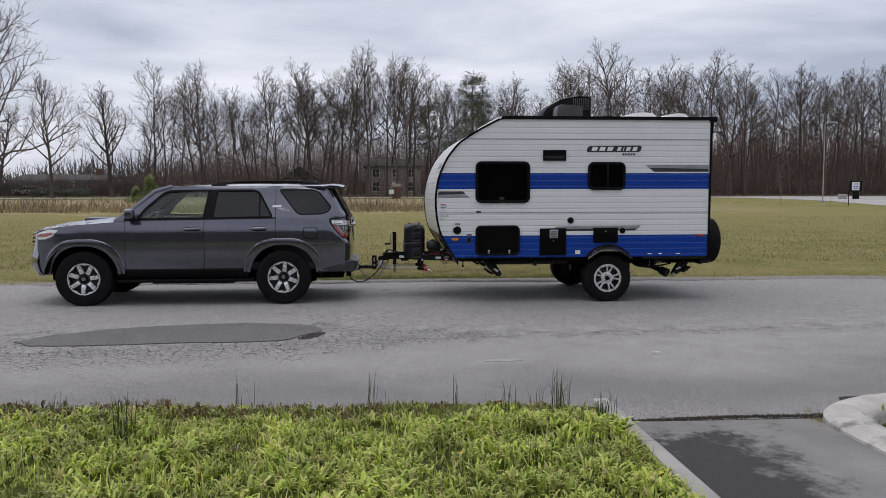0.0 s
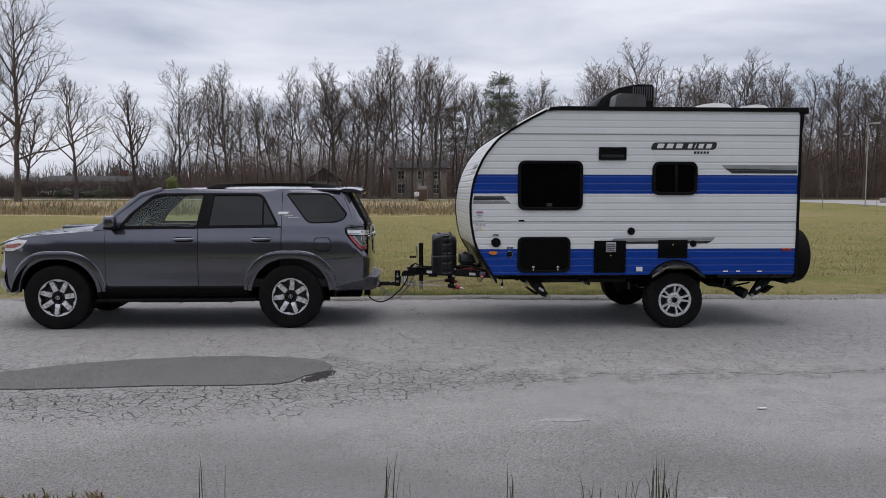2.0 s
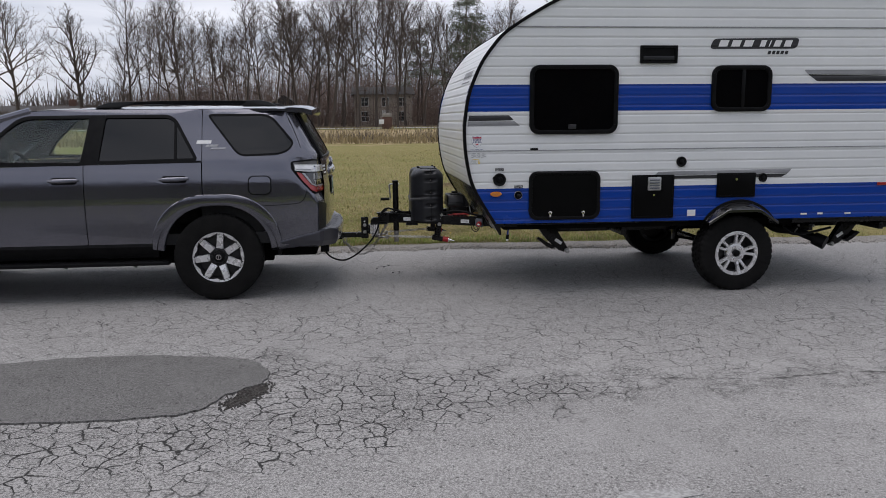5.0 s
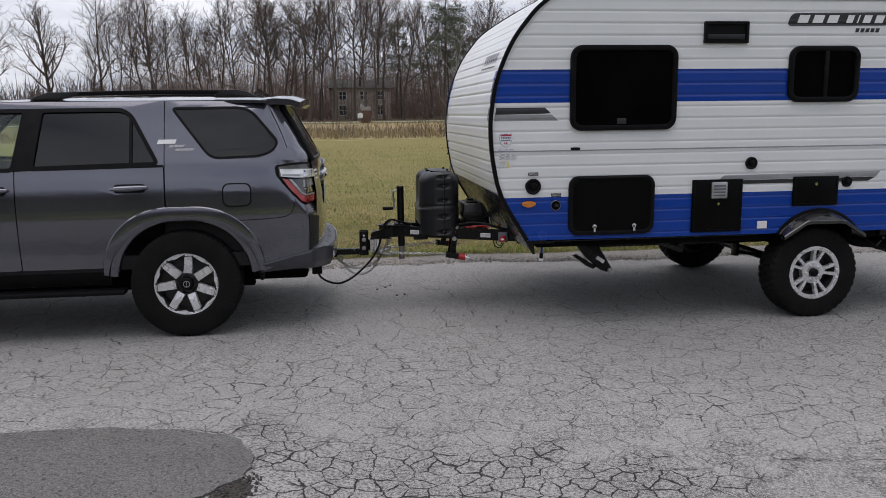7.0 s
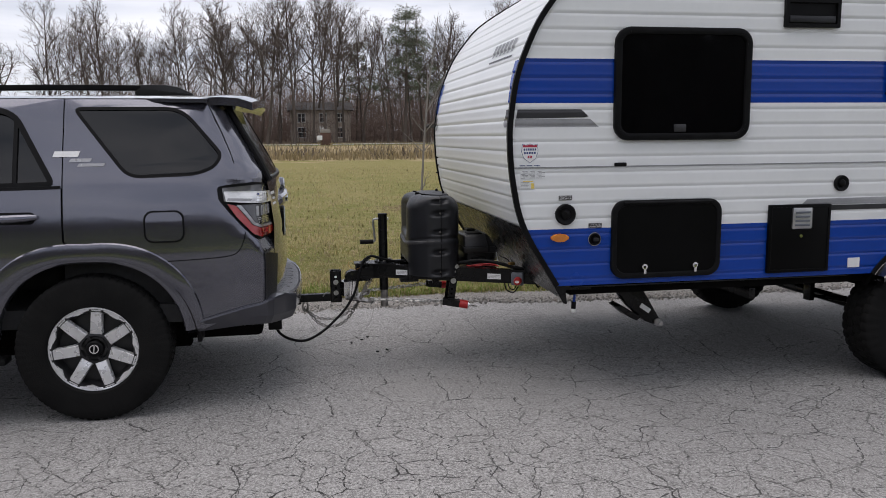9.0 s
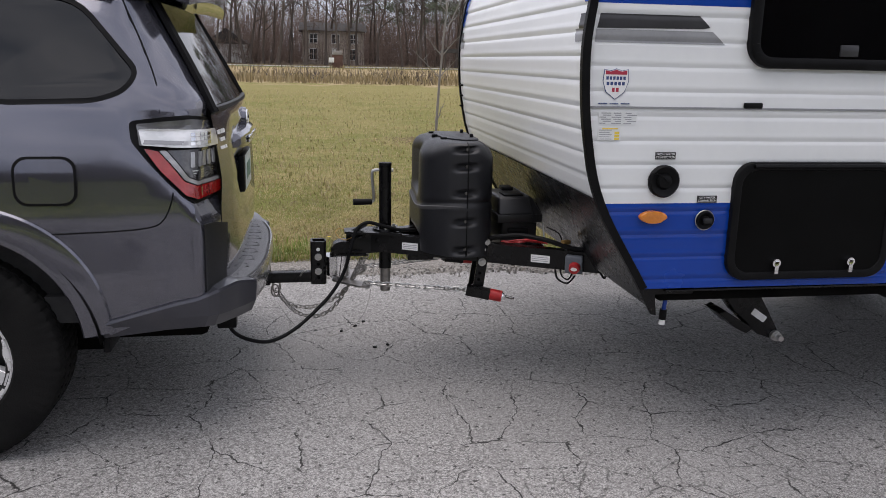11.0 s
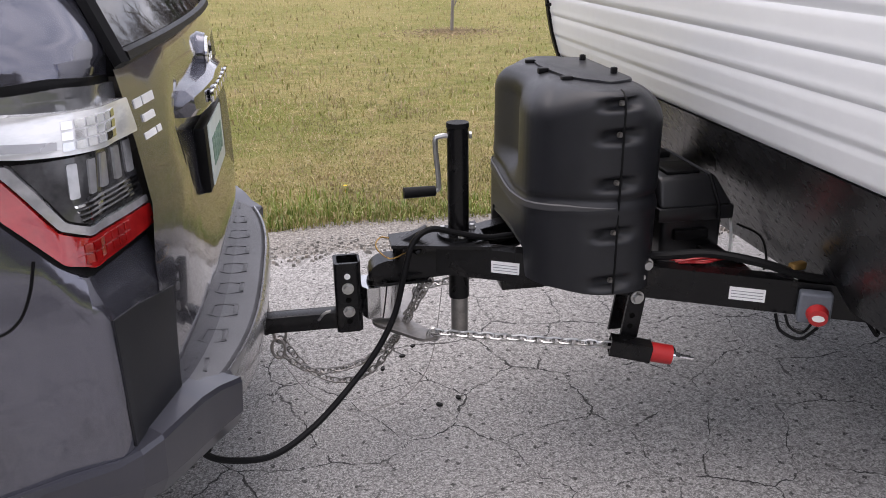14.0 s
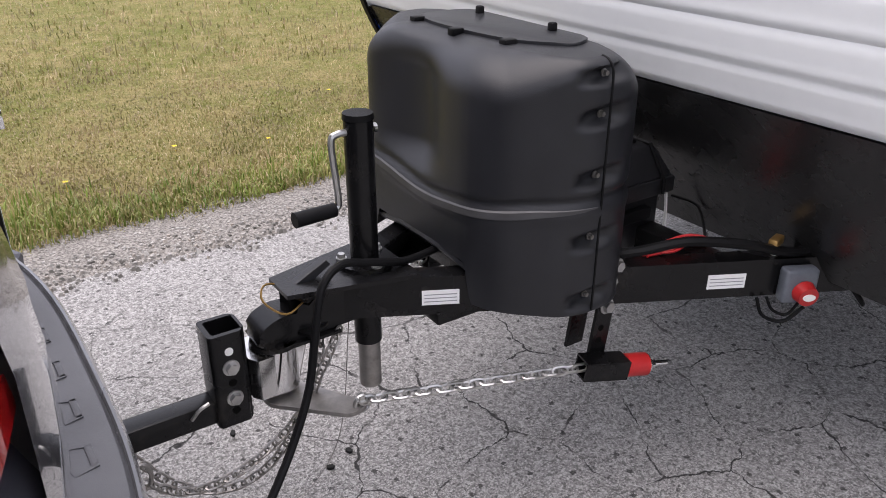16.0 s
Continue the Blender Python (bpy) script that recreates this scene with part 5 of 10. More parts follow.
    for i in range(4):
        z = 1.028 + 0.0085 * i
        bm = bmesh.new()
        skin(bm, [[(0.895 - 0.004 * i, z), (ue + 0.012, z), (ue + 0.012, z + 0.004), (0.892 - 0.004 * i, z + 0.004)]], car_skin(side, 0.017), lskin, (), 0.006)
        part("chrome_louvre", bm, CHROME, lamp)
    bm = bmesh.new()
    for i in range(6):
        for j in range(3):
            u, z = 0.868 + 0.020 * i, 1.147 + 0.0155 * j
            bm = bmesh.new()
            skin(bm, [[(u, z), (u + 0.016, z), (u + 0.016, z + 0.012), (u, z + 0.012)]], car_skin(side, 0.0375), (), (), 0.004)
            part("bowl_cell", bm, CHROME, lamp)
    bm = bmesh.new()
    skin(bm, [[(0.716, 1.156), (0.86, 1.150), (0.86, 1.162), (0.72, 1.170)]], car_skin(side, 0.0365), lskin, (), 0.003)
    part("light_guide", bm, SILVER, lamp)
    bm = bmesh.new()
    for i in range(7):
        for j in range(2):
            u, z = 0.885 + 0.019 * i, 0.966 + 0.0165 * j
            if u < ue + 0.005:
                bm = bmesh.new()
                skin(bm, [[(u, z), (u + 0.015, z), (u + 0.015, z + 0.013), (u, z + 0.013)]], car_skin(side, 0.0225), (), (), 0.003)
                part("reflector_cell", bm, LENS_DEEP_RED, lamp)
    # headlamp
    bm = bmesh.new()
    skin(bm, [round_poly([(-3.44, 0.95), (-3.44, 1.040), (-3.25, 1.095), (-3.12, 1.085), (-3.20, 1.00), (-3.32, 0.955)], 0.02)], car_skin(side, 0.008), US, VS, 0.02)
    hl = part("headlamp", bm, LENS_CLEAR, car)
    bm = bmesh.new()
    skin(bm, [round_poly([(-3.43, 0.985), (-3.43, 1.02), (-3.22, 1.055), (-3.20, 1.03), (-3.3, 0.99)], 0.012)], car_skin(side, 0.012), US, VS, 0.006)
    part("side_reflector", bm, surface("pink_lamp_bowl", (0.35, 0.12, 0.11), (0.5, 0.2, 0.18), 40, 0.2, 0.4), hl)
    # roof rail
    bm = bmesh.new()
    yy = -0.615 * side
    prism(bm, [(-0.90, 1.742), (-0.90, 1.770), (-0.2, 1.780), (0.38, 1.776), (0.38, 1.746), (-0.2, 1.750)], "y", yy - 0.017, yy + 0.017, bevel=0.004)
    rail = part("roof_rail", bm, BLACK_PLASTIC, car, "black roof rail")
    for foot in ([(-1.05, 1.716), (-1.02, 1.738), (-0.93, 1.768), (-0.70, 1.774), (-0.72, 1.748), (-0.80, 1.735), (-0.84, 1.716)],
                 [(0.24, 1.722), (0.235, 1.742), (0.27, 1.756), (0.27, 1.780), (0.40, 1.780), (0.47, 1.766), (0.540, 1.732), (0.545, 1.722)]):
        bm = bmesh.new()
        prism(bm, foot, "y", yy - 0.022, yy + 0.022, bevel=0.006)
        part("rail_foot", bm, RAIL_FOOT, rail)
    # badge: plain pale bars
    badge = None
    for (a, b, c, d) in ((-0.155, -0.030, 1.398, 1.428), (-0.075, 0.030, 1.372, 1.390), (-0.035, 0.095, 1.348, 1.364)):
        bm = bmesh.new()
        skin(bm, [[(a, c), (b, c), (b + 0.012, d), (a + 0.012, d)]], car_skin(side, 0.003), (), (), 0.003)
        o = part("side_badge" if badge is None else "badge_bar", bm, WHITE_VINYL if badge is None else SILVER, car if badge is None else badge)
        badge = badge or o

# bonnet, roof, windscreen, nose, tailgate, bumpers
def plate(bm, rows, thick=0.02):
    """A sheet through rows of points."""
    A = [[bm.verts.new(p) for p in r] for r in rows]
    B = [[bm.verts.new((p[0], p[1], p[2] - thick)) for p in r] for r in rows]
    for V_, flip in ((A, 1), (B, -1)):
        for r, s in zip(V_, V_[1:]):
            for i in range(len(r) - 1):
                bm.faces.new((r[i], r[i + 1], s[i + 1], s[i])[::flip])
    for i in range(len(A[0]) - 1):
        bm.faces.new((A[0][i], A[0][i + 1], B[0][i + 1], B[0][i]))
        bm.faces.new((A[-1][i], A[-1][i + 1], B[-1][i + 1], B[-1][i]))
    for i in range(len(A) - 1):
        bm.faces.new((A[i][0], A[i + 1][0], B[i + 1][0], B[i][0]))
        bm.faces.new((A[i][-1], A[i + 1][-1], B[i + 1][-1], B[i][-1]))
    return bm


def across(n=14):
    return [-1 + 2 * i / n for i in range(n + 1)]


fn1 = car_skin(1)
bm = bmesh.new()
rows = []
for x, ze, zc in ((-3.52, 1.03, 1.075), (-3.40, 1.075, 1.12), (-3.2, 1.115, 1.155), (-2.9, 1.152, 1.19), (-2.6, 1.176, 1.215), (-2.36, 1.195, 1.235)):
    w = -fn1(x, ze, 0)[1]
    bulge = 0.02 if x > -3.3 else 0.0
    rows.append([(x - 0.10 * (1 - t * t) * (x < -3.3), t * w, ze + (zc - ze) * (1 - t * t) + bulge * (1 if abs(t) < 0.45 else 0)) for t in across()])
plate(bm, rows)
part("bonnet", bm, PAINT, car)
bm = bmesh.new()
box(bm, -2.98, -2.55, -0.24, 0.24, 1.18, 1.238, 0.015)
part("bonnet_scoop", bm, PAINT, car)
bm = bmesh.new()
rows = []
for x, ze, zc in ((-1.60, 1.690, 1.700), (-1.40, 1.705, 1.722), (-1.0, 1.706, 1.738), (-0.4, 1.705, 1.746), (0.2, 1.704, 1.742), (0.62, 1.700, 1.735)):
    w = lerp_table(WZ, WW, ze) + 0.004
    rows.append([(x + 0.04 * (1 - t * t) * (-1 if x < -1.3 else (1 if x > 0.5 else 0)), t * w, ze + (zc - ze) * (1 - abs(t) ** 2.6)) for t in across(20)])
plate(bm, rows)
part("roof", bm, PAINT, car)
bm = bmesh.new()
rows = []
for k in range(7):
    f = k / 6
    x, z, w = -2.38 + 0.76 * f, 1.205 + 0.49 * f, 0.80 - 0.145 * f
    rows.append([(x - 0.16 * (1 - t * t) * (1 - 0.6 * f), t * w, z + 0.01 * (1 - t * t)) for t in across()])
plate(bm, rows, 0.006)
part("windscreen", bm, CLEAR_GLASS, car).visible_shadow = False
for s in (-1, 1):
    bm = bmesh.new()
    sweep(bm, [(-2.36, s * 0.845, 1.195), (-2.10, s * 0.80, 1.385), (-1.82, s * 0.725, 1.625), (-1.58, s * 0.69, 1.695)], 0.034, 8)
    part("windscreen_pillar", bm, PAINT, car)
# nose
bm = bmesh.new()
rows = []
for z, dx in ((1.06, 0.10), (1.0, 0.03), (0.85, 0.01), (0.72, -0.03), (0.62, -0.05), (0.50, -0.02), (0.42, 0.06)):
    rows.append([(-3.68 + dx + 0.27 * abs(t) ** 3.2, t * 0.79, z) for t in across(18)])
A = [[bm.verts.new(p) for p in r] for r in rows]
for r, s in zip(A, A[1:]):
    for i in range(len(r) - 1):
        bm.faces.new((r[i], r[i + 1], s[i + 1], s[i]))
part("front_bumper", bm, PAINT, car)
for s in (1, -1):
    bm = bmesh.new()
    skin(bm, [[(-3.46, 0.44), (-3.29, 0.44), (-3.305, 0.55), (-3.46, 0.62)]], car_skin(s, 0.004), US, VS, 0.05)
    part("bumper_corner", bm, PAINT, car)
bm = bmesh.new()
for k in range(6):
    z = 0.66 + 0.055 * k
    box(bm, -3.69 + 0.012 * (k % 2), -3.64, -0.36, 0.36, z, z + 0.03, 0.006)
part("grille", bm, BLACK_PLASTIC, car)
# tailgate
bm = bmesh.new()
tg = []
for v in (0.585, 0.64, 0.70, 0.80, 0.90, 1.0, 1.10, 1.20, 1.26):
    y0 = 0.715 if v < 0.92 else 0.672
    row = []
    for i in range(21):
        y = -y0 + 2 * y0 * i / 20
        W = lerp_table(WZ, WW, v) - 0.24
        Wr, xr, rc, drop, pw = rear_shape(v)
        x = xr + 0.037 - (0.035 + drop) * abs(y / (Wr - 0.04 - rc)) ** pw
        if abs(y) < 0.42 and 0.82 < v < 1.12:
            x -= 0.035
        if abs(y) < 0.50 and v > 1.15:
            x += 0.012
        row.append((x, y, v))
    tg.append(row)
A = [[bm.verts.new(p) for p in r] for r in tg]
for r, s in zip(A, A[1:]):
    for i in range(len(r) - 1):
        bm.faces.new((r[i], r[i + 1], s[i + 1], s[i]))
gate = part("tailgate", bm, PAINT, car, smooth=50)
bm = bmesh.new()
A = []
for k in range(8):
    v = 1.275 + 0.375 * k / 7
    y0 = 0.655 - 0.11 * k / 7
    A.append([bm.verts.new((lerp_table(XRZ, XRX, v) + 0.035 * (1 - (t * y0 / 0.7) ** 2), t * y0, v)) for t in across(16)])
for r, s in zip(A, A[1:]):
    for i in range(len(r) - 1):
        bm.faces.new((r[i], r[i + 1], s[i + 1], s[i]))
part("rear_window", bm, REAR_GLASS, gate, "dark rear glass").visible_shadow = False
bm = bmesh.new()
for s in (-1, 1):
    sweep(bm, [(lerp_table(XRZ, XRX, v) + 0.006, s * (0.66 - 0.115 * (v - 1.27) / 0.38), v) for v in (1.25, 1.35, 1.45, 1.55, 1.66)], 0.016, 6)
sweep(bm, [(lerp_table(XRZ, XRX, 1.262) + 0.03 * (1 - (t * 0.94) ** 2) + 0.006, t * 0.66, 1.262) for t in across()], 0.014, 6)
part("rear_window_seal", bm, BLACK_PLASTIC, gate)
bm = bmesh.new()
R = []
for y, x, z0, z1 in ((-0.315, 0.975, 1.095, 1.125), (-0.30, 0.997, 1.082, 1.140), (-0.24, 1.012, 1.076, 1.148), (-0.12, 1.022, 1.074, 1.152), (-0.07, 1.025, 1.074, 1.166), (0.07, 1.025, 1.074, 1.166), (0.12, 1.022, 1.074, 1.152), (0.24, 1.012, 1.076, 1.148), (0.30, 0.997, 1.082, 1.140), (0.315, 0.975, 1.095, 1.125)):
    R.append([bm.verts.new(p) for p in ((0.93, y, z1 + 0.004), (x - 0.016, y, z1), (x, y, z1 - 0.016), (x + 0.002, y, z0 + 0.016), (x - 0.012, y, z0), (0.93, y, z0 - 0.004))])
for r, s in zip(R, R[1:]):
    for k in range(5):
        bm.faces.new((r[k], r[k + 1], s[k + 1], s[k]))
bm.faces.new(R[0])
bm.faces.new(R[-1][::-1])
gar = part("tailgate_garnish", bm, PAINT, gate)
for i in range(6):
    bm = bmesh.new()
    box(bm, 1.020, 1.030, -0.20 + 0.07 * i, -0.155 + 0.07 * i, 1.095, 1.122, 0.002)
    part("garnish_bar", bm, CHROME, gar)
bm = bmesh.new()
cyl(bm, (0.980, 0, 1.182), (1.003, 0, 1.182), 0.056, 0.050, 26)
emb = part("round_emblem", bm, PAINT, gate)
bm = bmesh.new()
for r, w in ((0.055, 0.006),):
    sweep(bm, [(1.004, 0.050 * math.cos(a), 1.182 + 0.038 * math.sin(a)) for a in (2 * math.pi * i / 24 for i in range(24))], 0.006, 6, closed=True)
sweep(bm, [(1.004, 0.020 * math.cos(a), 1.182 + 0.032 * math.sin(a)) for a in (2 * math.pi * i / 20 for i in range(20))], 0.005, 6, closed=True)
part("emblem_rings", bm, CHROME, emb)
bm = bmesh.new()
box(bm, 0.972, 1.000, -0.205, 0.205, 0.875, 1.035, 0.006)
pl = part("plate_holder", bm, BLACK_PLASTIC, gate)
bm = bmesh.new()
box(bm, 0.996, 1.003, -0.155, 0.155, 0.880, 1.030, 0.002)
npl = part("number_plate", bm, surface("pale_plate", (0.55, 0.62, 0.60), (0.66, 0.72, 0.70), 18, 0.4), pl)
for i in range(5):
    bm = bmesh.new()
    box(bm, 1.002, 1.0045, -0.11 + 0.047 * i, -0.078 + 0.047 * i, 0.920, 0.99, 0.0)
    part("plate_bar", bm, surface("plate_green", (0.16, 0.26, 0.20), (0.20, 0.32, 0.25)), npl)
# unreadable stickers on the tailgate: pale bars
for (y0, y1, z0, z1) in ((-0.635, -0.600, 1.168, 1.184), (-0.592, -0.535, 1.168, 1.184), (-0.615, -0.560, 1.140, 1.153), (-0.628, -0.575, 1.110, 1.122), (-0.566, -0.545, 1.110, 1.122)):
    bm = bmesh.new()
    Wr, xr, rc, drop, pw = rear_shape((z0 + z1) / 2)
    xa, xb = (xr + 0.0385 - (0.035 + drop) * abs(y / (Wr - 0.04 - rc)) ** pw for y in (y0, y1))
    vv = [bm.verts.new(p) for p in ((xa, y0, z0), (xb, y1, z0), (xb - 0.002, y1, z1), (xa - 0.002, y0, z1))]
    ww = [bm.verts.new(v.co + Vector((-0.004, 0, 0))) for v in vv]
    bm.faces.new(vv)
    for i in range(4):
        bm.faces.new((vv[i], vv[(i + 1) % 4], ww[(i + 1) % 4], ww[i]))
    part("sticker_bar", bm, WHITE_VINYL, gate)
# spoiler
bm = bmesh.new()
rows = []
for x, z in ((0.60, 1.735), (0.72, 1.745), (0.83, 1.738), (0.905, 1.715)):
    rows.append([(x - 0.05 * t * t, t * (0.655 - 0.05 * (x - 0.6) / 0.3), z - 0.03 * abs(t) ** 3) for t in across(16)])
plate(bm, rows, 0.045)
part("rear_spoiler", bm, PAINT, car)
STEP_PAD = surface("worn_step_plastic", (0.075, 0.075, 0.08), (0.12, 0.12, 0.127), 6, 0.40, bump=0.2, bscale=500)
# rear bumper: corners in body paint darkened for shade, with a ledge, grey step pad, silver valance
for side in (1, -1):
    bm = bmesh.new()
    R = []
    # place of the outer edge, inner depth, top edge, underside
    for x, y, ix, iy, zt, zb in ((0.545, -0.900, 0.545, -0.85, 0.515, 0.445), (0.66, -0.895, 0.66, -0.84, 0.545, 0.455), (0.78, -0.886, 0.78, -0.83, 0.575, 0.465), (0.865, -0.872, 0.86, -0.82, 0.590, 0.465),
                                 (0.905, -0.856, 0.86, -0.80, 0.602, 0.462), (0.938, -0.822, 0.875, -0.775, 0.608, 0.455), (0.968, -0.762, 0.90, -0.715, 0.608, 0.448), (0.996, -0.700, 0.925, -0.655, 0.605, 0.442), (1.022, -0.640, 0.940, -0.600, 0.592, 0.435), (1.060, -0.590, 0.975, -0.555, 0.580, 0.440), (1.040, -0.555, 0.985, -0.52, 0.560, 0.450)):
        zi = zt + 0.014 if x > 0.93 else zt + 0.004
        R.append([bm.verts.new((px, py * side, z)) for px, py, z in ((ix, iy, zi), (x, y, zt), (x + 0.003, y - 0.003, zt - 0.010), (x - 0.004, y + 0.010, zb + 0.05), (x - 0.024, y + 0.034, zb), (x - 0.08, y + 0.10, zb - 0.02))])
    for r, s in zip(R, R[1:]):
        for k in range(5):
            bm.faces.new((r[k], r[k + 1], s[k + 1], s[k]))
    bm.faces.new(R[0])
    bm.faces.new(R[-1][::-1])
    part("bumper_corner", bm, PAINT_SHADED, car, smooth=14)
    bm = bmesh.new()
    skin(bm, [[(0.905, 0.600), (rear_u(-0.665, 0.62), 0.600), (rear_u(-0.660, 0.83), 0.832), (rear_u(-0.80, 0.86), 0.860), (0.905, 0.864)]], car_skin(side, 0.004), lskin, VS, 0.02)
    part("bumper_vent", bm, BLACK_ROUGH, car)
bm = bmesh.new()
R = []
def pad_out(t):
    return 1.088 - 0.080 * abs(t) ** 3


def pad_top(t):
    return 0.590 + 0.006 * abs(t) ** 2


for t in across(36):
    y = t * 0.645
    out, top = pad_out(t), pad_top(t)
    R.append([bm.verts.new(p) for p in ((0.93, y, top + 0.012), (0.975, y, top + 0.006), (out - 0.03, y, top), (out - 0.012, y, top - 0.006), (out, y, top - 0.024), (out + 0.002, y, top - 0.050), (0.95, y, top - 0.06))])
for r, s in zip(R, R[1:]):
    for k in range(6):
        bm.faces.new((r[k], r[k + 1], s[k + 1], s[k]))
step = part("bumper_step", bm, STEP_PAD, car, "worn grey bumper step pad")
for i in range(9):
    t = -0.86 + 0.215 * i
    y = t * 0.645
    bm = bmesh.new()
    x, z = pad_out(t) - 0.045, pad_top(t) + 0.001
    # raised trapezoids, a pair of legs and a cross bar each
    for s in (-1, 1):
        prism(bm, [(x - 0.055, y + s * 0.046), (x, y + s * 0.030), (x, y + s * 0.022), (x - 0.055, y + s * 0.038)], "z", z, z + 0.0035)
    box(bm, x - 0.012, x, y - 0.030, y + 0.030, z, z + 0.0035, 0.0015)
    box(bm, x - 0.052, x - 0.042, y - 0.022, y + 0.022, z, z + 0.003, 0.001)
    part("step_rib", bm, STEP_PAD, step)
bm = bmesh.new()
R = []
for t in across(36):
    y = t * 0.572
    out, top = pad_out(t * 0.887) - 0.002, pad_top(t * 0.887) - 0.004
    e = max(0.0, (abs(t) - 0.80) / 0.20)
    R.append([bm.verts.new(p) for p in ((out - 0.003, y, top - 0.012), (out + 0.001, y, top - 0.002), (out + 0.006, y, top), (out + 0.012, y, top - 0.010), (out + 0.014, y, top - 0.050 + 0.010 * e), (out + 0.002, y, top - 0.115 + 0.04 * e), (out - 0.035, y, top - 0.165 + 0.07 * e), (out - 0.11, y, top - 0.18 + 0.08 * e))])
for r, s in zip(R, R[1:]):
    for k in range(7):
        bm.faces.new((r[k], r[k + 1], s[k + 1], s[k]))
bm.faces.new(R[0])
bm.faces.new(R[-1][::-1])
part("bumper_valance", bm, SILVER, car, "silver bumper valance")
# underbody
bm = bmesh.new()
box(bm, -3.35, 0.86, -0.56, 0.56, 0.33, 0.50, 0.03)
box(bm, -2.26, -0.56, -0.84, 0.84, 0.42, 0.54, 0.02)
box(bm, 0.50, 0.93, -0.70, 0.70, 0.44, 0.57, 0.03)
box(bm, -3.42, -2.36, -0.50, 0.50, 0.48, 1.12, 0.03)
part("underbody", bm, UNDER, car)
# low-hung rails, tank, gearbox and exhaust, added to darken the road below
for y in (-0.50, 0.50):
    bm = bmesh.new()
    box(bm, -3.2, 0.45, y - 0.045, y + 0.045, 0.285, 0.42, 0.01)
    part("shade_frame_rail", bm, UNDER, car)
bm = bmesh.new()
box(bm, -2.0, -0.75, -0.44, -0.02, 0.255, 0.40, 0.04)
part("shade_fuel_tank", bm, UNDER, car)
bm = bmesh.new()
box(bm, -2.55, -1.55, 0.02, 0.36, 0.245, 0.45, 0.05)
part("shade_gearbox", bm, UNDER, car)
bm = bmesh.new()
sweep(bm, smooth_line([(-2.3, 0.40, 0.29), (-0.9, 0.40, 0.30), (-0.45, 0.42, 0.36), (0.4, 0.44, 0.44), (0.74, 0.60, 0.47)], 5), 0.035, 10)
cyl(bm, (-1.5, 0.40, 0.30), (-0.9, 0.40, 0.30), 0.075)
part("shade_exhaust_pipe", bm, UNDER, car)
for x in (FA, RA):
    bm = bmesh.new()
    cyl(bm, (x, -0.72, 0.385), (x, 0.72, 0.385), 0.045)
    part("axle", bm, UNDER, car)
bm = bmesh.new()
box(bm, 0.80, 1.09, -0.045, 0.045, 0.395, 0.485, 0.008)
cyl(bm, (0.98, -0.42, 0.44), (0.98, 0.42, 0.44), 0.035)
part("tow_receiver", bm, BLACK_PAINT, car)
for x in (FA, RA):
    truck_wheel(car, (x, -0.795, 0.388), False, 7 if x == RA else 31)
    truck_wheel(car, (x, 0.795, 0.388), True, 15)
# cabin
bm = bmesh.new()
box(bm, -2.28, 0.80, -0.84, 0.84, 0.50, 0.60, 0.0)
box(bm, -2.34, -1.98, -0.80, 0.80, 0.58, 1.17, 0.05)
box(bm, -0.15, 0.86, -0.80, 0.80, 0.58, 1.02, 0.03)
part("cabin_floor", bm, INTERIOR, car)
for x, ys in ((-1.25, (-0.37, 0.37)), (-0.40, (-0.42, 0.0, 0.42))):
    for y in ys:
        bm = bmesh.new()
        w = 0.25 if x < -1 else 0.20
        box(bm, x - 0.25, x + 0.22, y - w, y + w, 0.66, 0.84, 0.05, seg=3)
        box(bm, -0.08, 0.07, y - w, y + w, 0.0, 0.58, 0.05, Matrix.Translation((x + 0.20, 0, 0.78)) @ Matrix.Rotation(radians(14), 4, "Y"), seg=3)
        box(bm, -0.06, 0.06, y - 0.13, y + 0.13, 0.0, 0.18, 0.04, Matrix.Translation((x + 0.38, 0, 1.36)) @ Matrix.Rotation(radians(10), 4, "Y"), seg=3)
        part("seat", bm, INTERIOR, car)
bm = bmesh.new()
ring = [(0.0, 0.185 * math.cos(a), 0.185 * math.sin(a)) for a in (2 * math.pi * i / 28 for i in range(28))]
M_ = Matrix.Translation((-1.80, -0.37, 1.16)) @ Matrix.Rotation(radians(-25), 4, "Y")
sweep(bm, [M_ @ Vector(p) for p in ring], 0.017, 8, closed=True)
cyl(bm, M_ @ Vector((-0.02, 0, 0)), M_ @ Vector((0.02, 0, 0)), 0.07, 0.06)
for a in (0, 180, 270):
    sweep(bm, [M_ @ Vector((0, 0, 0)), M_ @ Vector((0, 0.18 * math.cos(radians(a)), 0.18 * math.sin(radians(a))))], 0.018, 6)
part("steering_wheel", bm, INTERIOR, car)

# ---------------------------------------------------------------- the caravan
# local: x as in the world, y from the near side wall (0) to the far one, z up
TW = 2.23
van = thing("caravan", (0.0, 11.33, 0.0), "small white and blue travel caravan hitched to the car", "caravan")
FRONT = smooth_line([Vector((x, z, 0)) for x, z in ((1.205, 0.672), (1.022, 0.985), (0.958, 1.23), (0.938, 1.46), (0.948, 1.62), (0.985, 1.82), (1.08, 2.05), (1.19, 2.21), (1.32, 2.345), (1.60, 2.52), (1.86, 2.655))], 6)
FRONT = [(p.x, p.y) for p in FRONT]
ROOF_Z = 2.672
OUT = FRONT + [(2.1, ROOF_Z), (4.985, ROOF_Z + 0.005), (4.995, 0.665)]
RIB = 0.083


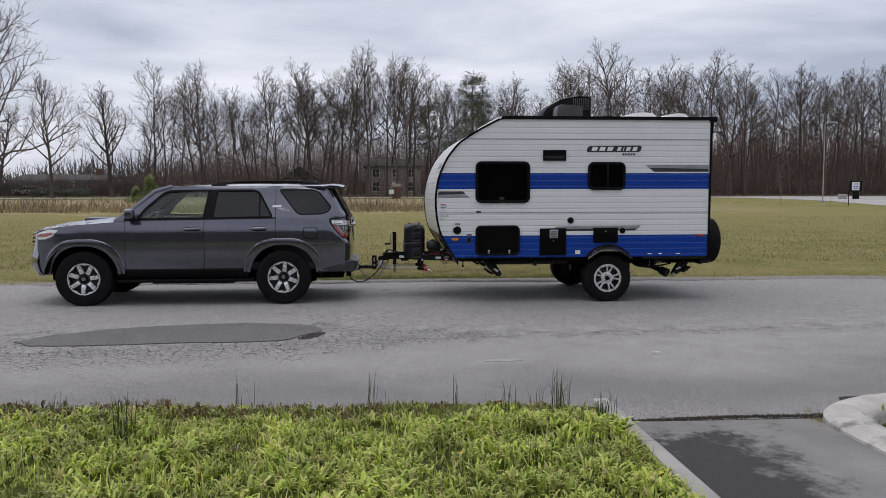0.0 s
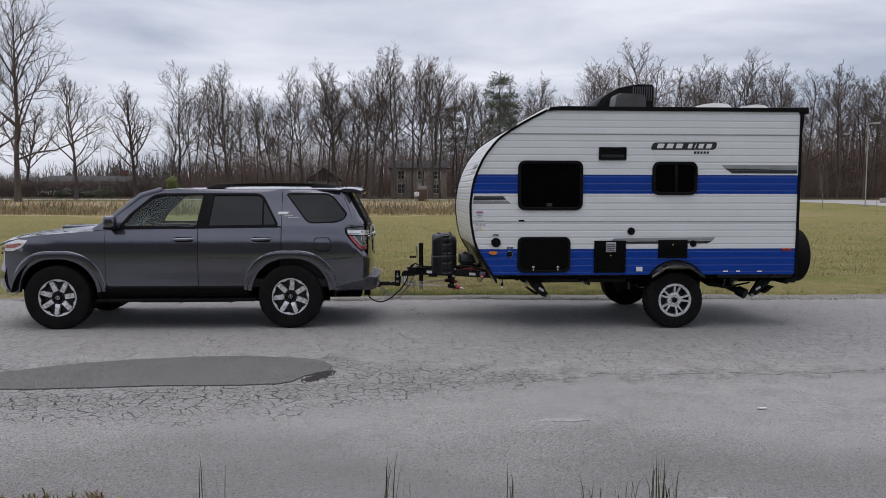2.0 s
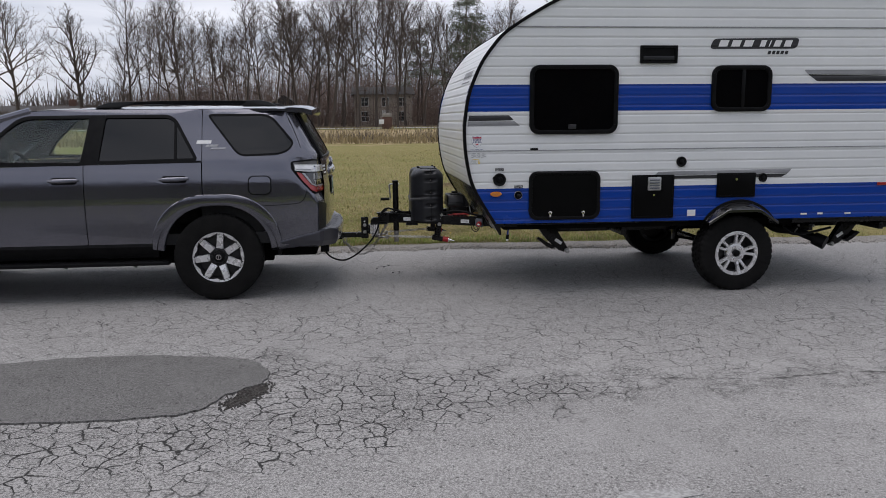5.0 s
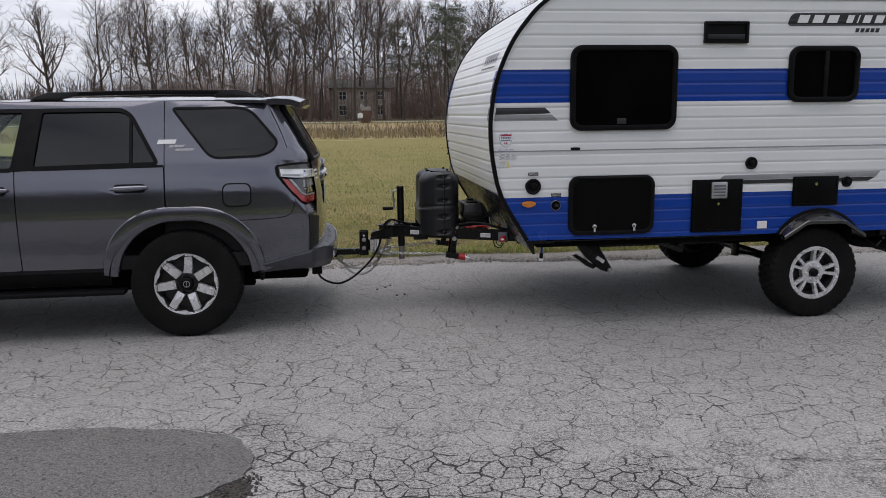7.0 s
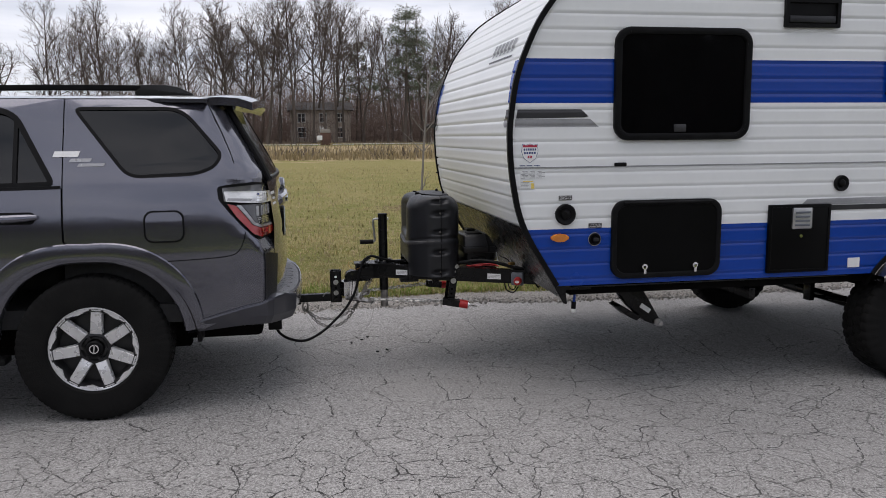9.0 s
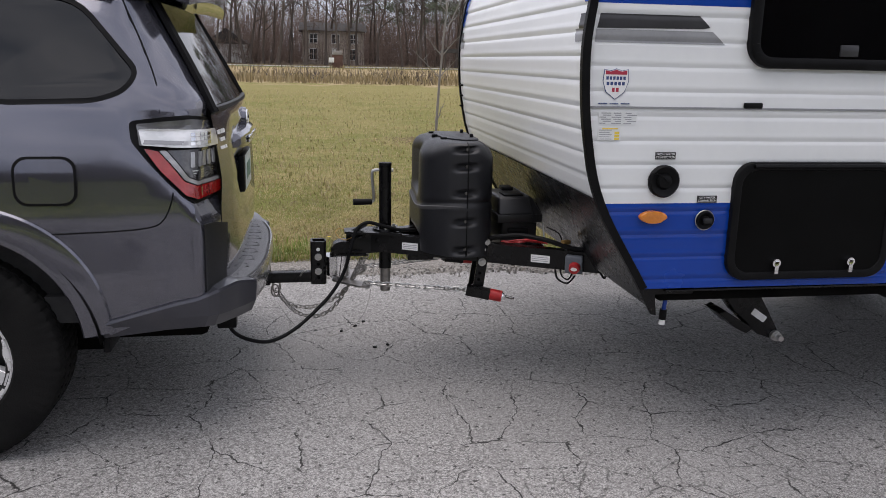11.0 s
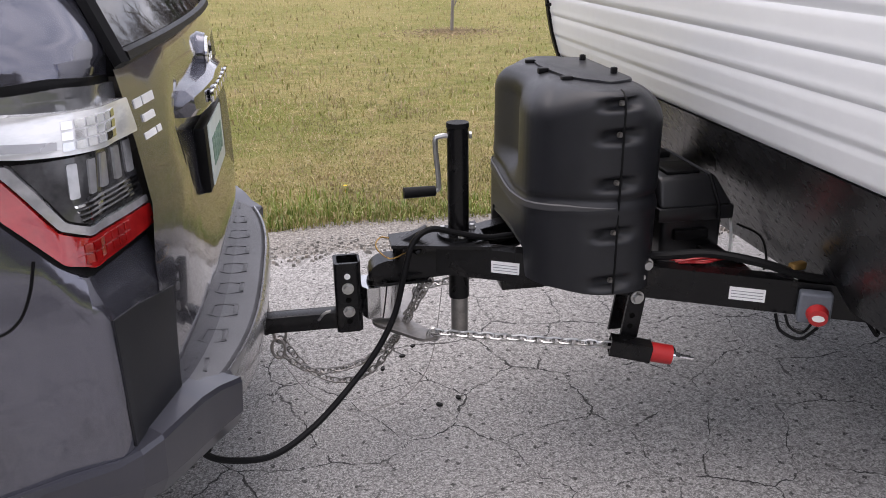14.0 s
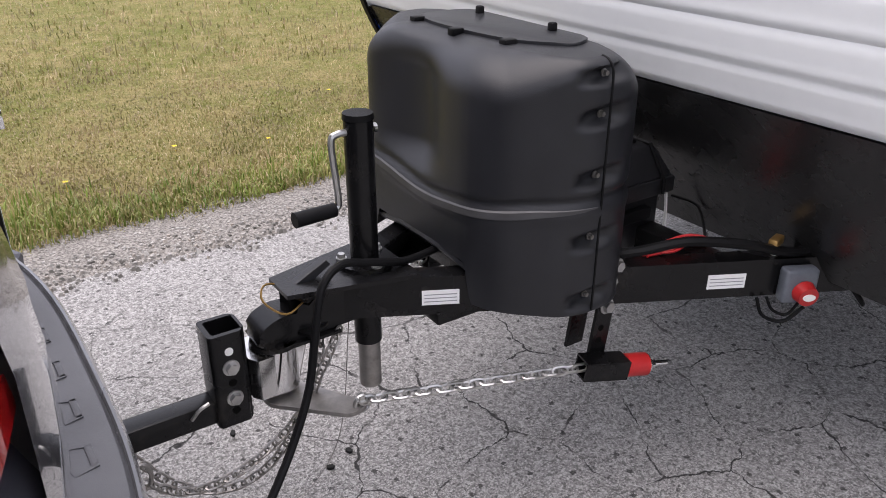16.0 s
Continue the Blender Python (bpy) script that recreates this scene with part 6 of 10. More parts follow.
def rib(v):
    """The siding's relief at a length v across the ribs."""
    f = (v / RIB) % 1.0
    return -0.0032 * math.exp(-((f - 0.5) / 0.085) ** 2) + 0.0013 * math.exp(-((f - 0.72) / 0.10) ** 2)


def rib_lines(a, b):
    out, k = [], int(a / RIB) - 1
    while k * RIB < b:
        out += [v for v in (RIB * (k + f) for f in (0.30, 0.39, 0.45, 0.5, 0.55, 0.61, 0.66, 0.72, 0.79, 0.90)) if a < v < b]
        k += 1
    return out


def wall_fn(far):
    def fn(u, v, o):
        d = rib(v) + o
        return (u, TW + d if far else -d, v)
    return fn


def wheel_notch(cx=3.478, r=0.394, z=0.665, zc=0.441):
    n = 14
    a = math.acos((z - zc) / r)
    return [(cx + r * math.sin(-a + 2 * a * i / n), zc + r * math.cos(-a + 2 * a * i / n)) for i in range(n + 1)]


for far in (False, True):
    for lo, hi, mt, nm in ((0.60, 0.985, BLUE_ALU, "lower_blue_siding"), (0.985, 1.655, WHITE_ALU, "white_siding"), (1.655, 1.885, BLUE_ALU, "blue_band_siding"), (1.885, 2.70, WHITE_ALU, "white_siding")):
        poly = clip(OUT, 1, lo, hi)
        if lo < 0.7:
            top = [p for p in poly if p[1] > 0.70]
            left = sorted([p for p in poly if p[0] < 2], key=lambda p: p[1])
            right = [p for p in poly if p[0] > 4]
            poly = left[::-1] + wheel_notch() + sorted(right, key=lambda p: p[1])
        bm = bmesh.new()
        skin(bm, [poly], wall_fn(far), (), rib_lines(lo, min(hi, 2.68)), 0.02)
        part(nm, bm, mt, van, smooth=25)
# joint lines between the siding sheets
for z in (1.317, 2.372):
    bm = bmesh.new()
    x0 = min(p[0] for p in clip(OUT, 1, z - 0.01, z + 0.01))
    box(bm, x0, 4.985, -0.0055, 0.0, z - 0.0035, z + 0.0035, 0)
    part("siding_joint", bm, GREY_VINYL, van)

# front sheet, ribbed across, from the skirt to the roof
def profile_points(lo, hi, n=260):
    d, pts = [0.0], FRONT
    for a, b in zip(pts, pts[1:]):
        d.append(d[-1] + math.hypot(b[0] - a[0], b[1] - a[1]))
    out = []
    for i in range(n + 1):
        s = lo + (hi - lo) * i / n
        k = max(j for j in range(len(d) - 1) if d[j] <= s)
        f = (s - d[k]) / (d[k + 1] - d[k])
        a, b = pts[k], pts[k + 1]
        t = Vector((b[0] - a[0], b[1] - a[1])).normalized()
        out.append((s, a[0] + f * (b[0] - a[0]), a[1] + f * (b[1] - a[1]), -t.y, t.x))
    return out, d[-1]


S_SKIRT = 0.372
_, S_ALL = profile_points(0, 0.1, 2)
rows, _ = profile_points(S_SKIRT, S_ALL - 0.001)
bm = bmesh.new()
L = []
for s, x, z, nx, nz in rows:
    d = rib(s) * 1.5
    L.append([(bm.verts.new((x + nx * d, y, z + nz * d)), bm.verts.new((x - nx * 0.02, y, z - nz * 0.02))) for y in (0.004, TW / 2, TW - 0.004)])
for r, q in zip(L, L[1:]):
    for i in range(2):
        bm.faces.new((r[i][0], r[i + 1][0], q[i + 1][0], q[i][0]))
        bm.faces.new((r[i][1], r[i + 1][1], q[i + 1][1], q[i][1])[::-1])
part("front_siding", bm, WHITE_ALU, van, smooth=25)
# roof, floor, rear wall
bm = bmesh.new()
box(bm, 1.84, 5.0, 0.0, TW, ROOF_Z - 0.04, ROOF_Z + 0.012, 0.008)
part("roof_sheet", bm, WHITE_PLASTIC, van)
bm = bmesh.new()
box(bm, 1.30, 4.99, 0.05, TW - 0.05, 0.61, 0.668, 0.0)
part("floor_pan", bm, UNDER, van)
bm = bmesh.new()
rl = [0.672] + rib_lines(0.68, 2.66) + [2.668]
L = [[bm.verts.new((4.985 + rib(z), y, z)) for y in (0.004, TW - 0.004)] for z in rl]
for r, q in zip(L, L[1:]):
    bm.faces.new((r[0], r[1], q[1], q[0]))
part("rear_siding", bm, WHITE_ALU, van, smooth=25)

# diamond plate at the front, down to the skirt
bm = bmesh.new()
def dp(t):
    return (1.018 + (1.246 - 1.018) * t, 0.992 + (0.596 - 0.992) * t)
prism(bm, [dp(0), dp(1), (1.258, 0.596), (1.240, 0.661), (1.36, 0.661), (1.36, 0.70), (1.055, 0.992)], "y", 0.03, TW - 0.03)
CHEQUER = surface("black_chequer_plate", (0.007, 0.007, 0.0073), (0.012, 0.012, 0.0125), 10, 0.27, bump=0.03, bscale=180, spec=0.6)
plate_ob = part("diamond_plate", bm, CHEQUER, van, "glossy black chequer plate")
random.seed(3)
bm = bmesh.new()
dirv = Vector((dp(1)[0] - dp(0)[0], 0, dp(1)[1] - dp(0)[1]))
length = dirv.length
dirv.normalize()
nrm = Vector((dirv.z, 0, -dirv.x))
row = 0
s = 0.014
while s < length - 0.01:
    y = 0.05 + (0.021 if row % 2 else 0)
    while y < TW - 0.05:
        p = Vector((dp(0)[0], y, dp(0)[1])) + dirv * s
        ang = radians(45 if row % 2 else -45)
        a = (dirv * math.cos(ang) + Vector((0, 1, 0)) * math.sin(ang)) * 0.0115
        b = (Vector((0, 1, 0)) * math.cos(ang) - dirv * math.sin(ang)) * 0.0036
        c = bm.verts.new(p + nrm * 0.0015)
        e = [bm.verts.new(p + k) for k in (a, b, -a, -b)]
        for i in range(4):
            bm.faces.new((e[i], e[(i + 1) % 4], c))
        y += 0.042
    s += 0.021
    row += 1
q = part("tread_relief", bm, CHEQUER, plate_ob, smooth=60)
q["kind"] = "stuff"
# side skirt point below the blue
for y0, y1 in ((0.014, 0.03), (TW - 0.03, TW - 0.014)):
    bm = bmesh.new()
    prism(bm, [(1.030, 0.985), (1.200, 0.668), (1.262, 0.668), (1.275, 0.566), (1.255, 0.570), (1.015, 0.99)], "y", y0, y1)
    part("front_skirt", bm, BLACK_PAINT, van)
for y0, y1 in ((0.031, 0.036), (TW - 0.036, TW - 0.031)):
    bm = bmesh.new()
    prism(bm, [(1.035, 0.985), (1.240, 0.640), (1.42, 0.640), (1.42, 0.985)], "y", y0, y1)
    part("skirt_lining", bm, BLACK_PAINT, van)

# black edge trim round the curved front, along roof and rear corner
def trim_strip(bm, pts, y0, y1, w):
    a = [Vector((p[0], p[1])) for p in pts]
    R = []
    for i, p in enumerate(a):
        t = (a[min(i + 1, len(a) - 1)] - a[max(i - 1, 0)]).normalized()
        n = Vector((-t.y, t.x))
        R.append([bm.verts.new(c) for c in (((p + n * 0.010).x, y0, (p + n * 0.010).y), ((p + n * 0.010).x, y1, (p + n * 0.010).y), ((p - n * w).x, y1, (p - n * w).y), ((p - n * w).x, y0, (p - n * w).y))])
    for r, s in zip(R, R[1:]):
        for k in range(4):
            m = (k + 1) % 4
            bm.faces.new((r[k], r[m], s[m], s[k]))
    bm.faces.new(R[0][::-1])
    bm.faces.new(R[-1])


for y0, y1 in ((-0.012, 0.012), (TW - 0.012, TW + 0.012)):
    bm = bmesh.new()
    trim_strip(bm, FRONT, y0, y1, 0.018)
    part("front_edge_trim", bm, BLACK_PLASTIC, van, "black edge trim")
    bm = bmesh.new()
    prism(bm, [(1.86, 2.640), (1.90, 2.690), (2.05, 2.700), (5.03, 2.700), (5.06, 2.685), (5.05, 2.652), (1.95, 2.652)], "y", y0 - 0.01 if y0 < 1 else y0, y1 if y0 < 1 else y1 + 0.01)
    part("roof_edge_trim", bm, BLACK_PLASTIC, van)
    bm = bmesh.new()
    prism(bm, [(4.975, 0.62), (4.985, 2.68), (5.035, 2.66), (5.03, 2.55), (5.012, 2.4), (5.008, 0.62)], "y", y0, y1)
    box(bm, 4.965, 5.085, y0 - 0.018, y1 + 0.018, 2.625, 2.712, 0.02)
    part("rear_corner_trim", bm, BLACK_PLASTIC, van)
# printed bands and wedges
def decal(nm, poly, mt, lift=0.0022, far=False):
    bm = bmesh.new()
    vs = [p[1] for p in poly]
    skin(bm, [poly], (lambda u, v, o: (u, -(rib(v) + lift + o), v)), (), rib_lines(min(vs), max(vs)), 0.001)
    return part(nm, bm, mt, van, smooth=25)


decal("dark_wedge_stripe", [(0.975, 1.575), (0.985, 1.622), (1.335, 1.622), (1.375, 1.585), (1.35, 1.580)], CHARCOAL_VINYL)
decal("grey_wedge_stripe", [(0.970, 1.530), (0.972, 1.572), (1.385, 1.572), (1.435, 1.530)], GREY_VINYL)
decal("dark_wedge_stripe", [(4.11, 1.932), (4.06, 1.965), (4.97, 1.948), (4.97, 1.905), (4.15, 1.905)], CHARCOAL_VINYL)
decal("grey_wedge_stripe", [(4.055, 1.968), (4.02, 2.005), (4.97, 2.005), (4.97, 1.952)], GREY_VINYL)
decal("grey_wedge_stripe", [(2.66, 1.078), (2.70, 1.112), (3.96, 1.122), (3.925, 1.082)], GREY_VINYL)
decal("dark_wedge_stripe", [(2.80, 1.046), (2.80, 1.074), (3.92, 1.078), (3.86, 1.048)], CHARCOAL_VINYL)
# name plate: black capsule with plain pale bars
cap = decal("name_plate", round_poly([(3.125, 2.185), (3.16, 2.275), (3.96, 2.285), (3.935, 2.190)], 0.04), CHARCOAL_VINYL, 0.003)
for x0, x1 in ((3.205, 3.305), (3.32, 3.42), (3.435, 3.535), (3.585, 3.655), (3.67, 3.70), (3.715, 3.795), (3.81, 3.895)):
    bm = bmesh.new()
    prism(bm, [(x0, 2.207), (x1 - 0.02, 2.207), (x1, 2.262), (x0 + 0.02, 2.262)], "y", -0.0052, -0.003)
    part("name_bar", bm, WHITE_VINYL, cap)
for x0 in (3.665, 3.705, 3.745, 3.785, 3.825):
    bm = bmesh.new()
    prism(bm, [(x0, 2.142), (x0 + 0.026, 2.142), (x0 + 0.034, 2.170), (x0 + 0.008, 2.170)], "y", -0.0045, 0.0)
    part("name_bar", bm, CHARCOAL_VINYL, cap)


# windows: raised round-cornered frame and a smoked pane
def rv_window(nm, x0, x1, z0, z1, r, divider=None, latch=False):
    bm = bmesh.new()
    hoop(bm, rrect(x0, x1, z0, z1, r, 7), rrect(x0 + 0.038, x1 - 0.038, z0 + 0.038, z1 - 0.038, r * 0.62, 7), "y", -0.026, 0.004)
    bmesh.ops.bevel(bm, geom=[e for e in bm.edges if all(abs(v.co.y + 0.026) < 1e-5 for v in e.verts)], offset=0.007, segments=2, profile=0.5, affect="EDGES")
    w = part(nm, bm, BLACK_PLASTIC, van, "black-framed smoked window")
    bm = bmesh.new()
    prism(bm, rrect(x0 + 0.03, x1 - 0.03, z0 + 0.03, z1 - 0.03, r * 0.6, 7), "y", -0.012, 0.0)
    part("pane", bm, DARK_PANE, w)
    if divider:
        bm = bmesh.new()
        box(bm, divider - 0.016, divider + 0.016, -0.022, -0.011, z0 + 0.034, z1 - 0.034, 0.004)
        part("sash_bar", bm, BLACK_PLASTIC, w)
    if latch:
        bm = bmesh.new()
        box(bm, (x0 + x1) / 2 - 0.05, (x0 + x1) / 2 + 0.02, -0.020, -0.010, z0 + 0.045, z0 + 0.085, 0.004)
        part("window_latch", bm, CHARCOAL_VINYL, w)
    return w


rv_window("large_window", 1.515, 2.305, 1.455, 2.052, 0.085, latch=True)
rv_window("small_window", 3.158, 3.715, 1.640, 2.045, 0.085, divider=3.45)
# range hood vent
bm = bmesh.new()
hoop(bm, rrect(2.495, 2.830, 2.062, 2.215, 0.006, 2), rrect(2.515, 2.810, 2.082, 2.195, 0.004, 2), "y", -0.022, 0.004)
box(bm, 2.51, 2.815, -0.008, 0.0, 2.08, 2.20)
vent = part("hood_vent", bm, BLACK_PLASTIC, van)
bm = bmesh.new()
box(bm, 2.522, 2.803, -0.018, -0.006, 2.088, 2.125, 0.004, Matrix.Identity(4))
part("vent_flap", bm, BLACK_ROUGH, vent)
# luggage hatch
bm = bmesh.new()
hoop(bm, rrect(1.515, 2.162, 0.700, 1.132, 0.075, 7), rrect(1.545, 2.132, 0.730, 1.102, 0.055, 7), "y", -0.022, 0.004)
bmesh.ops.bevel(bm, geom=[e for e in bm.edges if all(abs(v.co.y + 0.022) < 1e-5 for v in e.verts)], offset=0.006, segments=2, profile=0.5, affect="EDGES")
hatch = part("luggage_hatch", bm, BLACK_PLASTIC, van, "black luggage hatch")
bm = bmesh.new()
prism(bm, rrect(1.54, 2.137, 0.725, 1.107, 0.055, 7), "y", -0.016, 0.0)
part("hatch_door", bm, HATCH_BLACK, hatch)
for x in (1.705, 2.005):
    bm = bmesh.new()
    cyl(bm, (x, -0.016, 0.765), (x, -0.034, 0.765), 0.016, seg=14)
    box(bm, x - 0.008, x + 0.008, -0.038, -0.030, 0.725, 0.775, 0.003)
    part("hatch_latch", bm, CHROME, hatch)
bm = bmesh.new()
cyl(bm, (1.58, -0.026, 1.118), (2.10, -0.026, 1.118), 0.008, seg=8)
part("hatch_hinge", bm, BLACK_PLASTIC, hatch)
# water heater door and outside shower box
def utility(nm, x0, x1, z0, z1, lab):
    bm = bmesh.new()
    box(bm, x0, x1, -0.020, 0.004, z0, z1, 0.005)
    o = part(nm, bm, HATCH_BLACK, van, lab)
    bm = bmesh.new()
    hoop(bm, rrect(x0 + 0.014, x1 - 0.014, z0 + 0.014, z1 - 0.014, 0.004, 2), rrect(x0 + 0.019, x1 - 0.019, z0 + 0.019, z1 - 0.019, 0.004, 2), "y", -0.0225, -0.018)
    part("lid_groove", bm, BLACK_PLASTIC, o)
    return o


wh = utility("heater_door", 2.455, 2.845, 0.695, 1.085, "flat black water heater door")
bm = bmesh.new()
box(bm, 2.595, 2.720, -0.030, -0.018, 0.945, 1.068, 0.010)
v = part("exhaust_vent", bm, surface("satin_steel", (0.42, 0.42, 0.42), (0.52, 0.52, 0.52), 20, 0.35, 0.9), wh)
for i in range(4):
    bm = bmesh.new()
    box(bm, 2.612, 2.703, -0.034, -0.028, 0.962 + 0.024 * i, 0.974 + 0.024 * i, 0.002)
    part("vent_slot", bm, GREY_PLASTIC, v)
bm = bmesh.new()
cyl(bm, (2.655, -0.020, 0.905), (2.655, -0.027, 0.905), 0.010, seg=12)
part("door_catch", bm, CHROME, wh)
sh = utility("shower_box", 3.250, 3.612, 0.872, 1.092, "flat black outside shower box")
bm = bmesh.new()
cyl(bm, (3.425, -0.020, 1.035), (3.425, -0.029, 1.035), 0.012, seg=12)
part("door_catch", bm, CHROME, sh)
# round ports
def port(nm, x, z, r, lab=""):
    bm = bmesh.new()
    lathe(bm, [(0.0, r), (0.012, r), (0.018, r * 0.9), (0.014, r * 0.72), (0.010, r * 0.5), (0.022, r * 0.40), (0.026, r * 0.2), (0.026, 0.0)], (x, 0, z), (0, -1, 0), 30)
    return part(nm, bm, BLACK_PLASTIC, van, lab)


port("cable_port", 2.908, 1.200, 0.046)
port("power_inlet", 3.685, 1.045, 0.040)
p_ = port("fresh_water_inlet", 1.252, 1.064, 0.057, "black fresh water filler cap")
bm = bmesh.new()
sweep(bm, smooth_line([(1.19, -0.012, 1.07), (1.20, -0.026, 1.095), (1.235, -0.030, 1.085), (1.255, -0.028, 1.066)], 5), 0.0022, 5)
part("cap_tether", bm, BLACK_PLASTIC, p_)
p_ = port("city_water_inlet", 1.420, 0.924, 0.033)
bm = bmesh.new()
sweep(bm, [(1.420 + 0.035 * math.cos(a), -0.006, 0.924 + 0.035 * math.sin(a)) for a in (2 * math.pi * i / 28 for i in range(28))], 0.0022, 6, closed=True)
part("inlet_ring", bm, ZINC, p_)
bm = bmesh.new()
box(bm, 1.405, 1.438, -0.032, -0.020, 0.916, 0.934, 0.004)
part("inlet_cap_grip", bm, BLACK_ROUGH, p_)
bm = bmesh.new()
prism(bm, [(1.219 + 0.052 * math.cos(a), 0.939 + 0.022 * math.sin(a)) for a in (2 * math.pi * i / 24 for i in range(24))], "y", -0.024, 0.0, bevel=0.006)
part("side_marker_lamp", bm, LENS_AMBER, van, "amber side marker lamp")
for x, z, tx in ((1.252, 1.153, "FRESH WATER\nCONNECTION"), (1.423, 0.999, "CITY WATER\nCONNECTION")):
    bm = bmesh.new()
    box(bm, x - 0.037, x + 0.037, -0.0045, 0.0, z - 0.0125, z + 0.0125)
    tg_ = part("warning_label", bm, CHARCOAL_VINYL, van, "black label with white words")
    letters("label_words", tx, 0.0105, WHITE_VINYL, tg_, pose(x, -0.0050, z, 90, 0, 0), 0.0003)
bm = bmesh.new()
box(bm, 1.525, 1.595, -0.012, 0.0, 1.318, 1.338, 0.005)
part("hatch_holder", bm, BLACK_PLASTIC, van)
# dealer shield and paper stickers, drawn plain
sx, sz = 1.052, 1.398
bm = bmesh.new()
shield = [(sx - 0.042, sz + 0.045), (sx - 0.02, sz + 0.040), (sx, sz + 0.047), (sx + 0.02, sz + 0.040), (sx + 0.042, sz + 0.045), (sx + 0.046, sz + 0.005), (sx + 0.034, sz - 0.030), (sx, sz - 0.056), (sx - 0.034, sz - 0.030), (sx - 0.046, sz + 0.005)]
prism(bm, shield, "y", -0.0024, 0.0)
so = part("dealer_sticker", bm, surface("sticker_navy", (0.03, 0.05, 0.16), (0.04, 0.07, 0.20)), van, "small shield-shaped dealer sticker")
bm = bmesh.new()
prism(bm, [(sx + (a - sx) * 0.955, sz + (b - sz) * 0.955) for a, b in shield], "y", -0.0030, -0.002)
part("sticker_face", bm, WHITE_VINYL, so)
STICKER_RED = surface("sticker_red", (0.34, 0.02, 0.045), (0.42, 0.03, 0.06))
NAVY = bpy.data.materials["sticker_navy"]
bm = bmesh.new()
prism(bm, [(sx - 0.038, sz + 0.027), (sx - 0.038, sz + 0.041), (sx - 0.019, sz + 0.037), (sx, sz + 0.043), (sx + 0.019, sz + 0.037), (sx + 0.038, sz + 0.041), (sx + 0.038, sz + 0.027)], "y", -0.0035, -0.0028)
part("sticker_bar", bm, STICKER_RED, so)
# unread lines: rows of short strokes
for row_z, row_h, row_w, cells, mt in ((sz + 0.010, 0.013, 0.036, 6, NAVY), (sz - 0.008, 0.013, 0.034, 5, NAVY), (sz - 0.030, 0.016, 0.014, 2, STICKER_RED)):
    cw = 2 * row_w / cells
    for i in range(cells):
        bm = bmesh.new()
        x0 = sx - row_w + cw * i + cw * 0.12
        box(bm, x0, x0 + cw * 0.70, -0.0036, -0.0028, row_z, row_z + row_h * 0.85)
        part("sticker_bar", bm, mt, so)
for z0, w, n_ in ((sz - 0.071, 0.056, 14), (sz - 0.081, 0.046, 12)):
    for i in range(n_):
        if i % 5 != 4:
            bm = bmesh.new()
            x0 = sx - w + 2 * w * i / n_
            box(bm, x0, x0 + 1.5 * w / n_, -0.0024, 0.0, z0, z0 + 0.0040)
            part("sticker_bar", bm, NAVY, so)
bm = bmesh.new()
box(bm, 1.00, 1.135, -0.0022, 0.0, 1.258, 1.303)
box(bm, 1.00, 1.080, -0.0022, 0.0, 1.205, 1.250)
paper = part("paper_sticker", bm, surface("pale_sticker_film", (0.68, 0.69, 0.69), (0.74, 0.75, 0.75), 9, 0.4), van, "small white paper notice")
for i in range(6):
    for j in range(3):
        bm = bmesh.new()
        x0 = 1.003 + 0.043 * j + 0.006 * ((i * 5 + j * 3) % 3)
        box(bm, x0, x0 + 0.022 + 0.006 * ((i + 2 * j) % 3), -0.0030, -0.0020, 1.262 + 0.0068 * i, 1.2646 + 0.0068 * i)
        part("print_line", bm, GREY_VINYL, paper)
for i in range(5):
    bm = bmesh.new()
    box(bm, 1.004, 1.050 - 0.008 * (i % 2), -0.0030, -0.0020, 1.209 + 0.0075 * i, 1.2108 + 0.0075 * i)
    part("print_line", bm, GREY_VINYL, paper)
for i in range(3):
    bm = bmesh.new()
    box(bm, 1.060, 1.077, -0.0030, -0.0020, 1.207 + 0.010 * i, 1.2145 + 0.010 * i)
    part("print_block", bm, YELLOW, paper)
bm = bmesh.new()
box(bm, 1.015, 1.072, -0.0030, -0.0020, 1.243, 1.247)
part("print_block", bm, YELLOW, paper)
for x, z, w, h in ((3.02, 0.735, 0.075, 0.055), (4.10, 0.704, 0.06, 0.014), (4.26, 0.704, 0.05, 0.016), (4.53, 0.702, 0.06, 0.012)):
    bm = bmesh.new()
    box(bm, x - w / 2, x + w / 2, -0.0065, 0.0, z - h / 2, z + h / 2)
    part("small_notice", bm, WHITE_VINYL, van)
bm = bmesh.new()
box(bm, 4.80, 4.93, -0.010, 0.0, 0.955, 0.985, 0.006)
part("rear_reflector", bm, LENS_RED, van)
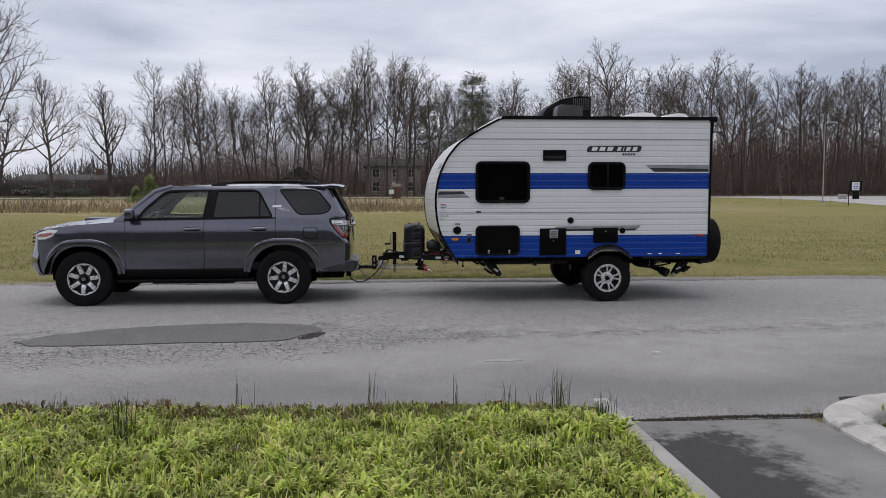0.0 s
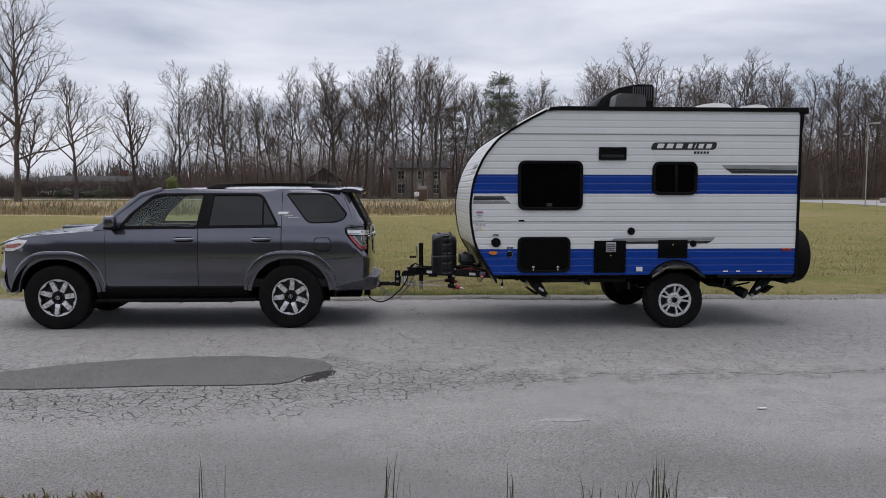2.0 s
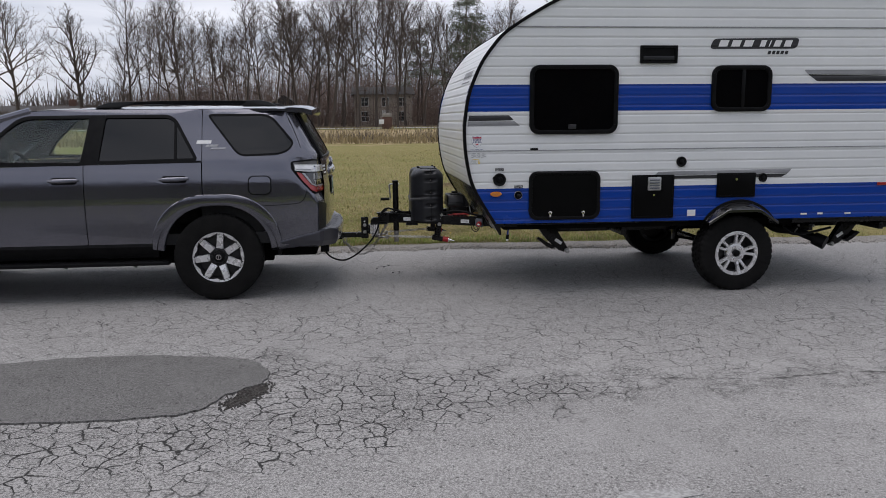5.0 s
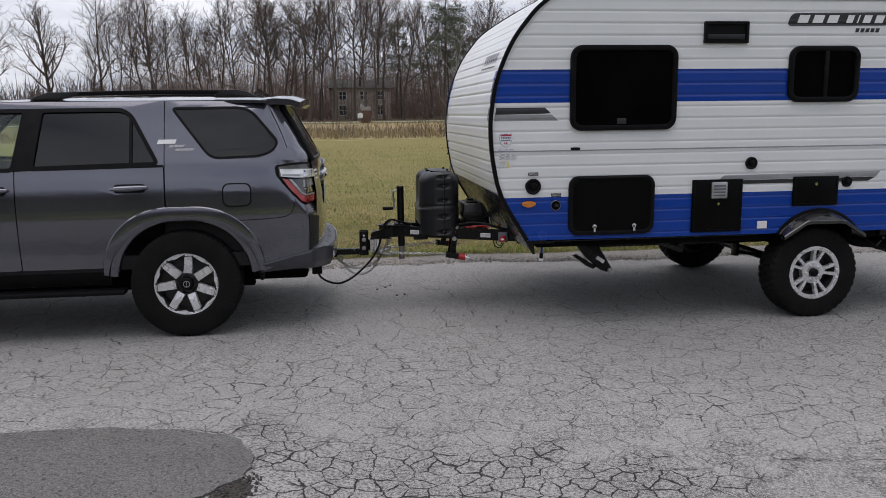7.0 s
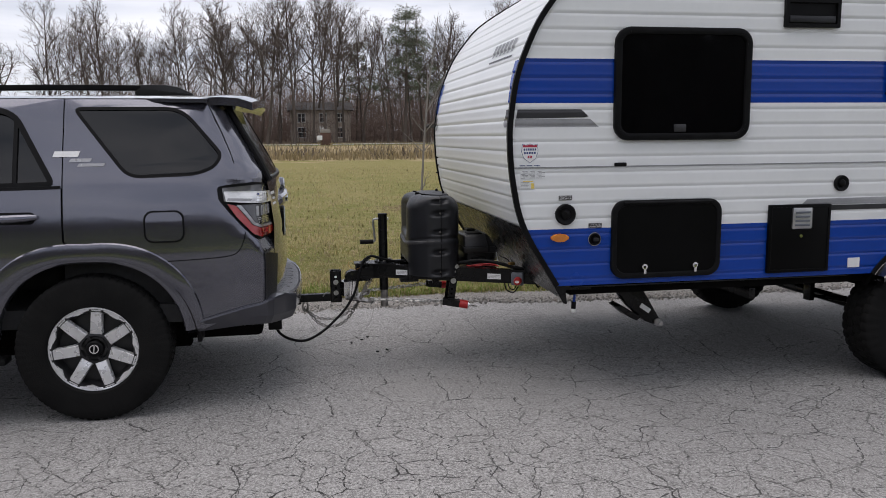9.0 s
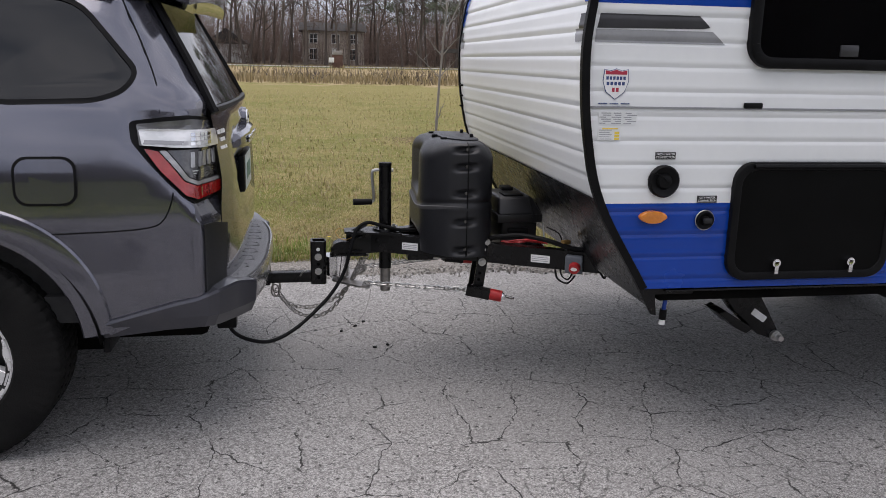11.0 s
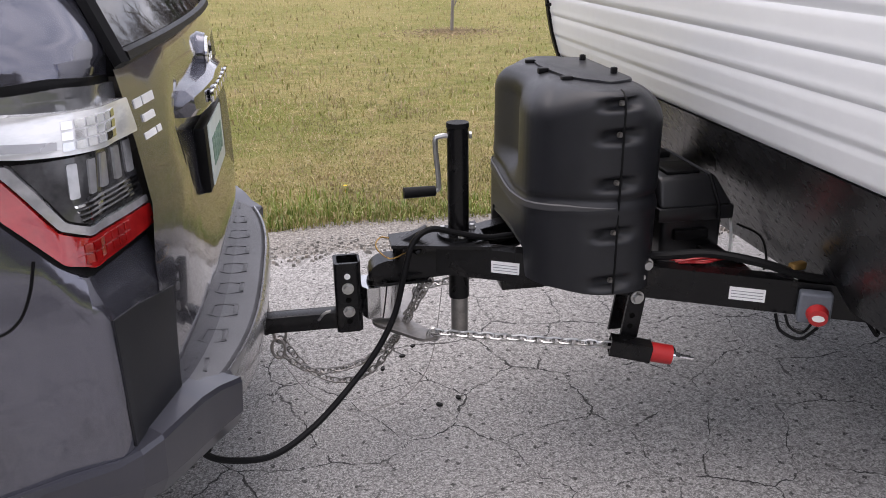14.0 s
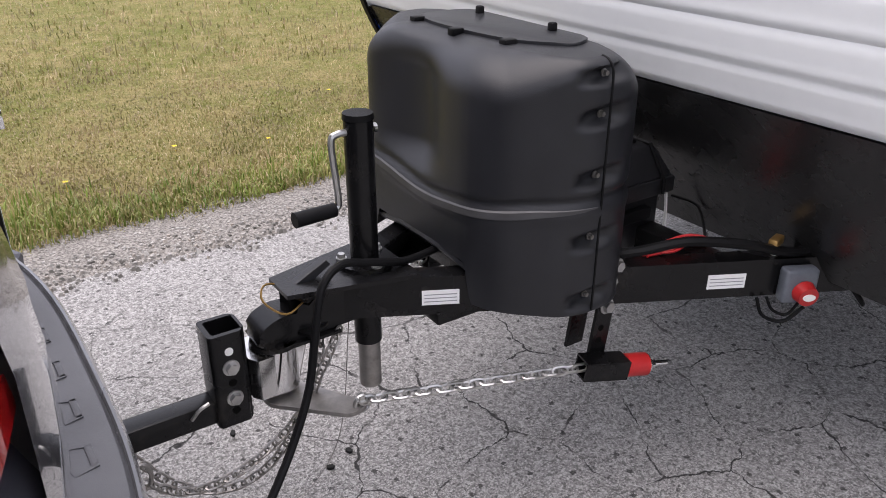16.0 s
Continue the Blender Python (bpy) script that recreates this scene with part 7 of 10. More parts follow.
# wheel arch: glossy fender that stands out over the tyre, its edge trim, and the inner well
GLOSS_BLACK = surface("glossy_black_moulding", (0.012, 0.012, 0.013), (0.018, 0.018, 0.019), 6, 0.10, spec=0.6, coat=0.8)
for sy, y0 in ((-1, 0.0), (1, TW)):
    bm = bmesh.new()
    R = []
    n = 24
    for i in range(n + 1):
        a = radians(34.5 + 111 * i / n)
        ca, sa = math.cos(a), math.sin(a)
        ox = 3.478 - 0.335 * ca / math.cos(radians(34.5)) * 0.98
        oz = min(0.772, 0.655 + 0.62 * (0.335 - abs(ox - 3.478)))
        R.append([bm.verts.new((x, y0 + sy * y, z)) for x, y, z in ((3.478 - 0.392 * ca, 0.004, 0.441 + 0.392 * sa), (3.478 - 0.384 * ca, 0.016, 0.441 + 0.384 * sa), (ox, 0.098, oz), (ox, 0.106, oz - 0.008), (ox, 0.106, oz - 0.030), (ox, 0.096, oz - 0.034), (3.478 - 0.37 * ca, -0.02, 0.441 + 0.37 * sa - 0.03))])
    for r, s in zip(R, R[1:]):
        for k in range(6):
            bm.faces.new((r[k], r[k + 1], s[k + 1], s[k]))
    fender = part("fender", bm, GLOSS_BLACK, van, "glossy black fender over the wheel", smooth=24)
    bm = bmesh.new()
    R = []
    for i in range(n + 1):
        a = radians(34 + 112 * i / n)
        R.append([bm.verts.new((3.478 - rr * math.cos(a), y0 + sy * y, 0.441 + rr * math.sin(a))) for rr, y in ((0.408, 0.002), (0.406, 0.012), (0.388, 0.014), (0.386, 0.002))])
    for r, s in zip(R, R[1:]):
        for k in range(3):
            bm.faces.new((r[k], r[k + 1], s[k + 1], s[k]))
    part("wheel_arch_trim", bm, BLACK_PLASTIC, fender, "black arch edge trim")
    bm = bmesh.new()
    R = []
    for i in range(17):
        a = radians(22 + 136 * i / 16)
        R.append([bm.verts.new((3.478 - 0.388 * math.cos(a), y0 - sy * y, 0.441 + 0.388 * math.sin(a))) for y in (-0.002, 0.16, 0.32)])
    for r, s in zip(R, R[1:]):
        for k in range(2):
            bm.faces.new((r[k], r[k + 1], s[k + 1], s[k]))
    bm.faces.new([r[2] for r in R])
    part("wheel_well", bm, UNDER, van)
# front decals near the corner
def front_decal(nm, s0, s1, y0, y1, mt, skew=0.0):
    rows_, _ = profile_points(s0, s1, 26)
    b = bmesh.new()
    L_ = []
    for i, (s, x, z, nx, nz) in enumerate(rows_):
        d = rib(s) * 1.5 + 0.003
        e = skew * i / 26
        L_.append([b.verts.new((x + nx * d, y, z + nz * d)) for y in (y0, y1 + e)])
    for r, q in zip(L_, L_[1:]):
        b.faces.new((r[0], r[1], q[1], q[0]))
    return part(nm, b, mt, van, smooth=25)


def s_of(zt):
    best = min(profile_points(0.0, S_ALL - 0.001, 400)[0], key=lambda r: abs(r[2] - zt))
    return best[0]


for y0, y1, e in ((0.012, 0.10, 0.05), (TW - 0.012, TW - 0.10, -0.05)):
    front_decal("front_grey_stripe", s_of(1.530), s_of(1.572), y0, y1, GREY_VINYL, e * 0.4)
    front_decal("front_dark_stripe", s_of(1.575), s_of(1.622), y0, y1 * 0.8 if y0 < 1 else y1 + 0.02, CHARCOAL_VINYL)
    front_decal("front_blue_band", s_of(1.66), s_of(1.88), y0, y0 + (0.05 if y0 < 1 else -0.05), BLUE_ALU, e)
for i in range(6):
    front_decal("front_name_bar", s_of(1.95), s_of(2.02), 0.27 + 0.085 * i, 0.315 + 0.085 * i, GREY_VINYL, 0.02)
front_decal("front_name_line", s_of(1.915), s_of(1.928), 0.24, 0.76, CHARCOAL_VINYL)
for z in (1.20, 1.26, 1.32):
    bm = bmesh.new()
    cyl(bm, (0.955, TW - 0.06, z), (0.932, TW - 0.06, z), 0.006, seg=8)
    part("front_fitting", bm, BLACK_PLASTIC, van)

# chassis
bm = bmesh.new()
for y in (0.50, TW - 0.50):
    box(bm, 1.75, 5.0, y - 0.025, y + 0.025, 0.52, 0.60, 0.004)
for x in (1.8, 2.4, 3.3, 4.2, 4.9):
    e = 0.03 if x > 2 else 0.48
    box(bm, x - 0.02, x + 0.02, e, TW - e, 0.54, 0.602, 0.003)
part("chassis_frame", bm, BLACK_PAINT, van)
for x0, x1, z0 in ((4.0, 4.98, 0.620), (1.30, 3.0, 0.654)):
    bm = bmesh.new()
    box(bm, x0, x1, 0.006, 0.05, z0, 0.664, 0.006)
    part("lower_skirt_rail", bm, BLACK_PAINT, van)
bm = bmesh.new()
cyl(bm, (3.47, 0.18, 0.352), (3.47, TW - 0.18, 0.352), 0.035)
part("axle_tube", bm, BLACK_PAINT, van)
for y in (0.40, TW - 0.40):
    bm = bmesh.new()
    for k in range(4):
        l_ = 0.42 - 0.08 * k
        sweep(bm, [(3.47 - l_, y, 0.455 - 0.012 * k), (3.47, y, 0.40 - 0.012 * k), (3.47 + l_, y, 0.455 - 0.012 * k)], 0.012, 6)
    for s in (-1, 1):
        box(bm, 3.47 + s * 0.44 - 0.02, 3.47 + s * 0.44 + 0.02, y - 0.03, y + 0.03, 0.43, 0.56, 0.004)
    part("leaf_spring", bm, BLACK_PAINT, van)
trailer_wheel(van, (3.47, 0.095, 0.350), False, 12)
trailer_wheel(van, (3.47, TW - 0.095, 0.350), True, 40)
# corner steadies, folded up
def steady(x, y, s):
    root = new("corner_steady")
    root.parent = van
    root.matrix_basis = pose(x, y, 0)
    bm = bmesh.new()
    prism(bm, [(-0.085 * s, 0.600), (0.085 * s, 0.600), (0.190 * s, 0.425), (0.222 * s, 0.372), (0.200 * s, 0.346), (0.125 * s, 0.372), (0.010 * s, 0.475)], "y", -0.036, 0.036, bevel=0.005)
    part("steady_arm", bm, BLACK_PAINT, root)
    bm = bmesh.new()
    prism(bm, [(-0.075 * s, 0.478), (-0.045 * s, 0.488), (0.085 * s, 0.408), (0.055 * s, 0.388), (0.0, 0.415)], "y", -0.065, 0.065, bevel=0.003)
    part("steady_foot", bm, BLACK_PAINT, root)
    bm = bmesh.new()
    cyl(bm, (0.200 * s, -0.02, 0.366), (0.200 * s, -0.052, 0.366), 0.022, seg=14)
    hexhead(bm, (0.205 * s, -0.052, 0.364), (0, -1, 0), 0.014, 0.030)
    part("drive_nut", bm, ZINC, root)
    bm = bmesh.new()
    box(bm, -0.036, 0.036, -0.0395, -0.036, -0.014, 0.014, 0.0, Matrix.Translation((0.120 * s, 0, 0.455)) @ Matrix.Rotation(radians(34 * s), 4, "Y"))
    part("steady_label", bm, WHITE_VINYL, root)
    return root


steady(1.745, 0.33, 1)
steady(1.745, TW - 0.33, 1)
steady(4.78, 0.33, -1)
steady(4.78, TW - 0.33, -1)
# waste outlets and pipes behind the wheel
waste = new("waste_outlet")
waste.parent = van
bm = bmesh.new()
sweep(bm, smooth_line([(3.95, 0.45, 0.60), (4.05, 0.38, 0.52), (4.22, 0.34, 0.50), (4.32, 0.30, 0.46), (4.40, 0.22, 0.42)], 5), 0.042, 12)
cyl(bm, (4.37, 0.25, 0.435), (4.44, 0.17, 0.395), 0.062, 0.066, 16)
part("waste_pipe", bm, BLACK_PLASTIC, waste)
for x, y, z in ((4.20, 0.30, 0.57), (4.36, 0.38, 0.55)):
    bm = bmesh.new()
    sweep(bm, [(x, y, z - 0.08), (x - 0.01, y - 0.10, z)], 0.006, 6)
    box(bm, x - 0.035, x + 0.02, y - 0.115, y - 0.10, z - 0.012, z + 0.012, 0.004)
    part("valve_handle", bm, ZINC, waste)
bm = bmesh.new()
sweep(bm, smooth_line([(4.0, 0.16, 0.57), (4.08, 0.14, 0.50), (4.22, 0.14, 0.50), (4.5, 0.20, 0.54)], 5), 0.012, 8)
part("drain_hose", bm, BLACK_PLASTIC, waste)
bm = bmesh.new()
sweep(bm, [(1.352, 0.10, 0.64), (1.345, 0.10, 0.55)], 0.008, 8)
tap = part("drain_tap", bm, BLUE_ALU, van, "blue drain lead with a black and white plug")
bm = bmesh.new()
cyl(bm, (1.345, 0.10, 0.560), (1.343, 0.10, 0.520), 0.014, seg=12)
part("plug", bm, BLACK_PLASTIC, tap)
bm = bmesh.new()
cyl(bm, (1.343, 0.10, 0.521), (1.342, 0.10, 0.500), 0.012, seg=12)
part("plug_tip", bm, WHITE_PLASTIC, tap)
# spare wheel on the rear
bm = bmesh.new()
lathe(bm, [(-0.10, 0.0), (-0.10, 0.16), (-0.09, 0.24), (-0.10, 0.30), (-0.075, 0.332), (0.0, 0.340), (0.075, 0.332), (0.10, 0.30), (0.10, 0.16), (0.10, 0.0)], (5.115, 0.365, 0.872), (1, 0, 0), 48)
sp = part("spare_wheel", bm, RUBBER, van, "black covered spare wheel")
bm = bmesh.new()
box(bm, 4.99, 5.04, TW / 2 - 0.05, TW / 2 + 0.05, 0.50, 1.0, 0.008)
box(bm, 4.95, 5.05, 0.10, TW - 0.10, 0.545, 0.625, 0.008)
part("rear_bumper_beam", bm, BLACK_PAINT, van)
# roof fittings
roof = ROOF_Z + 0.012
bm = bmesh.new()
prof_ = [(2.64, roof), (2.655, 2.80), (2.71, 2.885), (2.80, 2.955), (2.92, 3.015), (3.05, 3.055), (3.20, 3.072), (3.38, 3.075), (3.405, 3.05), (3.405, roof)]
prism(bm, prof_, "y", 0.74, 1.42, bevel=0.02)
ac = part("air_conditioner", bm, BLACK_PLASTIC, van, "black rooftop air conditioner")
for i in range(9):
    bm = bmesh.new()
    box(bm, 3.12 + 0.03 * i, 3.132 + 0.03 * i, 0.732, 0.745, 2.86 + 0.0 * i, 3.04, 0.002)
    part("cooling_louvre", bm, surface("louvre_grey", (0.05, 0.05, 0.055), (0.07, 0.07, 0.075), 20, 0.5) if i == 0 else bpy.data.materials["louvre_grey"], ac)
bm = bmesh.new()
prism(bm, round_poly([(2.735, roof), (2.765, 2.865), (2.80, 2.892), (3.09, 2.880), (3.125, 2.855), (3.14, roof)], 0.03), "y", 0.22, 0.50, bevel=0.012)
part("roof_vent_cover", bm, surface("smoke_grey_plastic", (0.045, 0.042, 0.045), (0.06, 0.057, 0.06), 12, 0.4), van, "smoke grey roof vent cover")
for x0, x1, h, y0 in ((3.86, 4.38, 0.135, 0.55), (4.55, 5.02, 0.155, 0.85)):
    bm = bmesh.new()
    prism(bm, round_poly([(x0, roof), (x0 + 0.03, roof + h * 0.55), (x0 + 0.12, roof + h * 0.85), (x0 + 0.28, roof + h), (x1 - 0.06, roof + h * 0.9), (x1, roof + h * 0.45), (x1 + 0.01, roof)], 0.03), "y", y0, y0 + 0.42, bevel=0.012)
    part("roof_light_cover", bm, WHITE_PLASTIC, van, "white roof vent lid")

# ---------------------------------------------------------------- drawbar and coupling
def rail_y(x):
    """Outer face of the near drawbar rail."""
    return 12.304 - 0.52 * (x - 0.533)


CY = 12.455
draw = thing("drawbar", (0.376, CY, 0.0), "black steel A-frame drawbar of the caravan", "drawbar")
OFF = Vector((-0.376, -CY, 0))


def dp_(name, bm, material, parent=None, label="", smooth=35):
    """A part given in world places, under the drawbar or one of its parts."""
    bmesh.ops.translate(bm, vec=OFF, verts=bm.verts[:])
    return part(name, bm, material, parent or draw, label, smooth)


ang = math.atan(0.52)
for s in (1, -1):
    # far rail is the mirror of the near one about the middle
    def Y(y):
        return y if s == 1 else 2 * CY - y
    bm = bmesh.new()
    a, b = Vector((0.20, Y(rail_y(0.20)), 0)), Vector((1.55, Y(rail_y(1.55)), 0))
    d = (b - a).normalized()
    inn = Vector((-d.y, d.x, 0)) * (1 if s == 1 else -1)
    # channel section
    sec = [(0, 0.570), (0, 0.657), (0.048, 0.657), (0.048, 0.650), (0.007, 0.650), (0.007, 0.577), (0.048, 0.577), (0.048, 0.570)]
    A, B = ([bm.verts.new(p + inn * o + Vector((0, 0, z))) for o, z in sec] for p in (a, b))
    for i in range(8):
        j = (i + 1) % 8
        bm.faces.new((A[i], A[j], B[j], B[i]))
    bm.faces.new(A[::-1])
    bm.faces.new(B)
    rail_o = dp_("drawbar_rail", bm, BLACK_PAINT)
    if s == 1:
        for x0, w in ((0.455, 0.078), (1.000, 0.085)):
            bm = bmesh.new()
            box(bm, 0, w, -0.0012, 0.0, -0.017, 0.017, 0, Matrix.Translation((x0, rail_y(x0), 0.610)) @ Matrix.Rotation(-ang, 4, "Z"))
            lb = dp_("white_label", bm, WHITE_VINYL, rail_o)
            for i in range(3):
                bm = bmesh.new()
                box(bm, 0.005, w - 0.005, -0.0017, -0.001, -0.010 + 0.008 * i, -0.008 + 0.008 * i, 0, Matrix.Translation((x0, rail_y(x0), 0.610)) @ Matrix.Rotation(-ang, 4, "Z"))
                dp_("label_line", bm, GREY_VINYL, lb)
# top plate between the rails
bm = bmesh.new()
prism(bm, [(0.19, CY - 0.045), (0.19, CY + 0.045), (0.455, 2 * CY - rail_y(0.455)), (0.455, rail_y(0.455))], "z", 0.6575, 0.667)
dp_("top_plate", bm, BLACK_PAINT)
bm = bmesh.new()
box(bm, 0.60, 0.68, rail_y(0.62) + 0.03, 2 * CY - rail_y(0.62) - 0.03, 0.585, 0.655, 0.004)
box(bm, 1.02, 1.08, rail_y(1.05) + 0.03, 2 * CY - rail_y(1.05) - 0.03, 0.585, 0.650, 0.004)
dp_("cross_member", bm, BLACK_PAINT)
bm = bmesh.new()
box(bm, 0.48, 0.60, rail_y(0.50) + 0.0, rail_y(0.50) + 0.07, 0.545, 0.572, 0.004)
dp_("rail_bracket", bm, BLACK_PAINT)
# coupler head
bm = bmesh.new()
prism(bm, round_poly([(0.128, 0.556), (0.124, 0.580), (0.140, 0.606), (0.175, 0.620), (0.225, 0.616), (0.26, 0.648), (0.40, 0.652), (0.40, 0.565), (0.225, 0.556)], 0.016), "y", CY - 0.037, CY + 0.037, bevel=0.014)
coup = dp_("coupler", bm, BLACK_PAINT)
bm = bmesh.new()
cyl(bm, (0.172, CY, 0.549), (0.172, CY, 0.557), 0.052, 0.050, 28)
box(bm, 0.172, 0.30, CY - 0.050, CY + 0.050, 0.549, 0.557, 0.003)
dp_("coupler_flange", bm, BLACK_PAINT, coup)
bm = bmesh.new()
prism(bm, [(0.212, 0.628), (0.200, 0.656), (0.292, 0.702), (0.302, 0.690), (0.238, 0.655), (0.232, 0.625)], "y", CY - 0.012, CY + 0.012, bevel=0.003)
dp_("coupler_latch", bm, BLACK_ROUGH, coup)
bm = bmesh.new()
sweep(bm, smooth_line([(0.235, CY - 0.03, 0.640), (0.185, CY - 0.045, 0.628), (0.150, CY - 0.02, 0.655), (0.165, CY + 0.01, 0.672), (0.20, CY + 0.02, 0.662)], 4), 0.0022, 5)
dp_("latch_pin", bm, BRASS, coup)
# jockey jack
bm = bmesh.new()
cyl(bm, (0.376, CY, 0.480), (0.374, CY, 0.976), 0.0295, seg=28)
jack = dp_("tongue_jack", bm, BLACK_PAINT)
jack.location.x = 0.010
bm = bmesh.new()
cyl(bm, (0.374, CY, 0.976), (0.374, CY, 0.988), 0.0315, 0.030, 28)
dp_("jack_cap", bm, BLACK_PLASTIC, jack)
bm = bmesh.new()
cyl(bm, (0.377, CY, 0.365), (0.377, CY, 0.482), 0.0245, seg=24)
dp_("jack_leg", bm, DULL_STEEL, jack)
bm = bmesh.new()
cyl(bm, (0.376, CY, 0.667), (0.376, CY, 0.676), 0.062, 0.060, 28)
dp_("jack_flange", bm, BLACK_PAINT, jack)
for a in (30, 150, 270):
    bm = bmesh.new()
    hexhead(bm, (0.376 + 0.049 * math.cos(radians(a)), CY + 0.049 * math.sin(radians(a)), 0.676), (0, 0, 1), 0.0085, 0.012)
    dp_("flange_bolt", bm, ZINC, jack)
bm = bmesh.new()
sweep(bm, smooth_line([(0.36, CY, 0.952), (0.325, CY - 0.002, 0.952), (0.312, CY - 0.004, 0.935), (0.320, CY - 0.006, 0.83), (0.316, CY - 0.007, 0.806), (0.300, CY - 0.007, 0.803)], 4), 0.0072, 8)
cyl(bm, (0.405, CY, 0.952), (0.412, CY, 0.952), 0.010, seg=10)
crank = dp_("jack_crank", bm, ZINC, jack)
bm = bmesh.new()
cyl(bm, (0.222, CY - 0.012, 0.803), (0.310, CY - 0.007, 0.803), 0.0155, 0.0145, 14)
dp_("crank_grip", bm, BLACK_PLASTIC, crank)

# gas bottle cover
cover = thing("gas_bottle_cover", (0.692, 12.447, 0.0), "matt black moulded plastic gas bottle cover on the drawbar", "bottle cover")


PLAN = round_poly([(-0.030, -0.327), (0.085, -0.327), (0.152, -0.278), (0.152, 0.278), (0.085, 0.327), (-0.030, 0.327), (-0.164, 0.268), (-0.164, -0.205)], [0.05, 0.05, 0.05, 0.05, 0.05, 0.06, 0.06, 0.075], 6)


def plan_radius(a):
    """How far the cover's outline lies from its middle in the direction a."""
    c, s_ = math.cos(a), math.sin(a)
    best = 0.0
    for (x0, y0), (x1, y1) in zip(PLAN, PLAN[1:] + PLAN[:1]):
        d = (x1 - x0) * s_ - (y1 - y0) * c
        if abs(d) > 1e-12:
            t = (y0 * c - x0 * s_) / d
            if -1e-6 <= t <= 1 + 1e-6:
                best = max(best, (x0 + t * (x1 - x0)) * c + (y0 + t * (y1 - y0)) * s_)
    return best


TOP = 1.112


def cover_pt(a, z, off=0.0):
    """The moulded cover's outer surface at the angle a round it and the height z."""
    c, s_ = math.cos(a), math.sin(a)
    r = plan_radius(a)
    # a tight shoulder at the two ends, a wide one over the front and back
    w = min(1.0, max(0.0, abs(r * c) - 0.03) / 0.10)
    rad = 0.030 + 0.056 * w
    t = min(1.0, max(0.0, (z - (TOP - rad)) / rad))
    d = (rad * (1 + 0.45 * w)) * (1 - math.sqrt(max(0.0, 1 - t * t)))
    p = Vector((c, s_, 0)) * (r - d + off)
    if p.x < 0:
        # hollow between the two bottle bulges
        f = min(1.0, -p.x / 0.10)
        up = min(1.0, max(0.0, (z - 0.80) / 0.09))
        hol = 1.5 * math.exp(-((p.y - 0.055) / (0.085 if p.y < 0.055 else 0.14)) ** 2) * up * up * (3 - 2 * up)
        hol *= min(1.0, max(0.0, (TOP - 0.015 - z) / 0.06))
        p.x += 0.030 * hol * f
    return p + Vector((0, 0, z))


def band_z(a):
    return 0.832 - 0.040 * max(0.0, -math.cos(a)) ** 1.5


SLOTS = (1.083, 1.008, 0.890, 0.762, 0.634)
bm = bmesh.new()
zs = [0.603] + [0.603 + 0.0065 * i for i in range(1, 72)] + [1.068 + 0.004 * i for i in range(10)] + [1.107, 1.1095, 1.1112, TOP]
NA = 240
R = []
for z in zs:
    row = []
    for i in range(NA):
        a = 2 * math.pi * i / NA
        p = cover_pt(a, z)
        off = -0.008 * math.exp(-((z - band_z(a) - 0.018) / 0.009) ** 2) + 0.003 * math.exp(-((z - band_z(a) + 0.012) / 0.012) ** 2)
        # finger slots across the seam on the two ends
        if abs(p.y) > 0.18:
            dx = p.x - 0.020
            for zc in SLOTS:
                wz = 0.0165 if zc < 1.05 else 0.013
                e = ((dx / 0.046) ** 2) ** 1.5 + ((z - zc - 0.06 * dx) / wz) ** 4
                if e < 8:
                    off -= 0.026 * math.exp(-e)
        zz = z
        if p.x < -0.10 and -0.165 < p.y < 0.215:
            g = min(1.0, (-0.10 - p.x) / 0.03) * min(1.0, (p.y + 0.165) / 0.02, (0.215 - p.y) / 0.02)
            zz = z + 0.088 * g * max(0.0, 1 - (z - 0.603) / 0.17)
        q = cover_pt(a, z, off)
        row.append(bm.verts.new((q.x, q.y, zz)))
    R.append(row)
for r, s in zip(R, R[1:]):
    for i in range(NA):
        j = (i + 1) % NA
        bm.faces.new((r[i], r[j], s[j], s[i]))
bm.faces.new(R[-1])
part("cover_shell", bm, BLACK_ROUGH, cover, smooth=60)
# thick rim over the drawbar's opening
bm = bmesh.new()
sweep(bm, [(-0.150, -0.160, 0.672), (-0.158, -0.05, 0.690), (-0.158, 0.10, 0.690), (-0.150, 0.205, 0.672)], 0.009, 8)
part("shell_rim", bm, BLACK_ROUGH, cover)
bm = bmesh.new()
R = []
for i in range(101):
    a = math.pi / 2 + 0.15 + (math.pi - 0.10) * i / 100
    th = min(1.0, 0.25 + 5.0 * (100 - i) / 100)
    R.append([bm.verts.new(cover_pt(a, band_z(a) + dz * th, off * th)) for dz, off in ((-0.013, 0.0005), (-0.010, 0.0045), (0.004, 0.0045), (0.007, 0.0005))])
for r, s in zip(R, R[1:]):
    for k in range(3):
        bm.faces.new((r[k], r[k + 1], s[k + 1], s[k]))
part("moulded_band", bm, surface("worn_black_plastic", (0.035, 0.035, 0.037), (0.055, 0.055, 0.058), 12, 0.5), cover)
for sy, name in ((-1, "shell_seam"),):
    sa = -math.pi / 2 + 0.075
    bm = bmesh.new()
    sweep(bm, [cover_pt(sa, z, 0.0) for z in [0.606 + 0.02 * i for i in range(24)] + [1.09, 1.10, 1.108, TOP]], 0.0028, 6)
    part(name, bm, BLACK_PLASTIC, cover)
    for zc in SLOTS:
        bm = bmesh.new()
        hexhead(bm, cover_pt(sa, zc, -0.024), (0.1, -1, 0), 0.0055, 0.010)
        part("cover_screw", bm, DULL_STEEL, cover)
bm = bmesh.new()
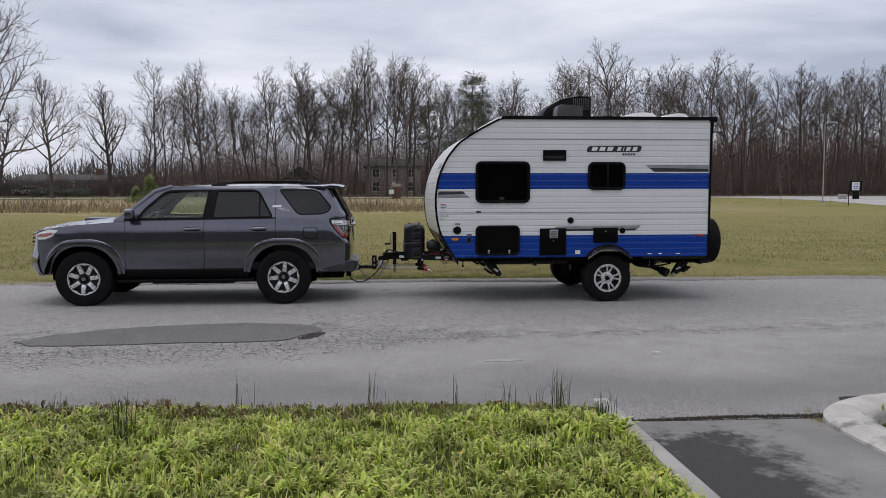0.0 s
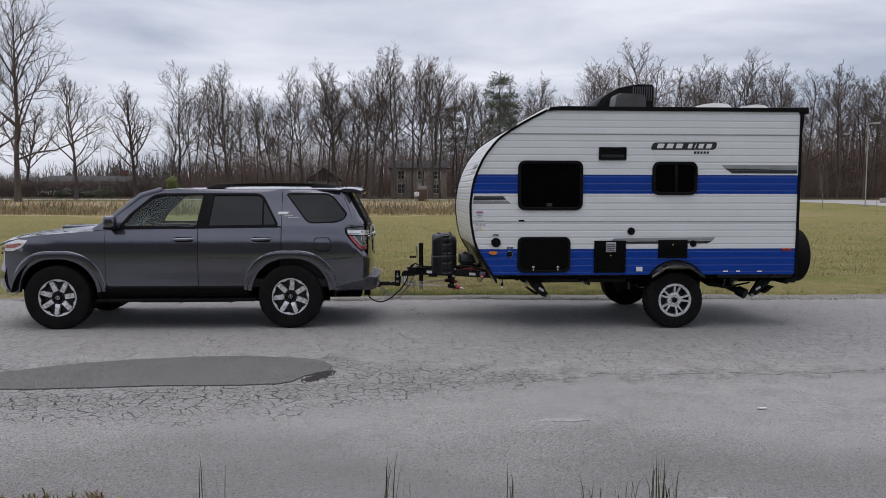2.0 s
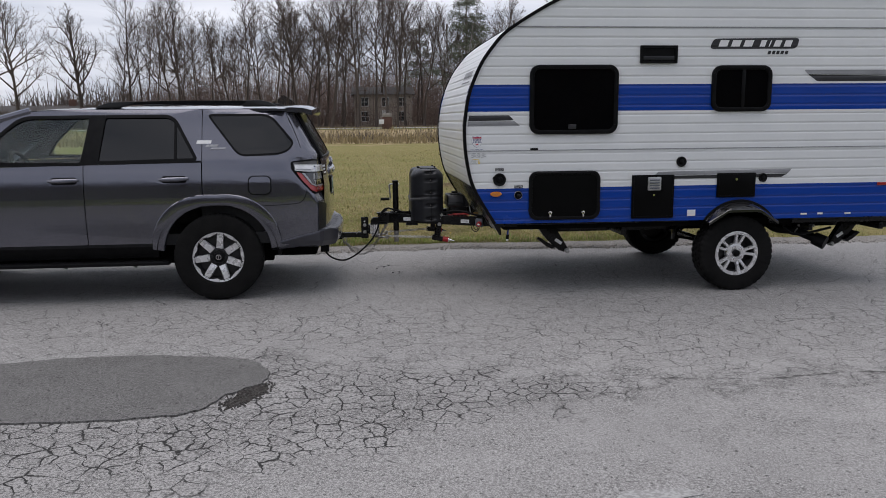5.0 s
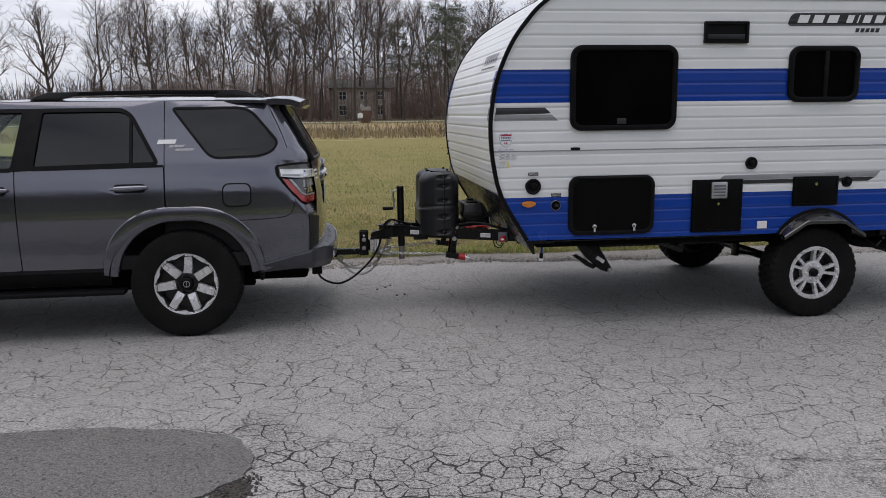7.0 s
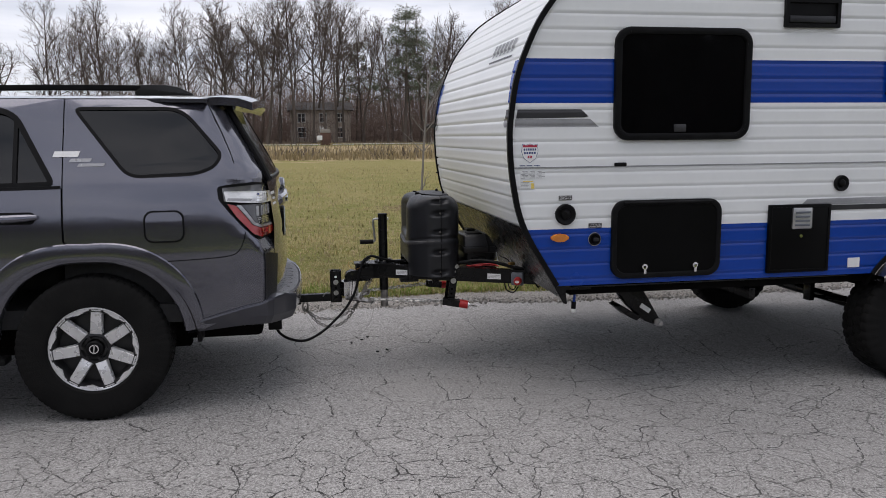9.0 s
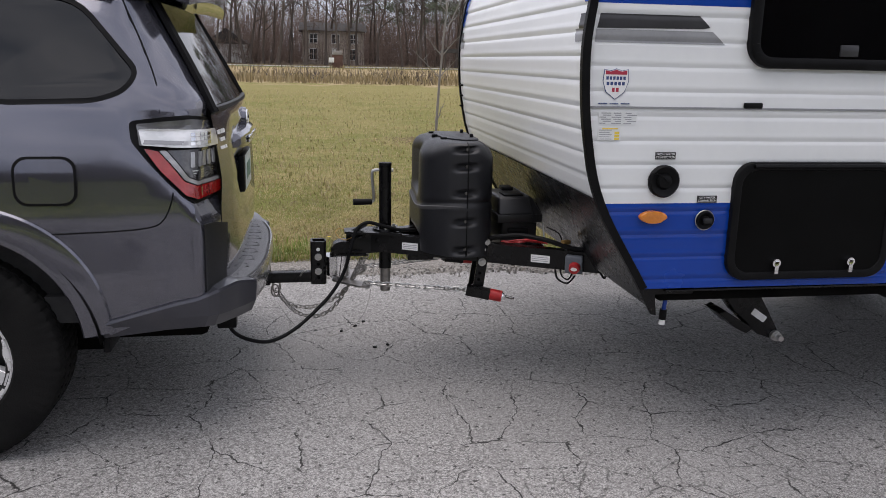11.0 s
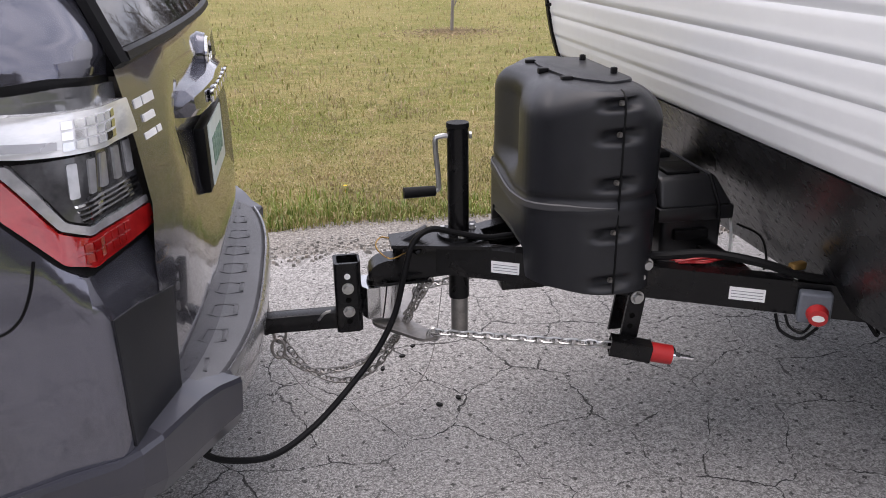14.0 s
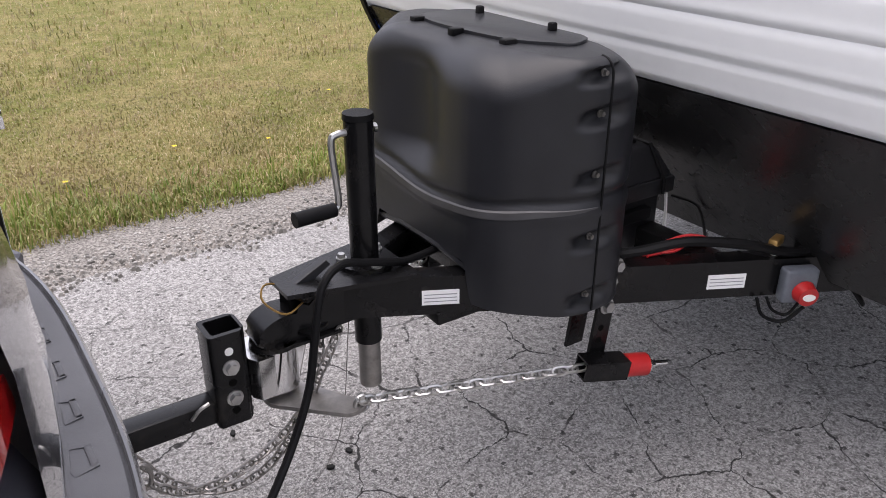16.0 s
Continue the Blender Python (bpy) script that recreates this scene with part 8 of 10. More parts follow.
poly = round_poly([(-0.040, 0.225), (-0.066, 0.12), (-0.060, -0.02), (-0.045, -0.13), (0.03, -0.218), (0.10, -0.190), (0.105, 0.215)], [0.05, 0.06, 0.08, 0.06, 0.02, 0.03, 0.04])
prism(bm, poly, "z", TOP - 0.004, TOP + 0.006, bevel=0.0025)
lid = part("access_lid", bm, BLACK_ROUGH, cover)
for x, y in ((-0.062, 0.175), (-0.070, 0.02), (-0.052, -0.125)):
    bm = bmesh.new()
    box(bm, x - 0.016, x + 0.012, y - 0.011, y + 0.011, TOP - 0.008, TOP + 0.009, 0.003)
    part("lid_hinge", bm, BLACK_PLASTIC, lid)
for y in (-0.096, 0.146):
    bm = bmesh.new()
    box(bm, 0.073, 0.089, y - 0.008, y + 0.008, TOP, TOP + 0.022, 0.004)
    part("lid_peg", bm, BLACK_PLASTIC, lid)

# battery box
bat = thing("battery_box", (1.0, 12.44, 0.0), "black plastic battery box behind the bottle cover", "battery box")
bm = bmesh.new()
box(bm, -0.085, 0.090, -0.150, 0.150, 0.590, 0.745, 0.014, seg=3)
box(bm, -0.08, 0.08, -0.14, 0.14, 0.552, 0.592, 0.004)
SATIN_CASE = surface("satin_black_case", (0.009, 0.0092, 0.0105), (0.014, 0.0143, 0.016), 9, 0.32, bump=0.1, bscale=400, spec=0.5)
part("box_body", bm, SATIN_CASE, bat)
bm = bmesh.new()
t = bmesh.new()
bmesh.ops.create_cube(t, size=1.0)
for v in t.verts:
    up = v.co.z > 0
    v.co = Vector((v.co.x * (0.165 if up else 0.215) - (0.018 if up else 0), v.co.y * (0.27 if up else 0.345), 0.845 if up else 0.765))
bmesh.ops.bevel(t, geom=t.edges[:], offset=0.014, segments=3, profile=0.5, affect="EDGES")
merge(bm, t)
box(bm, -0.108, 0.108, -0.173, 0.173, 0.728, 0.768, 0.006)
lid = part("box_lid", bm, SATIN_CASE, bat)
bm = bmesh.new()
box(bm, -0.068, 0.028, -0.115, -0.01, 0.842, 0.854, 0.005)
part("lid_boss", bm, BLACK_PLASTIC, lid)
bm = bmesh.new()
box(bm, -0.035, 0.020, 0.055, 0.135, 0.842, 0.862, 0.006)
part("vent_cap", bm, BLACK_PLASTIC, lid)
bm = bmesh.new()
sweep(bm, [(0.060, -0.180, 0.735), (0.060, -0.178, 0.768), (0.045, -0.140, 0.846), (0.045, 0.140, 0.846), (0.060, 0.178, 0.768), (0.060, 0.180, 0.70)], 0.005, 6)
part("lid_strap", bm, BLACK_PLASTIC, bat)
bm = bmesh.new()
box(bm, -0.055, 0.045, -0.168, -0.145, 0.672, 0.702, 0.006)
part("carry_handle", bm, BLACK_PLASTIC, bat)

# wiring on the drawbar: red cables, black trunk cable, white lead, cutoff switch
wires = thing("drawbar_wiring", (1.0, 12.20, 0.655), "red and black cables bunched on the drawbar", "cables")
W0 = Vector((-1.0, -12.20, -0.655))
for k in range(4):
    random.seed(40 + k)
    bm = bmesh.new()
    u = random.uniform
    pts = [(0.90 + u(-.01, .01), 12.17 + u(-.02, .02), 0.662), (0.96, 12.15 + u(-.02, .02), 0.660 + u(0, 0.018)), (1.04, 12.12 + u(-.02, .02), 0.660 + u(0, .02)),
           (1.09, 12.13 + u(-.02, .02), 0.660), (1.04, 12.16 + u(-.02, .02), 0.660 + u(0, 0.018)), (0.95, 12.18, 0.662)]
    sweep(bm, [Vector(p) + W0 for p in smooth_line(pts, 5)], 0.0032, 6)
    part("red_cable", bm, ORANGE_WIRE, wires)
bm = bmesh.new()
sweep(bm, [Vector(p) + W0 for p in smooth_line([(0.80, 12.20, 0.672), (0.86, 12.14, 0.690), (0.95, 12.09, 0.708), (1.05, 12.03, 0.700), (1.15, 11.99, 0.672), (1.22, 11.97, 0.662)], 6)], 0.011, 8)
part("trunk_cable", bm, BLACK_PLASTIC, wires)
bm = bmesh.new()
sweep(bm, [Vector(p) + W0 for p in smooth_line([(1.118, 12.300, 0.725), (1.128, 12.300, 0.66), (1.122, 12.29, 0.60), (1.10, 12.24, 0.63)], 5)], 0.0042, 6)
part("white_lead", bm, WHITE_PLASTIC, wires)
for pts, r in (([(1.14, 12.30, 0.70), (1.19, 12.26, 0.675), (1.205, 12.24, 0.62), (1.19, 12.22, 0.59)], 0.0035), ([(1.095, 12.000, 0.572), (1.105, 11.985, 0.532), (1.140, 11.955, 0.520), (1.165, 11.93, 0.56)], 0.0042),
               ([(1.115, 11.990, 0.572), (1.122, 11.975, 0.545), (1.142, 11.952, 0.538), (1.155, 11.938, 0.57)], 0.0036), ([(1.26, 11.93, 0.60), (1.285, 11.89, 0.58), (1.27, 11.86, 0.565), (1.25, 11.88, 0.60)], 0.005)):
    bm = bmesh.new()
    sweep(bm, [Vector(p) + W0 for p in smooth_line(pts, 6)], r, 6)
    part("black_lead", bm, BLACK_PLASTIC, wires)
bm = bmesh.new()
cyl(bm, Vector((1.146, 12.012, 0.640)) + W0, Vector((1.140, 12.008, 0.685)) + W0, 0.0055, seg=10)
part("gas_hose_stub", bm, WHITE_PLASTIC, wires)
bm = bmesh.new()
box(bm, -0.022, 0.022, -0.010, 0.010, -0.008, 0.012, 0.004, Matrix.Translation(Vector((1.140, 12.008, 0.690)) + W0) @ Matrix.Rotation(radians(15), 4, "Z"))
part("brass_fitting", bm, BRASS, wires)

sw = thing("battery_switch", (1.172, rail_y(1.172), 0.600), "grey battery cutoff switch with a red knob", "switch", rz=-math.degrees(ang))
bm = bmesh.new()
box(bm, -0.036, 0.040, -0.034, 0.0, -0.036, 0.044, 0.008, seg=3)
part("switch_housing", bm, GREY_PLASTIC, sw)
bm = bmesh.new()
cyl(bm, (0.008, -0.034, -0.006), (0.008, -0.058, -0.008), 0.026, 0.022, 20)
knob = part("red_knob", bm, RED_PLASTIC, sw)
bm = bmesh.new()
prism(bm, [(0.008 + 0.014 * math.cos(t), -0.008 + 0.008 * math.sin(t)) for t in (2 * math.pi * i / 16 for i in range(16))], "y", -0.061, -0.057)
part("knob_marker", bm, WHITE_PLASTIC, knob)

# weight distribution: brackets, bushes, chains, triangle plate
for s in (1, -1):
    def Yv(y):
        return y if s == 1 else 2 * CY - y
    arm = thing("stabiliser_bracket", (0.80, Yv(rail_y(0.80)), 0.44), "black bolted bracket with a red bush on the drawbar rail", "bracket", group="stabiliser brackets")
    O = Vector((-0.80, -Yv(rail_y(0.80)), -0.44))
    bm = bmesh.new()
    y0 = rail_y(0.80)
    ya, yb = sorted((Yv(y0 - 0.009), Yv(y0 - 0.001)))
    prism(bm, [(0.792, 0.682), (0.838, 0.682), (0.808, 0.452), (0.760, 0.452)], "y", ya, yb)
    yc, yd = sorted((Yv(y0 + 0.052), Yv(y0 + 0.060)))
    prism(bm, [(0.784, 0.682), (0.830, 0.682), (0.800, 0.452), (0.752, 0.452)], "y", yc, yd)
    box(bm, 0.785, 0.845, *sorted((Yv(y0 - 0.009), Yv(y0 + 0.058))), 0.668, 0.684, 0.003)
    bmesh.ops.translate(bm, vec=O, verts=bm.verts[:])
    part("bracket_plate", bm, BLACK_PAINT, arm)
    for x, z, r in ((0.818, 0.663, 0.0125), (0.805, 0.632, 0.0085), (0.799, 0.572, 0.0135)):
        bm = bmesh.new()
        hexhead(bm, Vector((x, Yv(y0 - 0.009), z)) + O, (0, -s, 0), r, 0.014)
        part("bracket_bolt", bm, ZINC, arm)
    for x, z in ((0.790, 0.520), (0.786, 0.490)):
        bm = bmesh.new()
        cyl(bm, Vector((x, Yv(y0 - 0.0092), z)) + O, Vector((x, Yv(y0 - 0.0100), z)) + O, 0.0075, seg=12)
        part("bracket_hole", bm, UNDER, arm)
    p0, p1, p2, p3 = (Vector((x, Yv(y), z)) for x, y, z in ((0.728, 12.144, 0.448), (0.830, 12.116, 0.431), (0.882, 12.1026, 0.423), (0.938, 12.088, 0.414)))
    d = (p1 - p0).normalized()
    q = d.to_track_quat("X", "Z").to_matrix().to_4x4()
    bm = bmesh.new()
    L_ = (p1 - p0).length
    for zz in (-0.022, 0.018):
        box(bm, 0, L_, -0.024, 0.024, zz, zz + 0.004, 0, Matrix.Translation(p0 + O) @ q)
    for yy in (-0.024, 0.020):
        box(bm, 0, L_, yy, yy + 0.004, -0.020, 0.020, 0, Matrix.Translation(p0 + O) @ q)
    part("square_tube", bm, BLACK_PAINT, arm)
    bm = bmesh.new()
    cyl(bm, p1 + O, p2 + O, 0.026, seg=24)
    part("red_bush", bm, RED_PLASTIC, arm)
    bm = bmesh.new()
    cyl(bm, p2 + O, p2 + d * 0.004 + O, 0.024, seg=20)
    hexhead(bm, p2 + d * 0.004 + O, d, 0.013, 0.018)
    cyl(bm, p2 + d * 0.02 + O, p3 + O, 0.0065, seg=10)
    part("tension_bolt", bm, CHROME, arm)
    ch = thing("tension_chain", (0.27, Yv(12.31), 0.445), "bright zinc tension chain of the hitch stabiliser", "chain", group="tension chains")
    O2 = Vector((-0.27, -Yv(12.31), -0.445))
    chain_links(ch, [Vector((0.285, Yv(12.306), 0.446)) + O2, Vector((0.50, Yv(12.228), 0.446)) + O2, Vector((0.738, Yv(12.141), 0.447)) + O2], 0.0066, 0.040, 0.024, ZINC)
tri = thing("hitch_plate", (0.19, CY, 0.43), "galvanised triangular plate under the tow ball", "hitch plate")
O3 = Vector((-0.19, -CY, -0.43))
bm = bmesh.new()
prism(bm, round_poly([(0.13, CY - 0.04), (0.13, CY + 0.04), (0.255, 2 * CY - 12.29), (0.305, 2 * CY - 12.305), (0.215, CY), (0.305, 12.305), (0.255, 12.29)], 0.02), "z", 0.425, 0.434)
bmesh.ops.translate(bm, vec=O3, verts=bm.verts[:])
part("triangle_plate", bm, DULL_STEEL, tri)
for y in (12.309, 2 * CY - 12.309):
    bm = bmesh.new()
    sweep(bm, [Vector((0.287 + 0.016 * math.cos(a), y, 0.437 + 0.018 * math.sin(a))) + O3 for a in (math.pi * 2 * i / 14 for i in range(14))], 0.005, 6, closed=True)
    hexhead(bm, Vector((0.287, y, 0.445)) + O3, (0, 0, 1), 0.010, 0.012)
    part("shackle", bm, ZINC, tri)

# ball mount: shank, channel, bolts, chrome ball housing
mount = thing("ball_mount", (-0.12, CY, 0.444), "black adjustable tow ball mount in the car's receiver", "tow ball mount")
O4 = Vector((0.12, -CY, -0.43))


def mp(name, bm, mt, parent=None, label=""):
    bmesh.ops.translate(bm, vec=O4, verts=bm.verts[:])
    return part(name, bm, mt, parent or mount, label)


bm = bmesh.new()
box(bm, -0.42, 0.045, CY - 0.025, CY + 0.025, 0.405, 0.455, 0.005)
mp("shank", bm, BLACK_PAINT)
bm = bmesh.new()
hoop(bm, rrect(0.030, 0.098, CY - 0.038, CY + 0.038, 0.010, 3), rrect(0.040, 0.104, CY - 0.028, CY + 0.028, 0.006, 3), "z", 0.398, 0.606)
chan = mp("drop_channel", bm, BLACK_PAINT)
for z, r in ((0.568, 0.0085), (0.532, 0.0125), (0.497, 0.008), (0.462, 0.0125), (0.432, 0.008)):
    bm = bmesh.new()
    if r > 0.01:
        hexhead(bm, (0.066, CY - 0.038, z), (0, -1, 0), r, 0.013)
    else:
        cyl(bm, (0.066, CY - 0.038, z), (0.066, CY - 0.0395, z), r, seg=14)
    mp("mount_bolt" if r > 0.01 else "mount_hole", bm, ZINC if r > 0.01 else (WHITE_PLASTIC if z > 0.5 else UNDER), chan)
bm = bmesh.new()
sweep(bm, smooth_line([(-0.02, CY - 0.032, 0.44), (-0.005, CY - 0.040, 0.462), (0.015, CY - 0.040, 0.47)], 4), 0.004, 6)
mp("receiver_pin", bm, ZINC)
bm = bmesh.new()
lathe(bm, [(0.0, 0.0), (0.0, 0.043), (0.004, 0.046), (0.104, 0.046), (0.108, 0.042), (0.108, 0.0)], (0.170, CY, 0.432), (0, 0, 1), 36)
ball = mp("ball_housing", bm, CHROME, None, "chrome tow ball housing")
bm = bmesh.new()
lathe(bm, [(0.0, 0.022), (0.010, 0.020), (0.020, 0.018)], (0.170, CY, 0.536), (0, 0, 1), 24)
mp("ball_neck", bm, CHROME, ball)
bm = bmesh.new()
prism(bm, [(0.118, CY - 0.050), (0.150, CY - 0.050), (0.150, CY + 0.050), (0.105, CY + 0.050), (0.105, CY - 0.03)], "z", 0.440, 0.532)
mp("ball_mount_plate", bm, surface("brushed_steel", (0.5, 0.5, 0.5), (0.62, 0.62, 0.62), 12, 0.2, 1.0), ball)
bm = bmesh.new()
cyl(bm, (0.175, CY, 0.412), (0.175, CY, 0.437), 0.022, seg=6)
mp("ball_nut", bm, ZINC, ball)
# safety chains from receiver to drawbar
for y, pts in ((CY - 0.07, [(-0.135, CY - 0.07, 0.385), (-0.06, CY - 0.07, 0.325), (0.03, CY - 0.06, 0.310), (0.12, CY - 0.05, 0.335), (0.20, CY - 0.05, 0.40), (0.26, CY - 0.05, 0.50), (0.30, CY - 0.04, 0.555)]),
               (CY + 0.07, [(-0.135, CY + 0.05, 0.370), (-0.06, CY + 0.02, 0.275), (0.03, CY - 0.02, 0.248), (0.12, CY - 0.04, 0.285), (0.19, CY - 0.05, 0.38), (0.25, CY - 0.03, 0.49), (0.29, CY + 0.02, 0.555)])):
    sc = thing("safety_chain", (-0.135, y, 0.38), "thin galvanised safety chain hanging under the coupling", "chain", group="safety chains")
    chain_links(sc, [Vector(p) - Vector((-0.135, y, 0.38)) for p in pts], 0.0055, 0.034, 0.021, DULL_STEEL)
    bm = bmesh.new()
    a = Vector(pts[0]) - Vector((-0.135, y, 0.38))
    sweep(bm, [a + Vector((0.018 * math.cos(t), 0, 0.030 * math.sin(t) + 0.012)) for t in (2 * math.pi * i / 14 for i in range(14))], 0.0045, 6, closed=True)
    part("chain_hook", bm, DULL_STEEL, sc)
# trailer plug cable
cab = thing("trailer_cable", (-0.30, 12.05, 0.33), "black coiled trailer lighting cable between car and drawbar", "cable")
O5 = Vector((0.30, -12.05, -0.33))
bm = bmesh.new()
pts = [(-0.32, 12.02, 0.40), (-0.30, 12.02, 0.33), (-0.24, 12.06, 0.275), (-0.15, 12.11, 0.245), (-0.05, 12.18, 0.270), (0.05, 12.25, 0.335), (0.13, 12.30, 0.41), (0.185, 12.33, 0.50), (0.215, 12.35, 0.60), (0.245, 12.37, 0.685), (0.295, 12.385, 0.715), (0.36, 12.39, 0.700), (0.45, 12.40, 0.675), (0.56, 12.42, 0.672)]
sweep(bm, [Vector(p) + O5 for p in smooth_line(pts, 6)], 0.0085, 10)
part("cable_sheath", bm, BLACK_PLASTIC, cab)
bm = bmesh.new()
box(bm, -0.05, 0.03, -0.03, 0.03, -0.02, 0.07, 0.008, Matrix.Translation(Vector((-0.31, 12.02, 0.37)) + O5))
part("cable_plug", bm, BLACK_PLASTIC, cab)
# thin pale breakaway wire lying in an arc
bw = thing("breakaway_wire", (0.1, CY, 0.20), "thin pale breakaway wire hanging under the coupling", "wire")
bm = bmesh.new()
sweep(bm, [Vector(p) - Vector((0.1, CY, 0.20)) for p in smooth_line([(-0.13, CY - 0.03, 0.33), (-0.06, CY - 0.04, 0.225), (0.04, CY - 0.05, 0.165), (0.14, CY - 0.05, 0.160), (0.23, CY - 0.04, 0.20), (0.30, CY - 0.02, 0.30), (0.34, CY, 0.54)], 6)], 0.0010, 5)
part("wire_strand", bm, DULL_STEEL, bw)

# ---------------------------------------------------------------- vegetation
def mesh_from(name, verts, faces, mats, smooth=False):
    me = bpy.data.meshes.new(name)
    me.from_pydata([tuple(v) for v in verts], [], faces)
    for m in mats:
        me.materials.append(m)
    if smooth:
        me.polygons.foreach_set("use_smooth", [True] * len(me.polygons))
    return me


def limb(V, F, pts, rs, seg):
    """A tapering branch appended to lists."""
    n, base = len(pts), len(V)
    up = None
    for i, p in enumerate(pts):
        d = (pts[min(i + 1, n - 1)] - pts[max(i - 1, 0)]).normalized()
        up = d.orthogonal().normalized() if up is None else (up - d * up.dot(d)).normalized()
        s = d.cross(up)
        for k in range(seg):
            t = 2 * math.pi * k / seg
            V.append(p + (up * math.cos(t) + s * math.sin(t)) * rs[i])
    for i in range(n - 1):
        for k in range(seg):
            q = (k + 1) % seg
            F.append((base + i * seg + k, base + i * seg + q, base + (i + 1) * seg + q, base + (i + 1) * seg + k))


def wander(p, d, length, n, bend, rise, rng):
    pts, d = [p.copy()], d.normalized()
    for i in range(n):
        d = (d + Vector((rng.gauss(0, bend), rng.gauss(0, bend), rng.gauss(0, bend) + rise))).normalized()
        pts.append(pts[-1] + d * (length / n))
    return pts


def spike(V, F, p, d, r):
    """A fine twig: three sides to a point."""
    k = len(V)
    u = d.orthogonal().normalized() * r
    w = d.normalized().cross(u)
    V += [p + u, p - u * 0.5 + w * 0.87, p - u * 0.5 - w * 0.87, p + d]
    F += [(k, k + 1, k + 3), (k + 1, k + 2, k + 3), (k + 2, k, k + 3)]


def bare_tree(seed, H, r0, first, limbs, spread, fine=1.0):
    """Trunk and crown meshes of a leafless tree: curving limbs that branch three times into a rounded crown."""
    rng = random.Random(seed)
    tv, tf, cv, cf = [], [], [], []
    trunk = wander(Vector((0, 0, -0.15)), Vector((rng.gauss(0, 0.05), rng.gauss(0, 0.05), 1)), H * 0.88, 12, 0.055, 0.14, rng)
    limb(tv, tf, trunk, [r0 * (1.35 if i == 0 else 1) * (1 - 0.90 * (i / 12) ** 0.85) + 0.012 for i in range(13)], 7)

    def grow(p, d, L, r, level):
        n = (5, 4, 2)[level]
        pts = wander(p, d, L, n, (0.17, 0.22, 0.25)[level], (0.085, 0.07, 0.06)[level], rng)
        limb(cv, cf, pts, [r * (1 - 0.78 * j / n) for j in range(n + 1)], 4 if level == 0 else 3)
        if level == 2:
            for t in range(3):
                k = rng.randrange(0, n)
                d3 = (pts[k + 1] - pts[k]).normalized() + Vector((rng.gauss(0, 0.55), rng.gauss(0, 0.55), rng.uniform(-0.1, 0.5)))
                spike(cv, cf, pts[k].lerp(pts[k + 1], rng.random()), d3.normalized() * L * rng.uniform(0.5, 0.9), 0.0135 * fine)
            return
        m = (5, 4)[level]
        turn = rng.uniform(0, 6.28)
        for s in range(m):
            g = 0.28 + 0.72 * (s + 0.8 * rng.random()) / m
            k = min(n - 1, int(g * n))
            ax = (pts[k + 1] - pts[k]).normalized()
            u = ax.orthogonal().normalized()
            turn += 2.4
            side = u * math.cos(turn) + ax.cross(u) * math.sin(turn)
            d2 = ax + side * rng.uniform(0.6, 1.1) + Vector((0, 0, 0.20))
            grow(pts[k].lerp(pts[k + 1], g * n - k), d2, L * rng.uniform(0.42, 0.62) * (1.18 - 0.5 * g), max(0.0175 * fine, r * (1 - 0.78 * g) * 0.75), level + 1)

    for i in range(limbs):
        u = (i + 0.8 * rng.random()) / limbs
        f = first + (0.985 - first) * u ** 0.85
        k = min(11, int(f * 12))
        a = i * 2.4 + rng.gauss(0, 0.4)
        el = radians(32 + 38 * u + rng.gauss(0, 9))
        d = Vector((math.cos(a) * math.cos(el), math.sin(a) * math.cos(el), math.sin(el)))
        L = H * spread * (1.45 - 0.95 * u) * rng.uniform(0.7, 1.08)
        grow(trunk[k].lerp(trunk[k + 1], f * 12 - k), d, L, r0 * (0.50 - 0.33 * u) * rng.uniform(0.75, 1.1) + 0.012, 0)
    return (tv, tf), (cv, cf)


def tree_thing(name, parts_, mats, label, group):
    ob = thing(name, (0, 0, 0), label, "tree", group)
    for (pv, pf), nm, mt in zip(parts_, ("trunk", "crown"), mats):
        o = new(nm, mesh_from(nm, pv, pf, [mt], True))
        o.parent = ob
    return ob


WOOD = "bare trees of the wood"
kinds = []
for i, (H, r0, first, nl, sp) in enumerate(((17.6, 0.17, 0.38, 15, 0.24), (18.6, 0.20, 0.32, 16, 0.27), (16, 0.14, 0.44, 14, 0.23), (17.8, 0.16, 0.46, 14, 0.22), (17, 0.17, 0.30, 16, 0.28), (18.6, 0.21, 0.36, 16, 0.27), (15.5, 0.12, 0.42, 14, 0.24))):
    kinds.append(tree_thing("bare_tree", bare_tree(100 + i, H, r0, first, nl, sp), (BARK, BARK), "tall leafless grey-brown tree at the wood's edge", WOOD))
rng = random.Random(77)
first_use = set()


def plant(kind, x, y, scale, rz, sx=None):
    z = ground_z(x, y) if y > 14 else 0.0
    m = pose(x, y, z, 0, 0, rz) @ Matrix.Diagonal((sx or scale, sx or scale, scale, 1))
    if kind not in first_use:
        first_use.add(kind)
        kind.matrix_basis = m
        return kind
    return copy_thing_scaled(kind, m)


def copy_thing_scaled(ob, m):
    old = tuple(ob.scale)
    ob.scale = (1, 1, 1)
    c = copy_thing(ob, m)
    c.matrix_basis = m
    ob.scale = old
    return c


def wood_height(x):
    """How tall the wood stands along its edge, as a factor."""
    return 0.95 + 0.05 * math.sin(x * 0.16 + 1.0) + 0.05 * math.sin(x * 0.43) + (0.08 if 28 < x < 50 else 0.10 if x >= 50 else 0) - (0.08 if 12 < x < 27 else 0)


